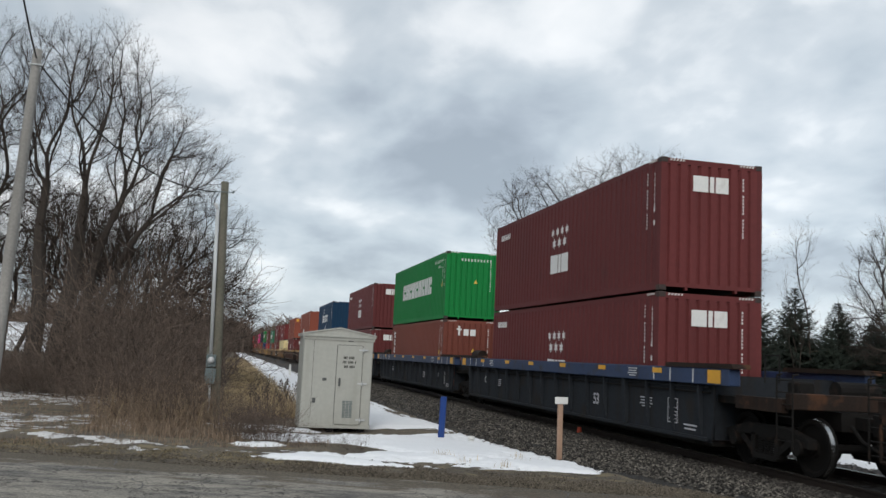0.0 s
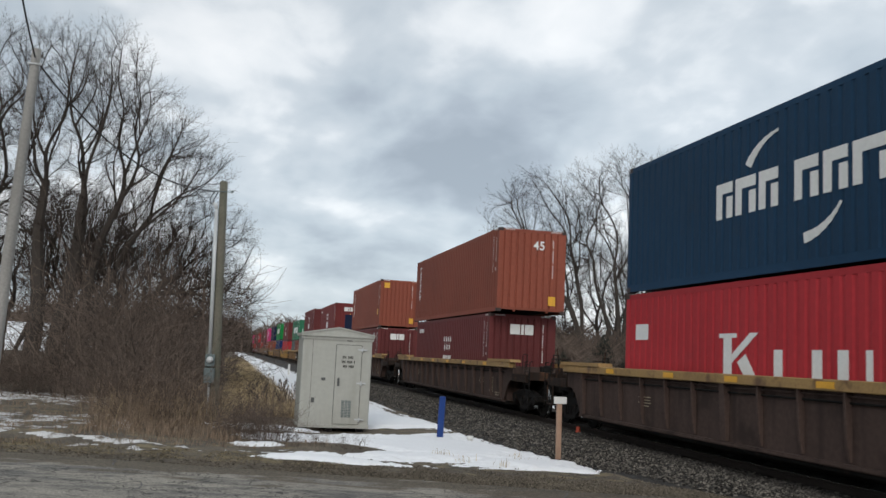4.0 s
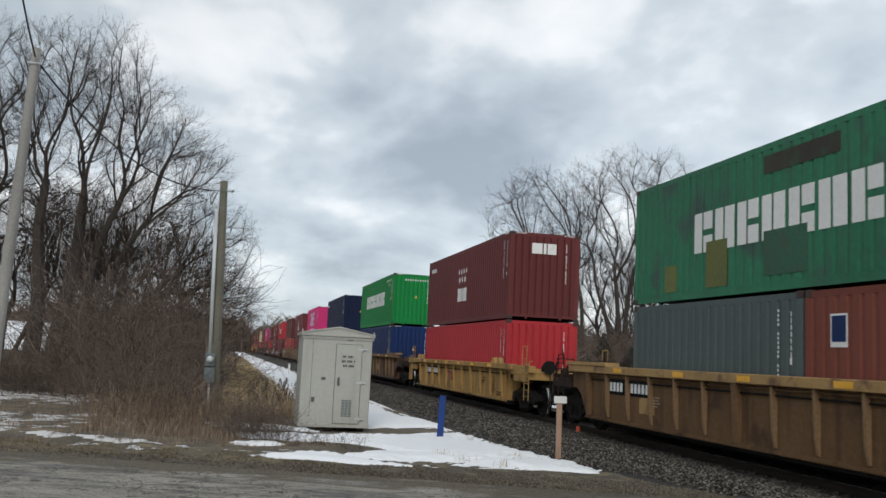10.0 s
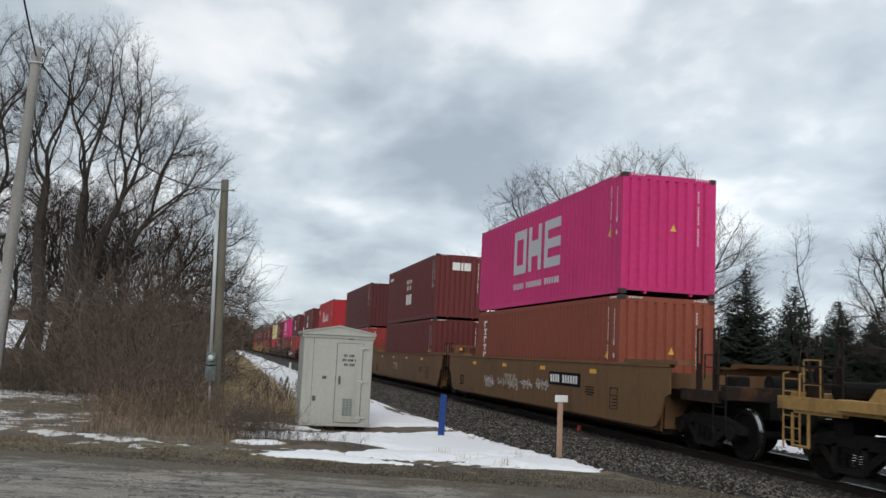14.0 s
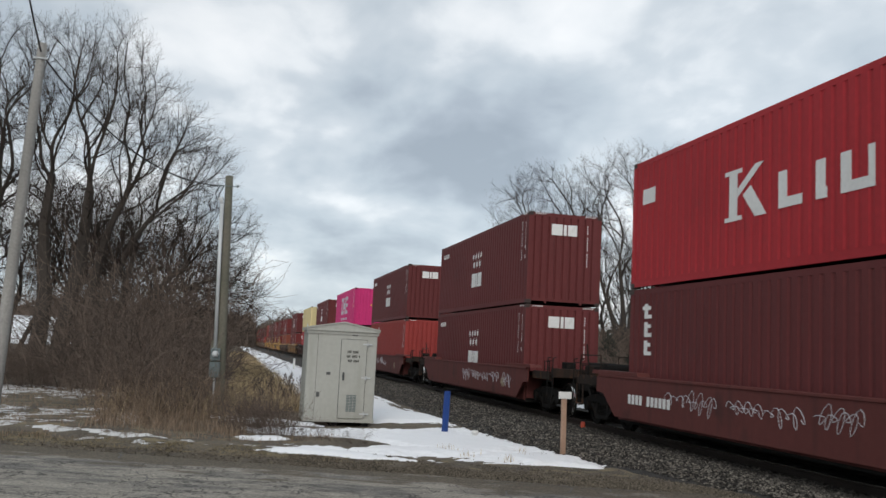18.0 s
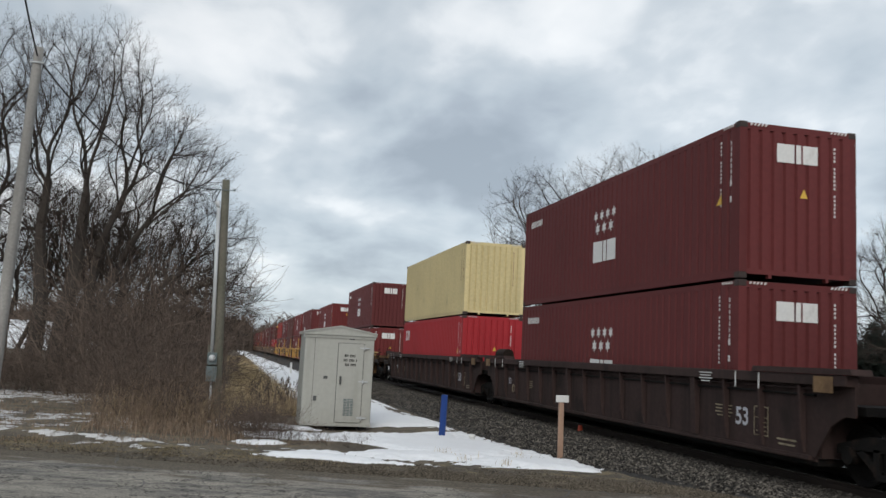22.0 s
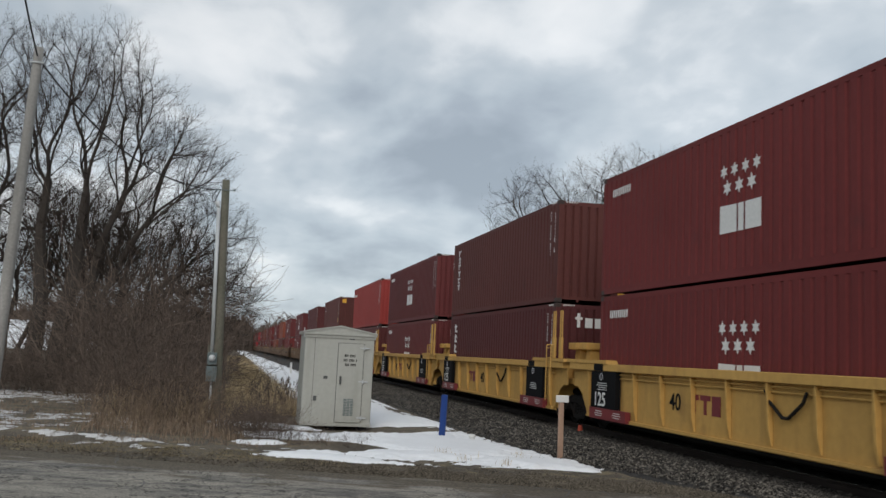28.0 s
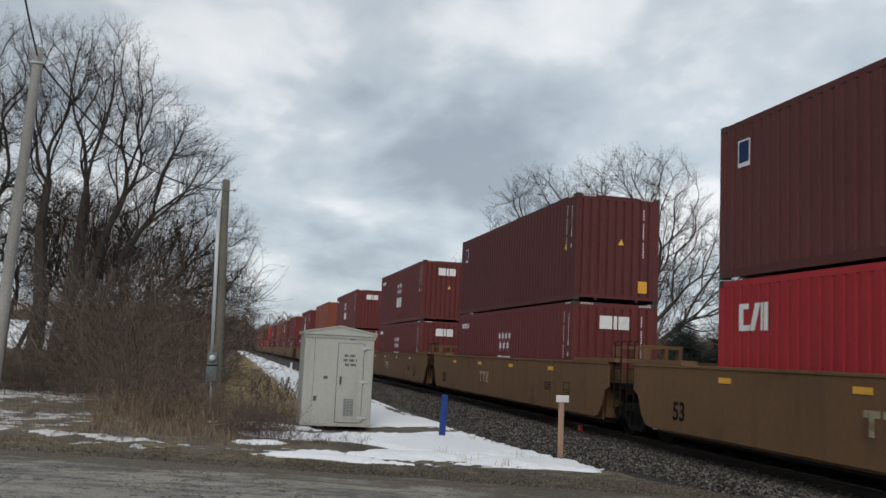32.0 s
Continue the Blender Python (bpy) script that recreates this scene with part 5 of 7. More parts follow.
def end_parts(c, m, half, truck, how, sy, key):
    """Deck, stub sill and, at a coupler end, the end beam with its walkways and air tank."""
    end = truck - 0.10 if how == "link" else truck + 1.05
    flip = 0 if sy > 0 else math.pi
    lively = m is WELL["yellow"]
    if not lively and m is not WELL["dull_yellow"]:
        m = M_GRIME

    def put(name, build, material=m, label=""):
        part(name, shared("%s|%s" % (name, key), build), material, c, label=label).rotation_euler = (0, 0, flip)

    put("deck", lambda: Shape().box(-1.18, 1.18, half - 0.05, half + 0.9, 1.05, 1.18), m if lively else M_STEEL)
    put("stub_sill", lambda: Shape().box(-0.38, 0.38, half - 0.05, end, 0.74, 1.045), m if lively else M_STEEL)
    if how == "coupler":
        put("end_beam", lambda: Shape().bevel_box(-1.32, 1.32, end - 0.12, end + 0.02, 1.06, 1.32, 0.015))
        put("walkway", lambda: Shape().box(-1.24, -0.45, half + 0.92, end - 0.13, 1.14, 1.18), M_STEEL)
        put("crossover_walkway", lambda: Shape().box(0.45, 1.24, half + 0.92, end - 0.13, 1.14, 1.18), M_STEEL)
        put("side_beam", lambda: Shape().box(-1.37, -1.26, half + 0.87, end - 0.13, 1.0, 1.22))
        put("outer_beam", lambda: Shape().box(1.26, 1.37, half + 0.87, end - 0.13, 1.0, 1.22))
        put("air_tank", lambda: Shape().tube((-0.95, half + 1.5, 1.36), (-0.15, half + 1.5, 1.36), 0.17, 0.17, 14), M_STEEL, "round brake air tank")
        put("brake_valve", lambda: Shape().bevel_box(0.3, 0.62, half + 1.25, half + 1.6, 1.19, 1.5, 0.03), M_STEEL, "cast brake valve")
        put("end_rail", lambda: Shape().path([(-1.3, half + 0.95, 1.2), (-1.3, half + 0.95, 1.72), (-1.3, end - 0.2, 1.72), (-1.3, end - 0.2, 1.2)], 0.016, 6).path([(-1.3, half + 0.95, 1.46), (-1.3, end - 0.2, 1.46)], 0.014, 6), m if lively else M_GRIME, "end handrail")
        put("brake_rigging", lambda: Shape().path([(-0.9, half + 0.3, 0.62), (-0.5, half + 1.2, 0.55), (0.4, half + 1.9, 0.62)], 0.03, 6).path([(-1.1, half + 0.9, 0.95), (-1.1, end - 0.3, 0.9), (-0.6, end, 0.75)], 0.025, 6).bevel_box(-1.1, -0.7, half + 1.0, half + 1.45, 0.72, 0.98, 0.02), M_STEEL, "rods and hoses of the brake gear")
        put("lever", lambda: Shape().tube((-1.12, end - 0.35, 1.15), (-1.12, end - 0.1, 2.0), 0.025, 0.02, 6).bevel_box(-1.2, -1.04, end - 0.45, end - 0.2, 1.1, 1.45, 0.02), M_GRIME, "uncoupling lever and box")
        put("step", lambda: Shape().path([(-1.36, end - 0.5, 1.0), (-1.36, end - 0.5, 0.5), (-1.36, end - 0.1, 0.5), (-1.36, end - 0.1, 1.0)], 0.025, 6), m, "stirrup step")
    else:
        if key.startswith("53r"):
            put("air_tank", lambda: Shape().tube((-0.85, half + 0.10, 1.76), (-0.85, half + 1.0, 1.76), 0.19, 0.19, 16), M_GRIME, "round brake air tank")
            put("tank_cradle", lambda: Shape().box(-1.0, -0.7, half + 0.3, half + 0.4, 1.17, 1.62).box(-1.0, -0.7, half + 0.7, half + 0.8, 1.17, 1.62).box(-1.0, -0.7, half + 0.3, half + 0.8, 1.14, 1.18), M_STEEL)
        put("drawbar_socket", lambda: Shape().bevel_box(-0.62, 0.62, end - 0.55, end - 0.02, 0.80, 1.04, 0.03), M_STEEL)


def container_stand():
    """Two pairs of tapered pedestals with broad heads on a cross beam."""
    s = Shape()
    for sx in (-1, 1):
        for sy in (-1, 1):
            y0, y1 = sorted((sy * 0.10, sy * 0.62))
            s.prism([(sx * 0.62, 1.16), (sx * 1.00, 1.16), (sx * 0.92, 1.95), (sx * 0.70, 1.95)], "y", y0 + 0.10, y1 - 0.10)
            s.bevel_box(min(sx * 0.5, sx * 1.1), max(sx * 0.5, sx * 1.1), y0, y1, 1.95, 2.13, 0.02)
    return s.box(-0.7, 0.7, -0.5, 0.5, 1.18, 1.40)


def yellow_trim(c, half, X, logo_y, panelled):
    for sy in panelled:
        y = sy * (half - 1.33)
        part("black_panel", shared("black_panel", lambda: Shape().box(-0.066, 0.066, -0.68, 0.70, LOW_Z + 0.215, 1.435)), M_BLACK, c, (-X + 0.060, y, 0), "black notice panel")
        part("sill_patch", shared("sill_patch", lambda: Shape().box(-0.003, 0.003, -0.26, 0.26, 1.445, 1.607)), M_BLACK, c, (-X - 0.004, y + 0.3, 0), "black band across the sill")
        part("red_band", shared("red_band", lambda: Shape().box(-0.066, 0.066, -1.0, 1.0, LOW_Z - 0.04, LOW_Z + 0.21)), M_RED, c, (-X + 0.060, sy * (half - 1.55), 0), "dark red band with small notices")
        part("notice", shared("panel_rows", lambda: text_rows((0.5, 0.62, 0.44, 0.56) if sy > 0 else (0.4, 0.5, 0.44, 0.5), 0.05, 0.016)), M_WHITE, c, (-X - 0.010, y + 0.05, 1.17 if sy > 0 else 0.98), "small white notice lines")["kind"] = "stuff"
        part("round_emblem", shared("small_ring", lambda: Shape().path([(0, math.cos(i * 0.628) * 0.07, math.sin(i * 0.628) * 0.08) for i in range(11)], 0.010, 5)), M_SILVER, c, (-X - 0.008, y + 0.12, 1.31), "small white ring emblem")
        for dy in (-0.55, 0.45):
            part("notice", shared("band_rows", lambda: text_rows((0.36, 0.42, 0.36), 0.05, 0.016)), M_WHITE, c, (-X - 0.010, sy * (half - 1.55) + dy, 0.52), "small white notice lines")["kind"] = "stuff"
    if 1 in panelled:
        o = part("numeral", text_mesh("125"), M_WHITE, c, (-X - 0.010, half - 0.80, 0.64), "white numerals 125")
        o.rotation_euler, o.scale = (math.pi / 2, 0, -math.pi / 2), (0.46, 0.44, 0.44)
    for sy in (-1, 1):
        if sy not in panelled:
            part("red_band", shared("red_band", lambda: None), M_RED, c, (-X + 0.060, sy * (half - 1.55), 0), "dark red band with small notices")
            part("round_emblem", shared("small_ring", lambda: None), M_BLACK, c, (-X + 0.130, sy * (half - 1.0), 1.15), "small dark ring emblem")
            o = part("data_panel", shared("data_frame", data_frame), M_GRIME, c, (-X + 0.135, sy * (half - 1.0), 0.85), "stencilled data panel")
            o["kind"], o.scale = "stuff", (1.0, 0.62, 0.62)
            part("notice", shared("notice_rows", lambda: text_rows((0.55, 0.5, 0.58, 0.4), 0.06, 0.022)), M_BLACK, c, (-X + 0.135, sy * (half + 0.05), 1.25), "rows of stencilled notices")["kind"] = "stuff"
    part("logo_shape", shared("logo_shape", logo_shape), M_RED, c, (-X + 0.142, logo_y, 0.76), "dark red trade-mark shapes")
    part("tie_down_strap", shared("tie_down_strap", lambda: Shape().path([(0, 0.55, 1.32), (0, 0.45, 1.15), (0, 0.08, 0.90), (0, -0.08, 0.90), (0, -0.45, 1.15), (0, -0.55, 1.32)], 0.03, 6)), M_STEEL, c, (-X + 0.08, -1.7, 0))


def scrawl(c, x):
    """Sprayed pale loops, too worn to read."""
    rng = random.Random(int(c.location.y))
    first = 0.2 if 350 < c.location.y < 380 else 3.9
    for word in range(5):
        y0, turns, tall = first - word * 1.25 + rng.uniform(-0.2, 0.2), rng.randint(4, 7), rng.uniform(0.13, 0.24)
        lean, z0, pts = rng.uniform(-0.4, 0.4), 0.86 + rng.uniform(-0.06, 0.10), []
        for i in range(turns * 9 + 1):
            w = i * 0.698
            swell = 0.55 + 0.45 * math.sin(i * 0.31 + word)
            z = math.sin(w) * tall * swell
            pts.append((0, y0 - i * 0.0185 * 6 / turns + 0.09 * math.cos(w) + lean * z, z0 + z))
        s = Shape().rod(pts, 0.0065, 4)
        part("spray_mark", s, M_SILVER, c, (-x, 0, 0), "faded pale spray paint scrawl")


NEAR_HALF = 12.192 / 2
LOWER_Z = 0.345
# near face of the stack along the track at the start; car; ends; upper box; lower box
UNITS = [
    (-6.25, "53r", "blue", "coupler", "coupler", None, None, ""),
    (17.35, "53r", "blue", "coupler", "link", ("maroon", "stars", ""), ("maroon", "stars", ""), ""),
    (36.92, "53r", "blue", "link", "link", ("green", "long", "t"), ("brown", "serif_column", "t"), ""),
    (56.55, "53r", "blue", "link", "coupler", ("maroon", "stars", ""), ("maroon", "stars", ""), "bn"),
    (80.21, "53r", "brown", "coupler", "coupler", ("blue", "arcs", "p"), ("red", "serif", "t"), ""),
    (103.42, "53r", "brown", "coupler", "coupler", ("rust", "column", "L5p"), ("maroon", "stars", ""), ""),
    (127.14, "53r", "brown", "coupler", "coupler", ("rust", "column", "pq"), ("maroon", "stars", ""), ""),
    (150.50, "53r", "tan", "coupler", "link", ("red_maroon", "stars", "tdh"), ("beige", "", ""), ""),
    (170.11, "53r", "tan", "link", "link", ("maroon", "stars", "y"), ("maroon", "stars", "y"), ""),
    (189.79, "53r", "tan", "link", "coupler", ("old_green", "long", "gh"), ("two", "", ""), "b"),
    (211.36, "40r", "dull_yellow", "coupler", "coupler", ("maroon", "stars", ""), ("red", "", "h"), "b"),
    (232.79, "53r", "rust_brown", "coupler", "coupler", ("green", "long", "t"), ("navy", "badge", "t"), ""),
    (254.51, "40r", "dull_yellow", "coupler", "coupler", ("dark_navy", "small_word", "ty"), ("rust", "column", "t"), "bl"),
    (276.00, "53s", "smooth_tan", "coupler", "link", ("pink", "broad", "t"), ("rust", "column", "t"), "bg"),
    (295.61, "53s", "smooth_tan", "link", "link", ("maroon", "stars", ""), ("maroon", "", "pt"), ""),
    (314.88, "53s", "smooth_tan", "link", "coupler", ("dull_maroon", "", "t"), ("orange", "corner", "t"), "b"),
    (336.65, "40sw", "red", "coupler", "coupler", ("red", "serif", "p"), ("maroon", "serif_column", "y"), "gbn"),
    (356.41, "40sw", "red", "coupler", "coupler", ("maroon", "stars", ""), ("maroon", "stars", ""), "g"),
    (376.28, "40sw", "red", "coupler", "coupler", ("maroon", "stars", ""), ("orange", "", "s"), "gbn"),
    (397.80, "53r", "dark", "coupler", "link", ("pink", "broad", "t"), ("brown", "serif_column", ""), ""),
    (417.37, "53r", "dark", "link", "link", ("maroon", "stars", "t"), ("maroon", "stars", ""), ""),
    (436.88, "53r", "dark", "link", "coupler", ("beige", "", "y"), ("red", "corner", "ty"), ""),
    (460.52, "53r", "tan", "coupler", "coupler", ("maroon", "stars", "y"), ("red_maroon", "stars", "ty"), "b"),
    (484.10, "53r", "brown", "coupler", "coupler", ("red_maroon", "stars", "th"), ("rust", "column", "ty"), ""),
    (505.45, "40r", "yellow", "coupler", "link", ("maroon", "serif_column", "p"), ("red_maroon", "stars", "t"), ""),
    (520.83, "40r", "yellow", "link", "link", ("red_maroon", "stars", "t"), ("red_maroon", "stars", ""), ""),
    (536.14, "40r", "yellow", "link", "link", ("umber", "column", "p"), ("dull_maroon", "serif_column", ""), ""),
    (551.45, "40r", "yellow", "link", "link", ("maroon", "stars", ""), ("maroon", "stars", ""), ""),
    (566.77, "40r", "yellow", "link", "coupler", ("orange", "small_word", ""), ("dull_maroon", "", ""), "b"),
    (588.11, "53s", "smooth_tan", "coupler", "link", ("umber", "badge", "qt"), ("red", "corner", "t"), "b"),
    (607.59, "53s", "smooth_tan", "link", "link", ("dull_maroon", "badge", "tp"), ("maroon", "stars", ""), ""),
    (627.20, "53s", "smooth_tan", "link", "coupler", ("maroon", "stars", "t"), ("maroon", "stars", ""), ""),
]
FAR = ["maroon", "rust", "maroon", "red_maroon", "maroon", "brown", "maroon", "red", "dull_maroon", "maroon", "rust", "maroon"]
pos = 627.20
for i, paint in enumerate(FAR):
    pos += 23.5 if i % 3 == 0 else 19.6
    low = FAR[(i * 5 + 3) % len(FAR)]
    UNITS.append((pos, "53s", "smooth_tan", "coupler" if i % 3 == 0 else "link", "coupler" if i % 3 == 2 else "link",
                  (paint, "stars" if paint == "maroon" else "", ""), (low, "stars" if low == "maroon" else "", ""), ""))

for near, kind, paint, front, rear, upper, lower, extra in UNITS:
    mid = near + NEAR_HALF
    well_car(kind, paint, mid, front, rear, extra)
    top = LOWER_Z
    if lower:
        if lower[0] == "two":
            container("brown", "badge", 6.06, mid - 3.06, LOWER_Z, "sitting in a well car beside another", "", False)
            container("grey", "", 6.06, mid + 3.06, LOWER_Z, "sitting in a well car beside another", "", False)
            top += 2.591
        else:
            low = "h" in lower[2]
            container(lower[0], lower[1], 12.192, mid, LOWER_Z, "sitting low in a well car", lower[2], not low)
            top += 2.591 if low else HC
    if upper:
        L = 13.716 if "L" in upper[2] else 12.192
        container(upper[0], upper[1], L, mid, top + 0.026, "stacked on top of another", upper[2], "h" not in upper[2])

# ---- beside the track ----


def equipment_cabinet():
    x0, x1, y0, y1, z0, z1 = 1.79, 3.50, 22.15, 23.55, -0.19, 2.02
    c = thing("signal_cabinet", ((x0 + x1) / 2, y0, 0), "pale grey steel railway signal cabinet with a peaked roof", "cabinet")
    w = (x1 - x0) / 2
    part("body", Shape().bevel_box(-w, w, 0, y1 - y0, z0, z1, 0.02), M_CABINET, c)
    part("roof", Shape().prism([(-w - 0.05, z1 - 0.03), (w + 0.05, z1 - 0.03), (w + 0.05, z1 + 0.04), (0.0, z1 + 0.20), (-w - 0.05, z1 + 0.04)], "y", -0.07, y1 - y0 + 0.07), M_CABINET, c, label="low gabled steel roof")
    part("lid_edge", Shape().prism([(-w - 0.055, z1 + 0.02), (-w - 0.055, z1 + 0.05), (0.0, z1 + 0.215), (w + 0.055, z1 + 0.05), (w + 0.055, z1 + 0.02), (0.0, z1 + 0.18)], "y", -0.10, -0.072), M_CABINET, c, label="folded lip of the roof")
    part("base_channel", Shape().bevel_box(-w - 0.015, w + 0.015, -0.015, y1 - y0 + 0.015, z0 - 0.03, z0 + 0.05, 0.006), M_CABINET, c, label="steel base channel")
    part("fascia", Shape().prism([(-w - 0.02, z1 - 0.10), (w + 0.02, z1 - 0.10), (w + 0.02, z1 - 0.035), (-w - 0.02, z1 - 0.035)], "y", -0.03, -0.003), M_CABINET, c)
    d0, d1, t = -0.03, 0.60, 1.80
    door = part("door", Shape().bevel_box(d0, d1, -0.035, -0.004, -0.12, t, 0.008), M_CABINET, c, label="closed grey steel door")
    gap = 0.012
    part("door_gap", Shape().box(d0 - gap, d0, -0.006, -0.002, -0.12, t).box(d1, d1 + gap, -0.006, -0.002, -0.12, t).box(d0, d1, -0.006, -0.002, t, t + gap), M_CABINET_DARK, c)
    part("handle", Shape().bevel_box(0.03, 0.075, -0.085, -0.036, 0.80, 1.0, 0.008).tube((0.052, -0.07, 0.9), (0.052, -0.035, 0.9), 0.03, 0.03, 10), M_CABINET_DARK, door, label="dark latch handle")
    for z in (0.0, 0.88, 1.70):
        part("hinge", Shape().bevel_box(d1 - 0.10, d1 + 0.13, -0.05, -0.036, z - 0.018, z + 0.018, 0.004).tube((d1 + 0.012, -0.05, z - 0.05), (d1 + 0.012, -0.05, z + 0.05), 0.016, 0.016, 8), M_GALV, c, label="strap hinge")
    s = Shape()
    for k in range(3):
        for i in range(11):
            s.box(0.16 + k * 0.085, 0.23 + k * 0.085, -0.046, -0.036, 0.05 + i * 0.038, 0.072 + i * 0.038)
    part("louvre", s, M_METER, door, label="three columns of vent louvres")
    s = Shape()
    for z, half in ((1.47, 0.16), (1.36, 0.18), (1.25, 0.14)):
        for i in range(int(half * 2 / 0.034)):
            if i % 5 != 3:
                s.box(0.29 - half + i * 0.034, 0.29 - half + i * 0.034 + 0.020, -0.040, -0.036, z, z + 0.062)
    part("notice_bars", s, M_BLACK, door, label="rows of dark bars")["kind"] = "stuff"
    part("vent", Shape().bevel_box(0.22, 0.36, -0.02, -0.003, 1.90, 1.96, 0.004), M_CABINET_DARK, c)
    part("plate", Shape().bevel_box(-0.36, -0.26, -0.014, -0.003, 0.92, 0.99, 0.003), M_CABINET_DARK, c)
    part("plate", Shape().bevel_box(-0.58, -0.50, -0.014, -0.003, 0.38, 0.50, 0.003), M_CABINET_DARK, c)
    part("panel_seam", Shape().box(-0.612, -0.604, -0.004, -0.002, 0.02, 1.9), M_CABINET_DARK, c)
    for x in (-w + 0.14, -0.1, w - 0.2):
        part("foot", Shape().bevel_box(x - 0.09, x + 0.09, 0.03, y1 - y0 - 0.03, -0.42, -0.19, 0.01), M_BLACK, c, label="dark skid foot")
    for sx in (-1, 1):
        part("lifting_rod", Shape().tube((sx * (w + 0.03), 0.05, z1 - 0.1), (sx * (w + 0.03), 0.05, z1 + 0.12), 0.012, 0.012, 6), M_GALV, c)


equipment_cabinet()


def marker_posts():
    c = thing("blue_marker_post", (4.74, 19.66, 0), "blue plastic marker post standing in the snow", "post")
    part("post", Shape().prism([(-0.055, -0.03), (0.055, -0.03), (0.075, 0.01), (0.055, 0.035), (-0.055, 0.035), (-0.075, 0.01)], "z", -0.3, 0.74), M_BLUE_POST, c)
    part("cap", Shape().bevel_box(-0.06, 0.06, -0.034, 0.034, 0.74, 0.755, 0.005), M_BLUE_POST, c)
    c.rotation_euler = (0, radians(1.5), 0)
    c = thing("wooden_marker_post", (6.33, 16.52, 0), "raw wooden stake with a small white board nailed on top", "post")
    part("stake", Shape().bevel_box(-0.045, 0.045, -0.04, 0.04, -0.35, 0.94, 0.006), M_POST_WOOD, c)
    part("board", Shape().bevel_box(-0.13, 0.13, -0.065, -0.041, 0.835, 0.97, 0.006), M_WHITE, c, label="blank white board")
    c.rotation_euler = (0, radians(-0.5), 0)
    c = thing("marker_stub", (5.25, 19.0, -0.2), "small white plastic cap on a stub in the snow", "marker")
    part("cap", Shape().tube((0, 0, -0.1), (0, 0, 0.10), 0.06, 0.06, 12).tube((0, 0, 0.10), (0, 0, 0.16), 0.085, 0.07, 12), M_WHITE, c, smooth=True)
    c = thing("white_marker_post", (4.3, 64.0, 0), "short white marker post in the snow strip", "post")
    part("post", Shape().bevel_box(-0.07, 0.07, -0.05, 0.05, -0.3, 0.62, 0.01), M_WHITE, c)
    c = thing("orange_marker", (9.0, 22.1, -0.16), "small orange plastic marker lying on the ballast", "marker")
    part("cap", Shape().tube((0, 0, 0), (0, 0, 0.16), 0.07, 0.05, 12), M_ORANGE, c)


marker_posts()


def cable(a, b, sag, r, label):
    a, b = Vector(a), Vector(b)
    pts = [a.lerp(b, i / 24) - Vector((0, 0, sag * 4 * (i / 24) * (1 - i / 24))) for i in range(25)]
    return tagged(part("service_cable", Shape().rod(pts, r, 6), M_WIRE, smooth=True), label, "cable")


def service_pole():
    base, top = Vector((-0.21, 23.25, -0.4)), Vector((-0.40, 23.25, 5.81))
    c = thing("utility_pole", (0, 0, 0), "short weathered wooden service pole with conduit and meter boxes", "utility pole")
    s = Shape().rod([base.lerp(top, i / 6) for i in range(7)], [0.125 - 0.005 * i for i in range(7)], 16)
    part("shaft", s, M_POLE, c, smooth=True)
    d = lambda u, dx, dy: tuple(base.lerp(top, u) + Vector((dx, dy, 0)))
    part("conduit", Shape().path([d(0.05, -0.14, -0.10), d(0.20, -0.14, -0.10)], 0.03, 8).path([d(0.29, -0.15, -0.10), d(0.88, -0.15, -0.10), d(0.905, -0.19, -0.10), d(0.895, -0.23, -0.10)], 0.045, 8), M_GALV, c, label="galvanised conduit pipe", smooth=True)
    bx = d(0.235, -0.13, -0.16)
    part("backboard", Shape().bevel_box(-0.13, 0.19, 0.06, 0.10, -0.36, 0.55, 0.005), M_POLE, c, bx)
    mb = part("meter_box", Shape().bevel_box(-0.13, 0.10, -0.06, 0.06, 0.05, 0.36, 0.012), M_METER, c, bx, "grey electric meter socket")
    part("meter_glass", Shape().tube((-0.015, -0.06, 0.22), (-0.015, -0.13, 0.22), 0.085, 0.075, 16), M_GALV, mb, label="round glass meter", smooth=True)
    part("switch_box", Shape().bevel_box(-0.14, 0.12, -0.07, 0.06, -0.36, 0.02, 0.012), M_METER, c, bx, "grey disconnect switch box")
    part("crossbolt", Shape().tube(d(0.955, -0.30, -0.13), d(0.955, 0.24, -0.13), 0.011, 0.011, 6).tube(d(0.955, 0.20, -0.08), d(0.962, 0.24, -0.08), 0.03, 0.03, 8), M_METER, c)
    part("drop_wire", Shape().path([d(0.955, -0.22, -0.1), d(0.925, -0.32, -0.1), d(0.905, -0.30, -0.1), d(0.897, -0.24, -0.1)], 0.012, 5).path([d(0.955, -0.12, -0.1), d(0.915, -0.24, -0.1), d(0.90, -0.23, -0.1)], 0.012, 5), M_WIRE, c)
    return d(0.955, -0.28, -0.08)


WIRE_END = service_pole()


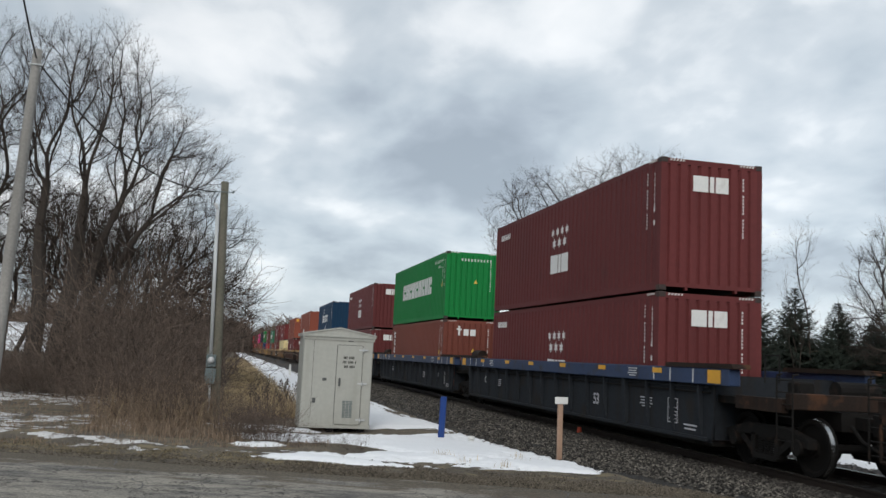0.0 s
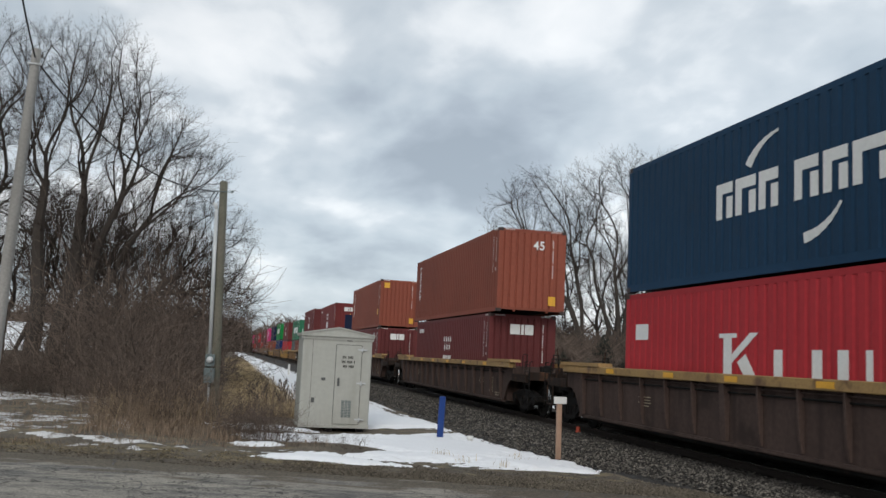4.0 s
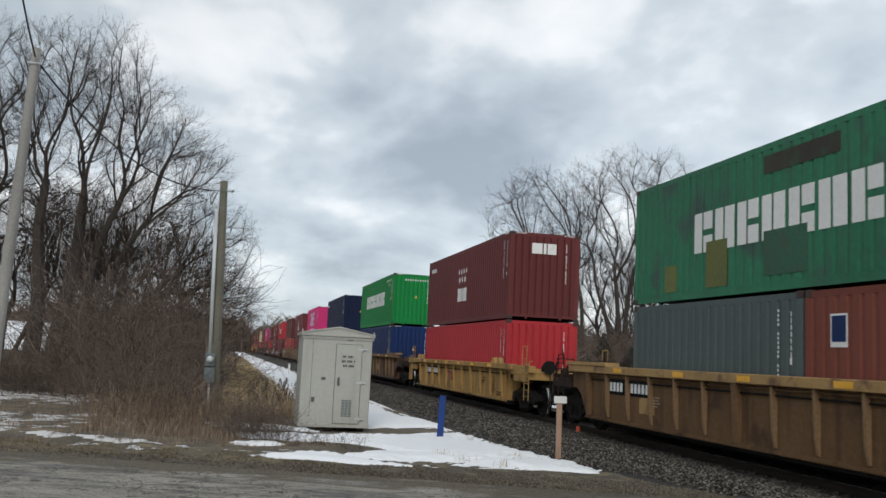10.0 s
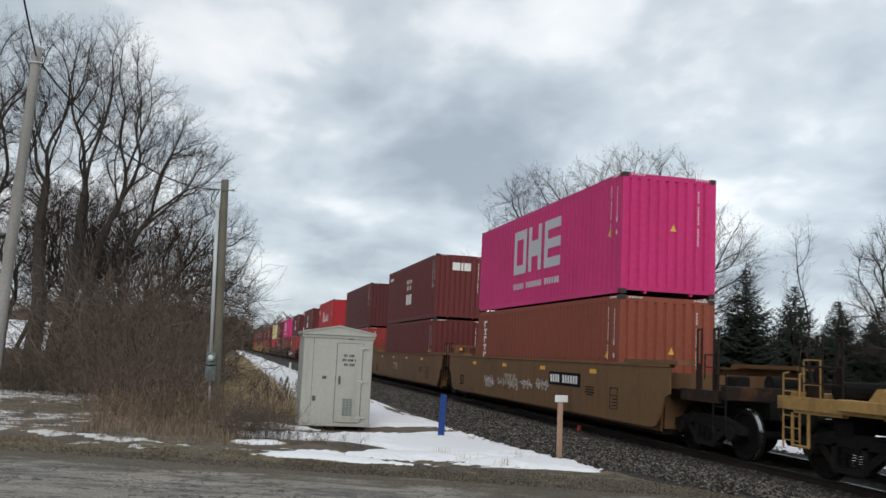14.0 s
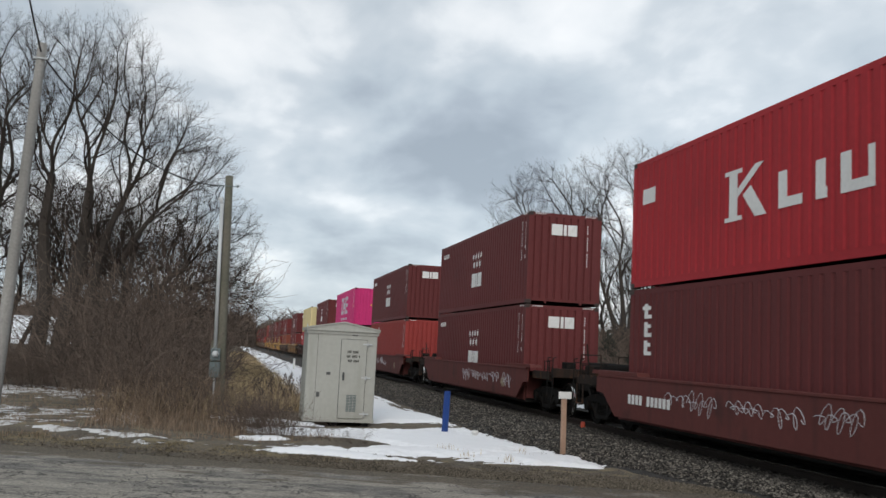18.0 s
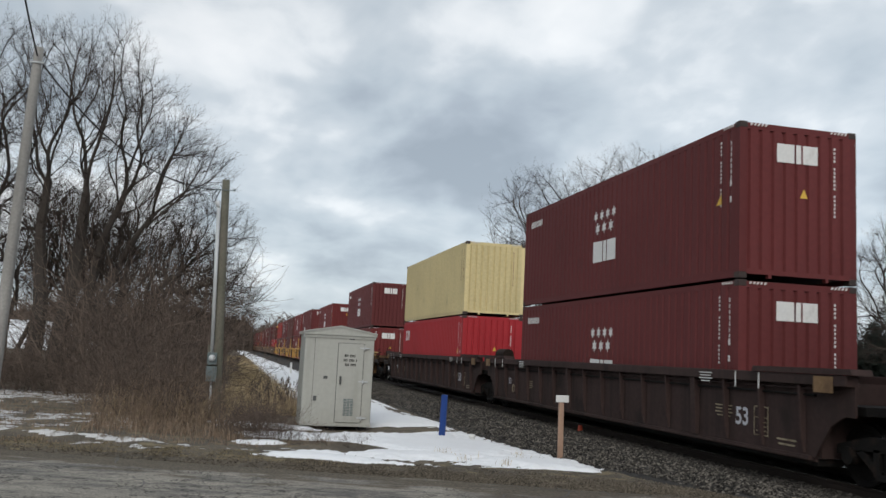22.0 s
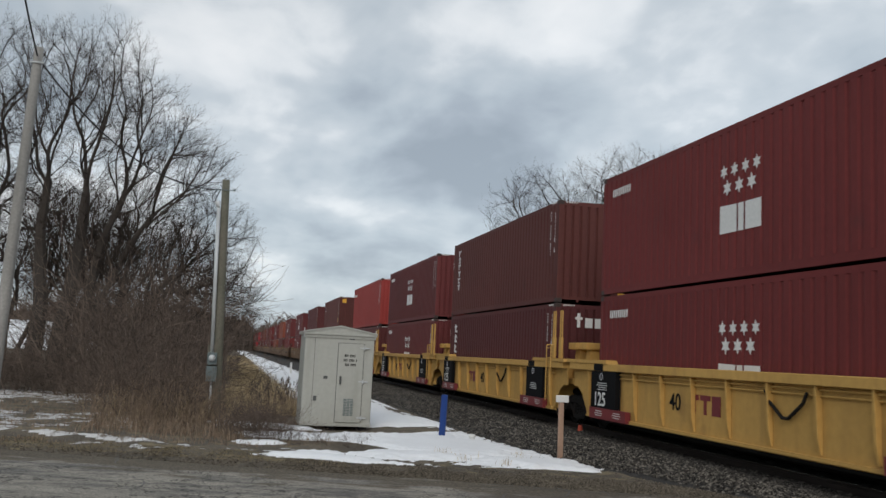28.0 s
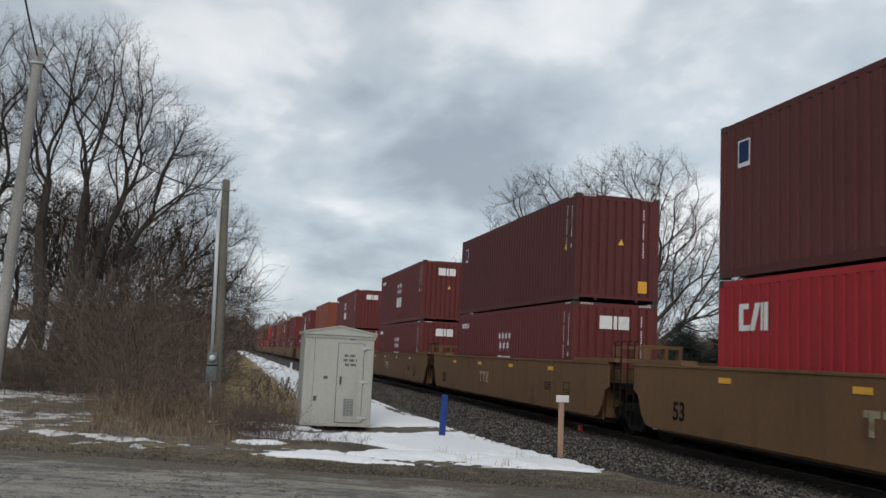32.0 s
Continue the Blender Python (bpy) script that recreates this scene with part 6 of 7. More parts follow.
def leaning_pole():
    base, top = Vector((-4.66, 20.0, -0.5)), Vector((-4.42, 20.0, 7.72))
    c = thing("utility_pole", (0, 0, 0), "tall bare silver-grey wooden pole, slightly leaning", "utility pole")
    s = Shape().rod([base.lerp(top, i / 8) for i in range(9)], [0.135 - 0.005 * i for i in range(9)], 16)
    part("shaft", s, M_PALE_POLE, c, smooth=True)
    part("bolt", Shape().tube(tuple(top + Vector((-0.14, -0.1, -0.35))), tuple(top + Vector((0.14, -0.1, -0.35))), 0.02, 0.02, 6), M_GALV, c)
    cable(top + Vector((0.1, -0.1, -0.35)), WIRE_END, 0.62, 0.018, "black service cable strung between two poles")
    cable(top + Vector((0, -0.1, -0.2)), (-3.0, 8.0, 9.6), 0.5, 0.018, "black service cable running up from a pole")


leaning_pole()

# ---- trees and brush ----


def ring_mesh(name, segs):
    """Many tapered limbs in one mesh, thick ones rounder than twigs."""
    vs, fs = [], []
    for p, q, r0, r1 in segs:
        n = 7 if r0 > 0.09 else 5 if r0 > 0.03 else 3
        d = (q - p).normalized()
        a = d.cross(Vector((0.31, 0.2, 0.93)) if abs(d.z) < 0.9 else Vector((1, 0.1, 0))).normalized()
        b = d.cross(a)
        k = len(vs)
        for c, r in ((p, r0), (q, r1)):
            for i in range(n):
                w = 6.28319 * i / n
                vs.append(c + (a * math.cos(w) + b * math.sin(w)) * r)
        fs += [(k + i, k + n + i, k + n + (i + 1) % n, k + (i + 1) % n) for i in range(n)]
    me = bpy.data.meshes.new(name)
    me.from_pydata(vs, [], fs)
    return me


def rand_dir(rng):
    return Vector((rng.gauss(0, 1), rng.gauss(0, 1), rng.gauss(0, 1)))


def limb(segs, rng, p, d, length, r, level, levels, spread, lift, step, thin, sway=0.2):
    n = max(2, round(length / step))
    r_end = r * 0.70
    for i in range(n):
        d = (d + rand_dir(rng) * sway + Vector((0, 0, lift))).normalized()
        q = p + d * (length / n)
        ra, rb = r + (r_end - r) * i / n, r + (r_end - r) * (i + 1) / n
        segs.append((p, q + d * 0.01, ra, rb))
        p = q
        if level < levels and (i > 0 or level > 1) and rng.random() < (0.5 if level < 4 else 0.62):
            side = d.cross(rand_dir(rng)).normalized()
            w = rng.uniform(0.5, 1.0)
            limb(segs, rng, p, (d * math.cos(w) + side * math.sin(w)).normalized(), length * rng.uniform(0.40, 0.65), max(thin, rb * 0.45), min(level + 2, levels), levels, spread, lift, step * 0.8, thin)
    if level < levels:
        k = 2 if rng.random() < 0.7 else 3
        side = d.cross(rand_dir(rng)).normalized()
        for j in range(k):
            turn = Matrix.Rotation(6.283 * j / k + rng.uniform(-0.4, 0.4), 3, d)
            w = rng.uniform(0.55, 1.3) * spread
            limb(segs, rng, p, (d * math.cos(w) + (turn @ side) * math.sin(w)).normalized(), length * rng.uniform(0.62, 0.86), max(thin, r_end * (0.86 if j == 0 else 0.72)), level + 1, levels, spread, lift, step * 0.86, thin)


def grown_tree(seed, at, trunks, blobs, label, step=0.34, twig=0.008, sprays=2, reach=0.34):
    """A bare tree: bowed trunks, limbs that reach for points spread through the crown by the shortest way from the root, and sprays of twigs."""
    rng = np.random.default_rng(seed)
    roll = random.Random(seed)
    most = 16000
    P, D, run = np.zeros((most, 3)), np.zeros((most, 3)), np.full(most, 1e9)
    par, stem, n = [-1] * most, [0.0] * most, 0

    def grow(last, p, d, goal, bend, sway, radius=None):
        nonlocal n
        start = np.linalg.norm(goal - p)
        for _ in range(int(start / step * 1.2) + 1):
            to = goal - p
            left = np.linalg.norm(to)
            if left < step * 0.6 or n >= most - 1:
                break
            pull = min(1.0, bend + 0.6 * max(0.0, 1 - left / start) ** 2)
            d = d * (1 - pull) + to / left * pull + rng.normal(0, sway, 3) + (0, 0, 0.015)
            d /= np.linalg.norm(d)
            q = p + d * min(step, left)
            P[n], D[n], par[n] = q, d, last
            run[n] = (run[last] if last >= 0 else 0.0) + step
            if radius:
                stem[n] = radius[0] + (radius[1] - radius[0]) * max(0.0, 1 - left / start)
            p, last, n = q, n, n + 1

    for x0, y0, x1, y1, rise, r in trunks:
        foot, top = np.array((x0, y0, -0.3)), np.array((x1, y1, rise))
        d = np.array((0.25 * (x1 - x0) / rise, 0.25 * (y1 - y0) / rise, 1.0))
        first = n
        grow(-1, foot, d / np.linalg.norm(d), top, 0.12, 0.045, (r, r * 0.40))
        run[first:first + int((n - first) * 0.42)] += 50.0
    goals = []
    for cx, cy, cz, rx, ry, rz, count in blobs:
        v = rng.normal(0, 1, (count, 3))
        v /= np.linalg.norm(v, axis=1)[:, None]
        v *= (0.25 + 0.75 * rng.random(count) ** 0.5)[:, None]
        goals.append(v * (rx, ry, rz) + (cx, cy, cz))
    goals = np.concatenate(goals)
    heart = np.array([[t[2], t[3], t[4]] for t in trunks])
    far = np.linalg.norm(goals[:, None] - heart[None], axis=2).min(1) * rng.uniform(0.75, 1.25, len(goals))
    for g in goals[far.argsort()]:
        to = g - P[:n]
        dist = np.linalg.norm(to, axis=1) + 1e-6
        ahead = (to * D[:n]).sum(1) / dist
        cost = dist * (1.0 + 1.5 * np.maximum(0.0, 0.45 - ahead)) + reach * run[:n]
        k = int(cost.argmin())
        aim_at = to[k] / dist[k]
        d = D[k] * 0.32 + aim_at * 0.68
        grow(k, P[k], d / np.linalg.norm(d), g, 0.15, 0.045)
    weight = [1.0] * n
    kids = [0] * n
    for i in range(n - 1, -1, -1):
        if par[i] >= 0:
            weight[par[i]] += weight[i]
            kids[par[i]] += 1
    # limbs straighten themselves between their forks
    heir = [-1] * n
    for i in range(n):
        p = par[i]
        if p >= 0 and (heir[p] < 0 or weight[i] > weight[heir[p]]):
            heir[p] = i
    mid = np.array([i for i in range(n) if par[i] >= 0 and heir[i] >= 0])
    back, ahead_of = np.array([par[i] for i in mid]), np.array([heir[i] for i in mid])
    for _ in range(4):
        P[mid] = 0.4 * P[mid] + 0.3 * (P[back] + P[ahead_of])
    V = [Vector(p) for p in P[:n]]
    rad = [max(twig * weight[i] ** 0.47, stem[i]) for i in range(n)]
    thick, fine = [], []

    def spray(p, e, length, r, deep):
        k = 3 if deep else 2
        for j in range(k):
            e = (e + rand_dir(roll) * 0.09 + Vector((0, 0, 0.04))).normalized()
            q = p + e * (length / k)
            fine.append((p, q, r * (1 - 0.22 * j), r * (1 - 0.22 * (j + 1))))
            p = q
            if deep:
                for _ in range(2):
                    side = e.cross(rand_dir(roll)).normalized()
                    w = roll.uniform(0.5, 1.05)
                    spray(p, e * math.cos(w) + side * math.sin(w), length * roll.uniform(0.3, 0.55), r * 0.62, False)

    for i in range(n):
        p = par[i]
        if p < 0:
            continue
        d = (V[i] - V[p]).normalized()
        ra = min(rad[p], rad[i] * 1.35) if not stem[p] or stem[i] else rad[i] * 1.15
        (thick if rad[i] > 0.05 else fine).append((V[p], V[i] + d * 0.012, ra, rad[i]))
        if rad[i] < twig * 5.5:
            for _ in range(sprays + (1 if not kids[i] else 0)):
                side = d.cross(rand_dir(roll)).normalized()
                w = roll.uniform(0.4, 1.1) if kids[i] else roll.uniform(0.0, 0.6)
                spray(V[p].lerp(V[i], roll.random()), d * math.cos(w) + side * math.sin(w), step * roll.uniform(1.2, 2.9), twig * 0.75, True)
    c = thing("bare_tree", at, label, "tree", "bare trees")
    part("trunk", ring_mesh("trunk", thick), M_BARK, c)
    part("crown", ring_mesh("crown", fine), M_TWIG, c, label="fan of fine leafless twigs")


# trunks: foot x and y, top x and y, top height, radius at the foot; crown blobs: centre, radii, limbs
grown_tree(3, (-7.0, 40, -0.3), [(-0.95, 0.2, -1.0, 0.3, 8.6, 0.38), (0.0, -0.2, 0.6, 0.0, 8.2, 0.42), (0.35, 0.3, 1.9, 0.4, 7.6, 0.30), (0.5, 0.0, 2.6, 0.2, 6.2, 0.20)],
           [(-0.7, 0, 12.2, 2.7, 2.4, 3.2, 250), (1.2, 0, 12.4, 2.1, 2.2, 3.2, 220), (2.8, 0, 10.8, 2.4, 2.2, 2.7, 200), (4.5, 0, 9.5, 2.0, 1.8, 2.0, 180), (-2.6, 0, 9.2, 1.5, 1.6, 3.0, 90), (1.5, 0, 7.2, 3.6, 2.2, 2.4, 210)],
           "large bare multi-trunked tree above the brush", 0.30, 0.0074, 2)
grown_tree(8, (-10.6, 41.5, -0.3), [(0.0, 0.0, 0.3, 0.0, 8.0, 0.26), (-0.5, 0.3, -1.2, 0.0, 7.0, 0.22)],
           [(0.3, 0, 12.0, 2.3, 2.2, 3.7, 250), (-1.0, 0, 8.8, 2.2, 2.0, 3.6, 170), (1.4, 0, 7.0, 2.2, 2.0, 2.8, 170)], "tall bare tree in the roadside thicket", 0.32, 0.0076, 2)
grown_tree(21, (-5.3, 42, -0.3), [(0.0, 0.0, -0.9, 0.2, 5.0, 0.18), (0.1, 0.0, 0.9, -0.1, 6.0, 0.19), (0.3, 0.2, 2.4, 0.0, 4.8, 0.15)],
           [(1.6, 0, 6.8, 2.7, 2.2, 2.5, 230), (4.0, 0, 6.2, 2.3, 2.0, 2.6, 220), (4.9, 0, 4.0, 1.9, 1.7, 1.7, 120), (-0.6, 0, 6.0, 2.0, 1.8, 2.4, 140)],
           "spreading bare tree at the edge of the thicket", 0.28, 0.0068, 2)
for seed, x, y, wide, high, limbs in ((22, -3.2, 56, 3.2, 6.0, 230), (25, -8.0, 46, 3.2, 5.8, 260), (26, -4.8, 50, 3.8, 5.8, 300), (27, -10.6, 47, 3.0, 6.2, 280), (29, -9.0, 51, 3.4, 7.4, 280), (28, -6.4, 53, 3.6, 6.2, 240)):
    grown_tree(seed, (x, y, -0.3), [(0.0, 0.0, 0.4, 0.0, 3.8, 0.15), (0.2, 0.2, 1.5, 0.0, 3.6, 0.13)],
               [(0.7, 0, high, wide, 2.5, high * 0.5, limbs)], "tangled bare tree in the roadside thicket", 0.34, 0.0085, 2)
grown_tree(34, (28.6, 62, -0.3), [(-0.4, 0.0, -2.6, 0.0, 8.6, 0.22), (-0.2, 0.1, -0.9, 0.2, 9.4, 0.26), (0.0, -0.1, 0.8, 0.0, 9.4, 0.28), (0.2, 0.1, 2.6, 0.1, 8.6, 0.24), (0.35, 0.0, 4.4, 0.0, 7.2, 0.20), (0.45, 0.2, 5.4, 0.3, 5.4, 0.15)],
           [(0.6, 0, 13.8, 6.2, 4.0, 4.4, 400), (6.8, 0, 10.0, 4.6, 3.2, 4.6, 330), (2.5, 0, 9.0, 5.0, 3.0, 3.4, 160), (7.2, 0, 6.2, 3.0, 2.4, 2.4, 110)], "wide bare tree behind the railway", 0.42, 0.0098, 2)
grown_tree(41, (26.6, 64, -0.3), [(0.0, 0.0, -1.6, 0.0, 6.6, 0.28), (-0.3, 0.2, -0.6, 0.0, 7.2, 0.24)],
           [(-3.5, 0, 12.0, 5.0, 3.8, 4.6, 356), (-5.6, 0, 8.4, 3.0, 3.0, 3.0, 93)], "leaning bare tree behind the railway", 0.42, 0.0098, 2)
for seed, x, y in ((71, 32.0, 72), (72, 26.5, 74), (73, 36.5, 76)):
    grown_tree(seed, (x, y, -0.3), [(0.0, 0.0, 0.6, 0.0, 6.0, 0.22), (0.2, 0.1, -1.4, 0.0, 5.6, 0.18), (-0.2, 0.0, 2.2, 0.0, 4.6, 0.14)],
               [(0.2, 0, 8.6, 4.6, 3.0, 4.6, 300), (0.4, 0, 4.8, 4.0, 2.6, 2.2, 120)], "bare tree in the wood behind the railway", 0.46, 0.012, 2)
grown_tree(55, (35.4, 50, -0.3), [(0.0, 0.0, -0.1, 0.0, 7.4, 0.05), (0.1, 0.0, 0.6, 0.1, 6.0, 0.035), (0.0, 0.1, -1.2, 0.0, 6.2, 0.03)],
           [(-0.2, 0, 9.2, 0.9, 0.8, 2.4, 40), (-1.0, 0, 7.0, 0.7, 0.7, 1.4, 16)], "thin bare sapling behind the railway", 0.40, 0.007, 1)
grown_tree(56, (33.2, 47.5, -0.3), [(0.0, 0.0, 0.1, 0.0, 3.6, 0.03), (0.0, 0.1, -0.5, 0.0, 3.2, 0.025)],
           [(-0.2, 0, 4.4, 0.8, 0.8, 1.3, 25)], "thin bare sapling behind the railway", 0.36, 0.006, 1)
grown_tree(62, (41.0, 48, -0.3), [(0.0, 0.0, 0.3, 0.0, 5.2, 0.17), (0.2, 0.1, -1.0, 0.0, 4.8, 0.14)],
           [(0, 0, 8.2, 3.2, 3.0, 3.6, 264), (-1.4, 0, 5.0, 2.8, 2.4, 2.4, 140)], "bare tree beside the spruces", 0.34, 0.010, 2)
grown_tree(77, (30.0, 112, -0.3), [(0.0, 0.0, 0.3, 0.0, 5.2, 0.2)],
           [(0, 0, 9.4, 4.6, 4.0, 5.2, 170)], "distant bare tree behind the railway", 0.7, 0.018, 2)


def spruce(seed, at, height, width):
    rng = random.Random(seed)
    c = thing("spruce_tree", at, "dark green spruce tree behind the railway", "tree", "spruces")
    part("trunk", Shape().tube((0, 0, -0.3), (0, 0, height * 0.97), height * 0.018, 0.015, 8), M_BARK, c)
    vs, fs = [], []

    def needles(p, q, wide):
        """A flat spray of needles along a branchlet, folded over its rib."""
        d = q - p
        t = d.cross(Vector((0, 0, 1)))
        if t.length < 1e-4:
            return
        t = t.normalized() * wide
        m = p.lerp(q, 0.55) + Vector((0, 0, 0.02))
        drop = Vector((0, 0, -wide * rng.uniform(0.2, 1.0)))
        k = len(vs)
        vs.extend([p, m + t + drop, q, m - t + drop, m])
        fs.extend([(k, k + 1, k + 4), (k + 1, k + 2, k + 4), (k, k + 4, k + 3), (k + 4, k + 2, k + 3)])

    z, turn = height * 0.05, 0.0
    while z < height * 0.985:
        u = z / height
        count = rng.randint(6, 8) if u < 0.8 else rng.randint(4, 5)
        turn += rng.uniform(0.3, 0.9)
        for b in range(count):
            w = turn + 6.283 * b / count + rng.uniform(-0.3, 0.3)
            L = (width * (1 - u) ** 0.82 + 0.06) * rng.choice((0.62, 0.8, 0.92, 1.0, 1.08, 1.22))
            o, t = Vector((math.cos(w), math.sin(w), 0)), Vector((-math.sin(w), math.cos(w), 0))
            tilt = 0.55 * u - 0.22 + rng.uniform(-0.1, 0.1)
            axis = lambda f: o * L * f + Vector((0, 0, z + tilt * L * f - 0.16 * L * f * (1 - f) * 2 + 0.10 * L * f * f))
            steps = max(4, int(L / 0.15))
            for i in range(steps):
                f = (i + 0.6) / steps
                p, q = axis(f), axis(min(1.12, f + 1.6 / steps))
                needles(p, q, 0.035)
                for sgn in (-1, 1):
                    ln = (0.12 + 0.42 * L * (1 - f) ** 0.8 * min(1.0, f * 3)) * rng.uniform(0.5, 1.15)
                    e = (t * sgn + o * rng.uniform(0.5, 1.0)).normalized()
                    tip = p + e * ln + Vector((0, 0, -ln * rng.uniform(0.0, 0.45)))
                    needles(p, tip, 0.05 + 0.07 * ln)
                    if ln > 0.3:
                        half = p.lerp(tip, 0.5)
                        needles(half, half + (e + o * 0.9).normalized() * ln * 0.45 + Vector((0, 0, -0.06)), 0.06)
        z += height * rng.uniform(0.016, 0.026)
    k = len(vs)
    vs += [Vector((0.02, 0, height * 0.95)), Vector((-0.02, 0.02, height * 0.95)), Vector((0, 0, height * 1.03))]
    fs.append((k, k + 1, k + 2))
    me = bpy.data.meshes.new("crown")
    me.from_pydata(vs, [], fs)
    part("crown", me, M_NEEDLE, c, label="layered dark needle branches")
    return c


SPRUCES = [spruce(100 + i, (x, y, -0.3), hgt, wid) for i, (x, y, hgt, wid) in enumerate([(31.2, 50, 8.3, 3.5), (35.4, 51, 7.5, 3.2), (38.6, 51, 6.8, 2.6), (33.2, 54, 5.6, 2.9)])]
for i, (x, y, k) in enumerate([(28.4, 52, 0.62), (41.2, 54, 0.85), (43.4, 53, 1.0), (27.0, 57, 0.56), (36.6, 49.5, 0.62), (34.6, 57, 0.62), (40.0, 58, 0.95), (46.0, 57, 1.05), (30.8, 58, 0.66), (37.4, 60, 0.9), (29.4, 55, 0.72), (32.9, 49, 0.5), (40.4, 49.5, 0.6), (26.2, 60, 0.55), (42.4, 50, 0.55), (24.6, 59, 0.42), (27.4, 56, 0.40), (22.4, 58, 0.36), (30.2, 53, 0.44), (25.4, 66, 0.62)]):
    base = SPRUCES[i % 4]
    copy_thing(base, Matrix.LocRotScale((x, y, -0.3), Euler((0, 0, i * 1.7)), (k, k, k)))


def shrub_mesh(seed, height, stems, spread, fine):
    """Arching, crossing stems that fork into a tangle of twigs."""
    rng = random.Random(seed)
    segs = []
    for _ in range(stems):
        a, r = rng.uniform(0, 6.283), rng.random() ** 0.6 * spread
        w = a + rng.uniform(-1.2, 1.2)
        lean = rng.uniform(0.05, 0.75)
        d = Vector((math.cos(w) * lean, math.sin(w) * lean, 1)).normalized()
        limb(segs, rng, Vector((math.cos(a) * r, math.sin(a) * r, -0.1)), d, height * rng.uniform(0.28, 0.62), (0.009 if fine else 0.015) * rng.uniform(0.6, 1.4), 3 if fine else 4, 5 if fine else 6, 0.75, 0.02, 0.32 if fine else 0.42, 0.0035 if fine else 0.0055)
    cut = 0.007 if fine else 0.011
    return ring_mesh("stem", [g for g in segs if g[2] > cut]), ring_mesh("crown", [g for g in segs if g[2] <= cut])


def brush():
    rng = random.Random(9)
    tall = [shrub_mesh(200 + i, 3.6, 15, 1.6, False) for i in range(3)]
    low = [shrub_mesh(210 + i, 2.2, 34, 1.1, True) for i in range(3)]
    red = [shrub_mesh(220 + i, 1.7, 22, 0.9, True) for i in range(3)]

    def put(me, x, y, k, material, label):
        c = thing("shrub", (x, y, GROUND), label, "shrub", "roadside thicket")
        c.rotation_euler, c.scale = (0, 0, rng.uniform(0, 6.283)), (k, k, k * rng.uniform(0.85, 1.15))
        part("stem", me[0], material, c)["kind"] = "stuff"
        part("crown", me[1], material, c)

    for i in range(44):
        y = 27.5 + i * 0.72 + rng.uniform(-1, 1)
        put(rng.choice(tall), -1.7 - rng.random() * (0.160 * y - 1.7), y, rng.uniform(0.75, 1.15), M_BRUSH, "dense bare grey-brown thicket shrub")
    for i in range(20):
        y = 37 + i * 0.9
        put(rng.choice(tall), -2.6 - rng.random() * (0.125 * y - 2.4), y, rng.uniform(1.25, 1.6), M_BRUSH, "tall dense bare thicket shrub")
    for i in range(15):
        put(rng.choice(tall), -1.2 - rng.uniform(0, 5), 60 + i * 12 + rng.uniform(-3, 3), rng.uniform(0.9, 1.3), M_BRUSH, "dense bare grey-brown thicket shrub")
    for i in range(38):
        x = -0.9 - rng.random() * 10.5
        put(rng.choice(low), x, (24.5 if x > -3.0 else 28.6) + rng.uniform(0, 3.5), rng.uniform(0.8, 1.2) * (0.55 if x < -4.8 else 1.0), M_BRUSH, "low tangled bare bush")
    for i in range(10):
        put(rng.choice(low), -5.5 - rng.random() * 4, 34 + rng.uniform(0, 5), rng.uniform(0.6, 0.8), M_BRUSH, "low tangled bare bush")
    for i in range(30):
        put(rng.choice(tall), 20 + rng.uniform(0, 14 if i % 2 else 28), 55 + rng.uniform(0, 14), rng.uniform(0.6, 1.05), M_BRUSH, "bare undergrowth behind the railway")
    for i in range(9):
        put(rng.choice(low), -0.7 - rng.random() * 2.2, 20.8 + rng.uniform(0, 3.2), rng.uniform(0.45, 0.8), M_BRUSH, "dark twiggy bush among dry weeds")
    for i in range(16):
        put(rng.choice(red), -0.2 - rng.random() * 2.6, 18.6 + rng.uniform(0, 5), rng.uniform(0.3, 0.7), M_RED_BRUSH, "reddish dry weeds by the roadside")
    for i in range(5):
        put(rng.choice(red), 1.3 + i * 0.28, 17.05 - 0.08 * i, rng.uniform(0.16, 0.24), M_BRUSH, "small dry weed clump beside the snow")
    for i in range(18):
        put(rng.choice(red), 0.1 + rng.random() * 1.2, 17.4 + rng.uniform(0, 3.4), rng.uniform(0.25, 0.5), M_BRUSH, "small dry weed clump beside the snow")


brush()


def seed_weeds():
    """Dry stalks with dark seed heads beside the snow strip."""
    rng = random.Random(88)
    for x, y in ((1.25, 25.2), (1.7, 26.1), (0.8, 24.6), (1.9, 27.6), (1.3, 28.4)):
        c = thing("weed_clump", (x, y, ground_height(x, y)), "dry weeds with dark seed heads beside the snow", "weeds", "seed-head weeds")
        stalks, heads = Shape(), Shape()
        for _ in range(16):
            a, lean, h = rng.uniform(0, 6.283), rng.uniform(0.02, 0.35), rng.uniform(0.55, 1.05)
            foot = Vector((rng.gauss(0, 0.16), rng.gauss(0, 0.16), -0.05))
            top = foot + Vector((math.cos(a) * lean * h, math.sin(a) * lean * h, h))
            stalks.tube(foot, top, 0.006, 0.004, 4, False)
            for k in range(5):
                q = foot.lerp(top, 0.72 + 0.07 * k) + Vector((rng.gauss(0, 0.03), rng.gauss(0, 0.03), 0))
                heads.tube(q - Vector((0, 0, 0.02)), q + Vector((0, 0, 0.02)), 0.016, 0.010, 5)
        part("stalk", stalks, M_RED_BRUSH, c)["kind"] = "stuff"
        part("seed_head", heads, M_BARK, c, label="dark dry seed heads")["kind"] = "stuff"


seed_weeds()


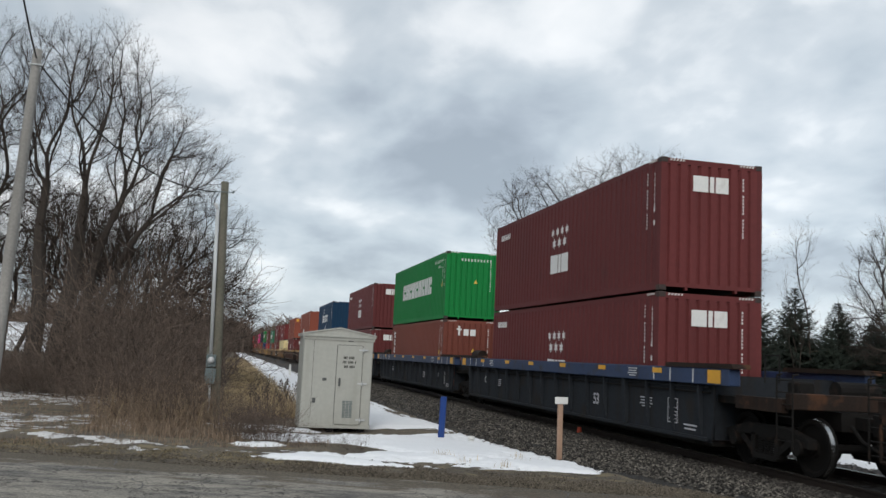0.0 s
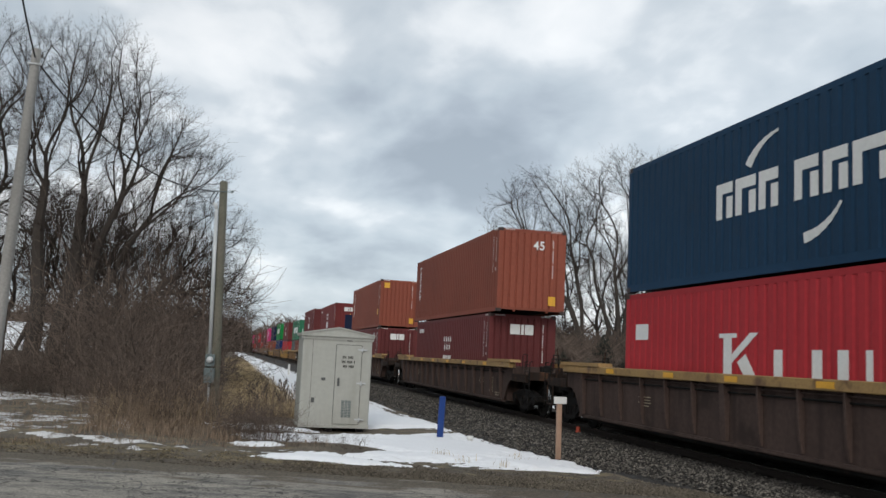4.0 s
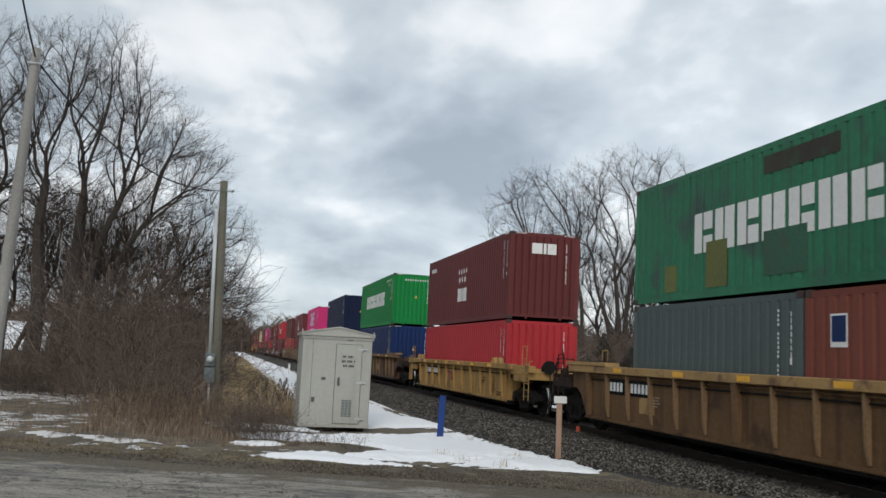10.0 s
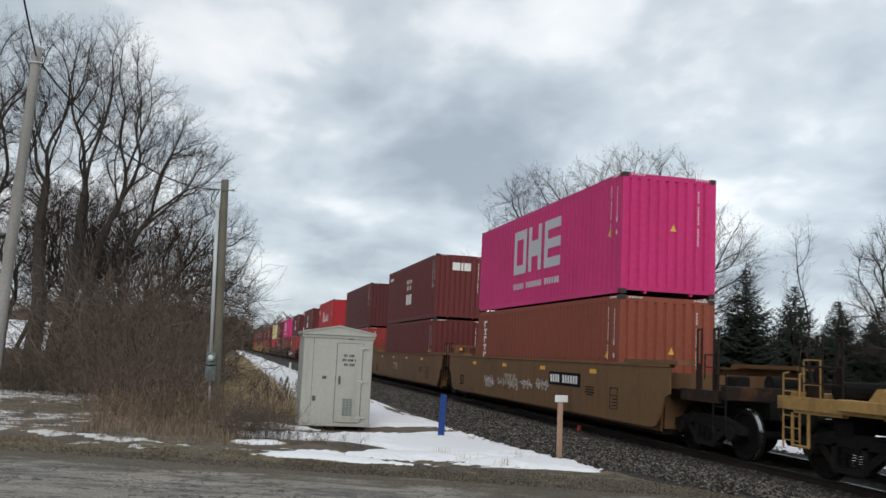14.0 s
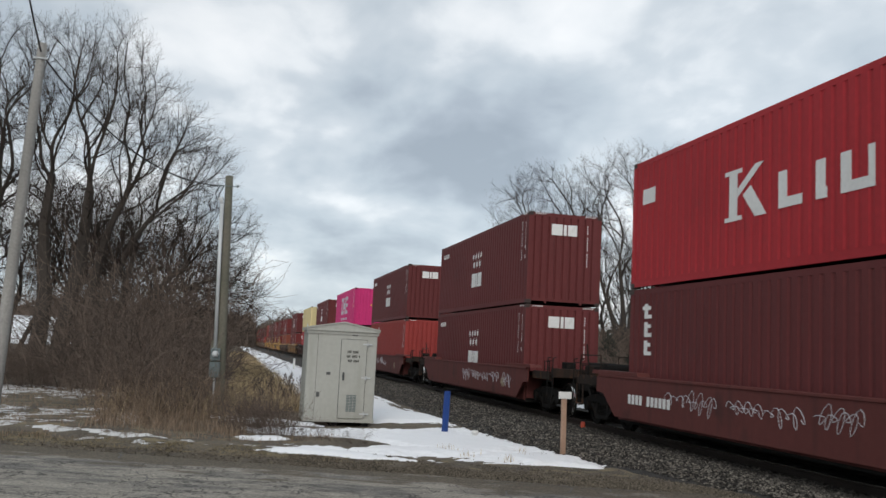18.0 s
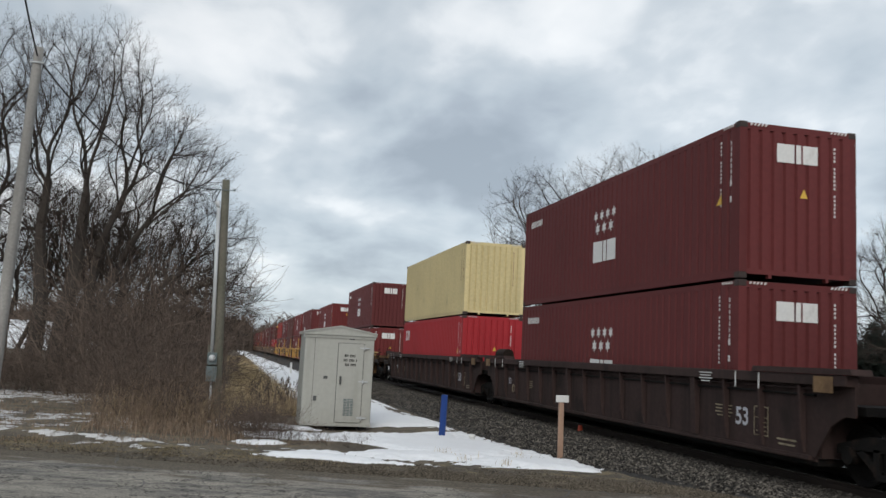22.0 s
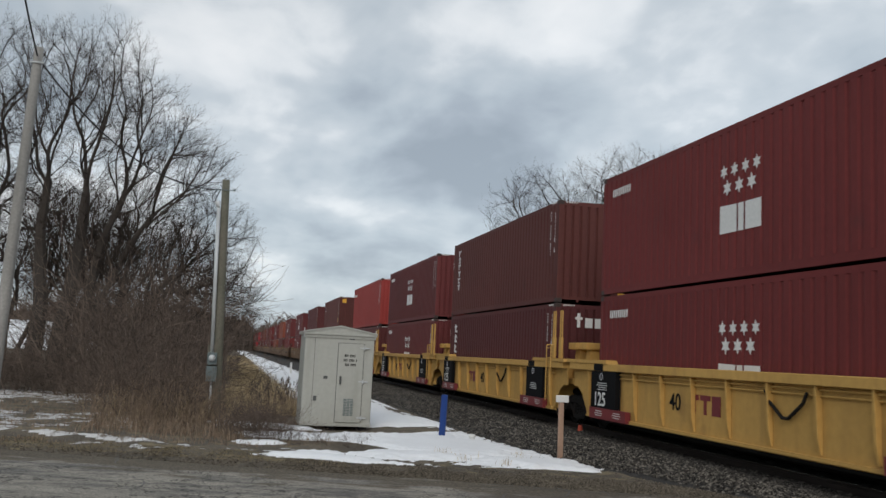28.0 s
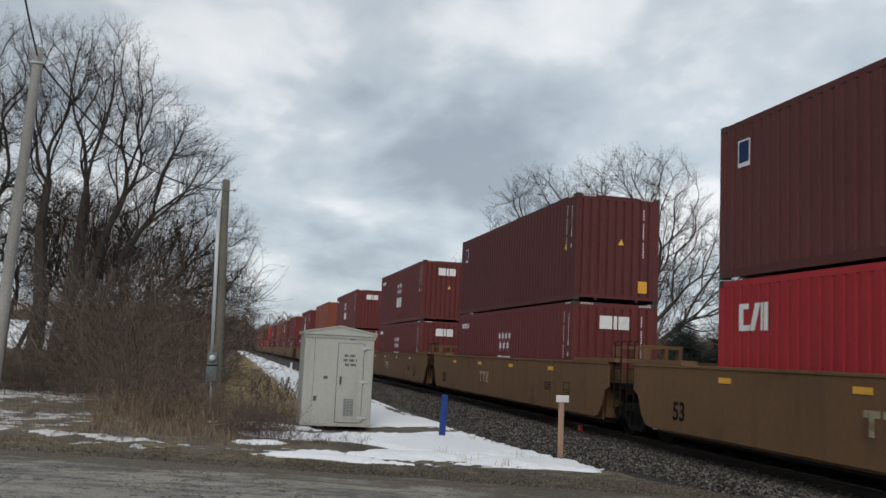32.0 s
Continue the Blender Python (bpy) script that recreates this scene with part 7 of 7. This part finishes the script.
def straw(name, label, spots, count, seed, tall, material):
    rng = random.Random(seed)
    vs, fs = [], []
    for _ in range(count):
        x, y = spots(rng)
        z = ground_height(x, y) - 0.02
        h = tall * rng.uniform(0.4, 1.2)
        a = rng.uniform(0, 6.283)
        bx, by = math.cos(a) * h * rng.uniform(0.1, 0.7), math.sin(a) * h * rng.uniform(0.1, 0.7)
        w = 0.0025 + 0.002 * rng.random() + y * 0.00006
        px, py = -math.sin(a) * w, math.cos(a) * w
        k = len(vs)
        vs += [(x - px, y - py, z), (x + px, y + py, z), (x + bx * 0.4 + px * 0.7, y + by * 0.4 + py * 0.7, z + h * 0.6), (x + bx * 0.4 - px * 0.7, y + by * 0.4 - py * 0.7, z + h * 0.6), (x + bx, y + by, z + h * 0.85)]
        fs += [(k, k + 1, k + 2, k + 3), (k + 3, k + 2, k + 4)]
    me = bpy.data.meshes.new(name)
    me.from_pydata(vs, [], fs)
    me.materials.append(material)
    tagged(new(name, me), label, "grass", kind="stuff")


straw("dry_grass", "tall dry straw-coloured grass along the snow strip", lambda r: (0.2 + 2.0 * r.random() + 0.3 * r.gauss(0, 1), 25 + 120 * r.random() ** 2), 27000, 31, 0.38, M_STRAW_ISLAND)
straw("verge_grass", "short trampled dead grass on the road verge", lambda r: (lambda x: (x, road_edge(x) + 0.5 + 1.3 * r.random()))(-9 + 11.0 * r.random()), 24000, 32, 0.05, M_VERGE_ISLAND)
straw("weed_grass", "dry brown weeds among the brush", lambda r: (-2.6 + 3.0 * r.random(), 17.9 + 4.5 * r.random()), 3500, 33, 0.26, M_RED_BRUSH)

straw("weed_stalks", "upright tan weed stalks at the thicket's edge", lambda r: (-2.9 + 3.4 * r.random(), 20.2 + 4 * r.random()), 300, 37, 0.75, M_STRAW_ISLAND)
straw("tall_stalks", "upright reddish stalks in front of the thicket", lambda r: (-2.9 + 2.9 * r.random(), 20.6 + 3 * r.random()), 500, 38, 1.1, M_RED_BRUSH)
straw("leaf_litter", "flattened leaves and stems on the open ground", lambda r: (-12 + 14 * r.random(), 16.8 + 12.5 * r.random() ** 1.3), 20000, 39, 0.11, M_RED_BRUSH)
straw("snow_sprigs", "a few dry stalks poking through the snow", lambda r: (lambda a: (4.6 + 0.75 * math.cos(a * 7) + 0.08 * r.gauss(0, 1), 15.6 + 0.7 * math.sin(a * 5 + 1) + 0.08 * r.gauss(0, 1)))(r.randrange(6)), 80, 36, 0.2, M_STRAW_ISLAND)



def shoulder_gravel():
    """Small stones washed off the road along its edge."""
    rng = random.Random(51)
    vs, fs = [], []
    for i in range(40000):
        x = -9 + 17.5 * rng.random() if i < 13000 else 1.0 + 7.0 * rng.random()
        y = road_edge(x) - 0.35 + abs(rng.gauss(0, 0.75 if i < 13000 else 1.0))
        z = max(ground_height(x, y), road_height(x, y) if y < road_edge(x) else -1)
        r = rng.uniform(0.007, 0.026)
        n = len(vs)
        for i in range(3):
            w = rng.uniform(0, 1.2) + i * 2.094
            vs.append((x + math.cos(w) * r, y + math.sin(w) * r, z - 0.002))
        vs.append((x + rng.uniform(-r, r) * 0.4, y, z + r * rng.uniform(0.5, 1.0)))
        fs += [(n, n + 1, n + 3), (n + 1, n + 2, n + 3), (n + 2, n, n + 3)]
    me = bpy.data.meshes.new("shoulder_gravel")
    me.from_pydata(vs, [], fs)
    me.materials.append(M_GRAVEL_ISLAND)
    tagged(new("shoulder_gravel", me), "loose brown gravel along the road's edge", "gravel", kind="stuff")


M_GRAVEL_ISLAND = island_material("brown_gravel", (0.033, 0.028, 0.022), (0.170, 0.145, 0.112))
shoulder_gravel()

# ---- snow ----


def patch(x, y, cx, cy, rx, ry, turn=0.0):
    c, s = math.cos(turn), math.sin(turn)
    u, v = ((x - cx) * c + (y - cy) * s) / rx, (-(x - cx) * s + (y - cy) * c) / ry
    return 1 - math.hypot(u, v)


def snow_cover(x, y):
    """Positive where snow lies: a strip beside the ballast, a fan at the cabinet, scraps along the road."""
    n = 0.16 * wave(x, y, 0.8, 11) + 0.17 * wave(x * 0.6, y * 1.5, 2.3, 12) + 0.27 * wave(x * 0.6, y * 1.4, 6.0, 13) + 0.22 * wave(x * 0.7, y * 1.3, 12.0, 14)
    c = max(patch(x, y, 4.3, 18.0, 2.5, 3.2, 0.35), patch(x, y, 5.5, 15.2, 1.6, 0.75, -0.1), patch(x, y, 3.0, 16.1, 1.9, 0.7, -0.2), patch(x, y, 4.3, 23.5, 1.6, 5.0, 0.1), patch(x, y, 1.2, 21.6, 1.6, 0.9), patch(x, y, 5.9, 14.6, 1.3, 0.3, -0.22), patch(x, y, 1.7, 15.25, 1.4, 0.34, -0.32), patch(x, y, 1.7, 19.2, 1.5, 0.7, -0.2), patch(x, y, 0.9, 17.6, 0.8, 0.35, -0.3))
    if y > 24:
        w = min(1.0, (y - 24) / 8)
        c = max(c, 0.8 - abs(x - 3.9) / (1.6 + 0.4 * w))
    c = min(c, 0.7 * (6.55 + 0.45 * wave(x, y, 0.9, 15) + 0.40 * wave(x, y, 2.6, 16) - 0.05 * min(y - 15, 18) - x), 0.9 * (y - road_edge(x) - 0.75))
    hole = max(patch(x, y, 3.9, 21.8, 2.1, 1.5, 0.1), patch(x, y, 2.05, 17.3, 1.1, 1.5, 0.4), patch(x, y, 2.7, 22.3, 1.2, 1.1))
    return c - max(0, hole) * 2.2 + n - 0.05


def snow_scraps(x, y):
    n = 0.55 * wave(x, y, 0.9, 21) + 0.6 * wave(x * 0.7, y, 2.6, 22) + 0.5 * wave(x * 0.6, y * 1.3, 6.5, 23) + 0.3 * wave(x * 0.6, y * 1.3, 13.0, 25)
    band = 1 - abs(y - (road_edge(x) + 1.75)) / 0.8
    back = 1 - abs(y - 20.5) / 3.0 if x < -1.8 else -1
    n += 0.25 * wave(x * 0.5, y, 14.0, 24)
    if x < -3.0 and y > 24:
        return min(1 - abs(y - 28.2) / 3.2, 0.5) + n * 1.0 - 0.36
    return max(min(band, 0.5) - 0.15 + n * 0.8 - (0.46 if x > -2.7 else 0.85), min(back, 0.5) + n * 0.9 - 0.60) if x < 1.6 else -1


def snow_sheet(name, xs, ys, cover, thick, label, material=M_SNOW):
    ob = field(name, xs, ys, lambda x, y: ground_height(x, y) + max(-1.2, min(1.0, cover(x, y) * 2.2)) * thick - 0.004, material)
    return tagged(ob, label, "snow", kind="structure")


snow_sheet("snow_fan", stretch([(-0.6, 0.05), (7.4, 0)]), stretch([(13.6, 0.055), (26, 0.2), (40, 1), (90, 6), (330, 0)]), snow_cover, 0.075, "melting patch of old snow beside the track")
snow_sheet("snow_scraps", stretch([(-10, 0.07), (1.7, 0)]), stretch([(14.6, 0.07), (23.5, 0.16), (32, 0)]), snow_scraps, 0.03, "thin scraps of old snow and leaves along the verge", M_DIRTY_SNOW)
tagged(field("snow_beyond", stretch([(12.5, 0.2), (16, 0.6), (20, 2), (60, 0)]), stretch([(-10, 1), (12, 0.4), (40, 1), (60, 5), (160, 0)]),
             lambda x, y: max(ground_height(x, y), ballast_height(x, y)) + 0.05 * min(1.0, 0.5 + 1.2 * wave(x, y, 0.5, 31) + 0.9 * wave(x, y, 1.8, 32) + min(0.0, (x - 13.0) * 1.2)), M_SNOW),
       "snow-covered field beyond the track", "snow", kind="structure")
snow_sheet("snow_bank", stretch([(-70, 3), (-12, 0)]), stretch([(92, 1.5), (116, 0)]), lambda x, y: 0.6 + 0.5 * wave(x, y, 0.2, 33), 0.06,
           "low snow-covered bank in the field behind the thicket")

# ---- far woods ----


def far_woods():
    rng = random.Random(77)
    vs, fs = [], []

    def clump(x, y, h, fine=1.0):
        for _ in range(26):
            w = rng.uniform(0.12, 0.3) * (1 + y / 400) * fine
            px = x + rng.gauss(0, 2.2)
            k = len(vs)
            top = h * rng.uniform(0.55, 1.0)
            lean = rng.gauss(0, 0.12) * top
            vs.extend([(px - w, y, -0.3), (px + w, y + rng.uniform(-1, 1), -0.3), (px + lean, y, top)])
            fs.append((k, k + 1, k + 2))
            for _ in range(7):
                z = top * rng.uniform(0.3, 0.95)
                q = px + lean * z / top
                s = rng.choice((-1, 1)) * rng.uniform(0.8, 2.4)
                k = len(vs)
                vs.extend([(q, y, z - w * 0.5), (q, y, z + w * 0.5), (q + s, y + rng.uniform(-1, 1), z + abs(s) * rng.uniform(0.5, 1.2))])
                fs.append((k, k + 1, k + 2))

    for i in range(330):
        y = rng.uniform(330, 620)
        u = rng.random()
        clump(rng.uniform(-45, 5) if u < 0.6 else rng.uniform(15, 40) if u < 0.8 else rng.uniform(40, 150), y, rng.uniform(10, 17))
    for i in range(70):
        clump(rng.uniform(-52, -14), rng.uniform(118, 150), rng.uniform(5, 8.5), 0.5)
    for i in range(60):
        clump(rng.uniform(-4, 5), rng.uniform(330, 520), rng.uniform(9, 13))
    for i in range(50):
        clump(rng.uniform(18, 70), rng.uniform(120, 220), rng.uniform(5, 9))
    for i in range(170):
        y = rng.uniform(58, 92)
        clump(y * rng.uniform(0.36, 0.90), y, rng.uniform(2.2, 4.6), 0.28)
    me = bpy.data.meshes.new("far_woods")
    me.from_pydata(vs, [], fs)
    me.materials.append(M_BRUSH)
    tagged(new("far_woods", me), "distant line of bare winter woods", "woods", kind="stuff")


far_woods()

# ---- ties, last of the structure ----
tie = Shape().bevel_box(-1.3, 1.3, -0.115, 0.115, -0.36, -0.155, 0.012).mesh("tie")
for i in range(140):
    part("tie", tie, M_TIE, track, (0, 9.5 + i * 0.508, 0))


def motions():
    times = [i * 2.0 for i in range(17)]
    for ob, start, z in MOVING:
        walk(ob, [(t, pose(TRACK_X, start - travelled(t), z)) for t in times])
    ticks = [i / FPS for i in range(int(32 * FPS) + 1)]
    turns = [(t, Matrix.Rotation(travelled(t) / WHEEL_R, 4, "X")) for t in ticks]
    rolling = {}
    for ob, y in WHEELSETS:
        if y not in rolling:
            seat = Matrix.Translation((0, y, WHEEL_R))
            walk(ob, [(t, seat @ m) for t, m in turns])
            rolling[y] = ob.animation_data
        else:  # alike wheels roll alike
            ob.rotation_mode = "QUATERNION"
            own = ob.animation_data_create()
            own.action, own.action_slot = rolling[y].action, rolling[y].action_slot


motions()
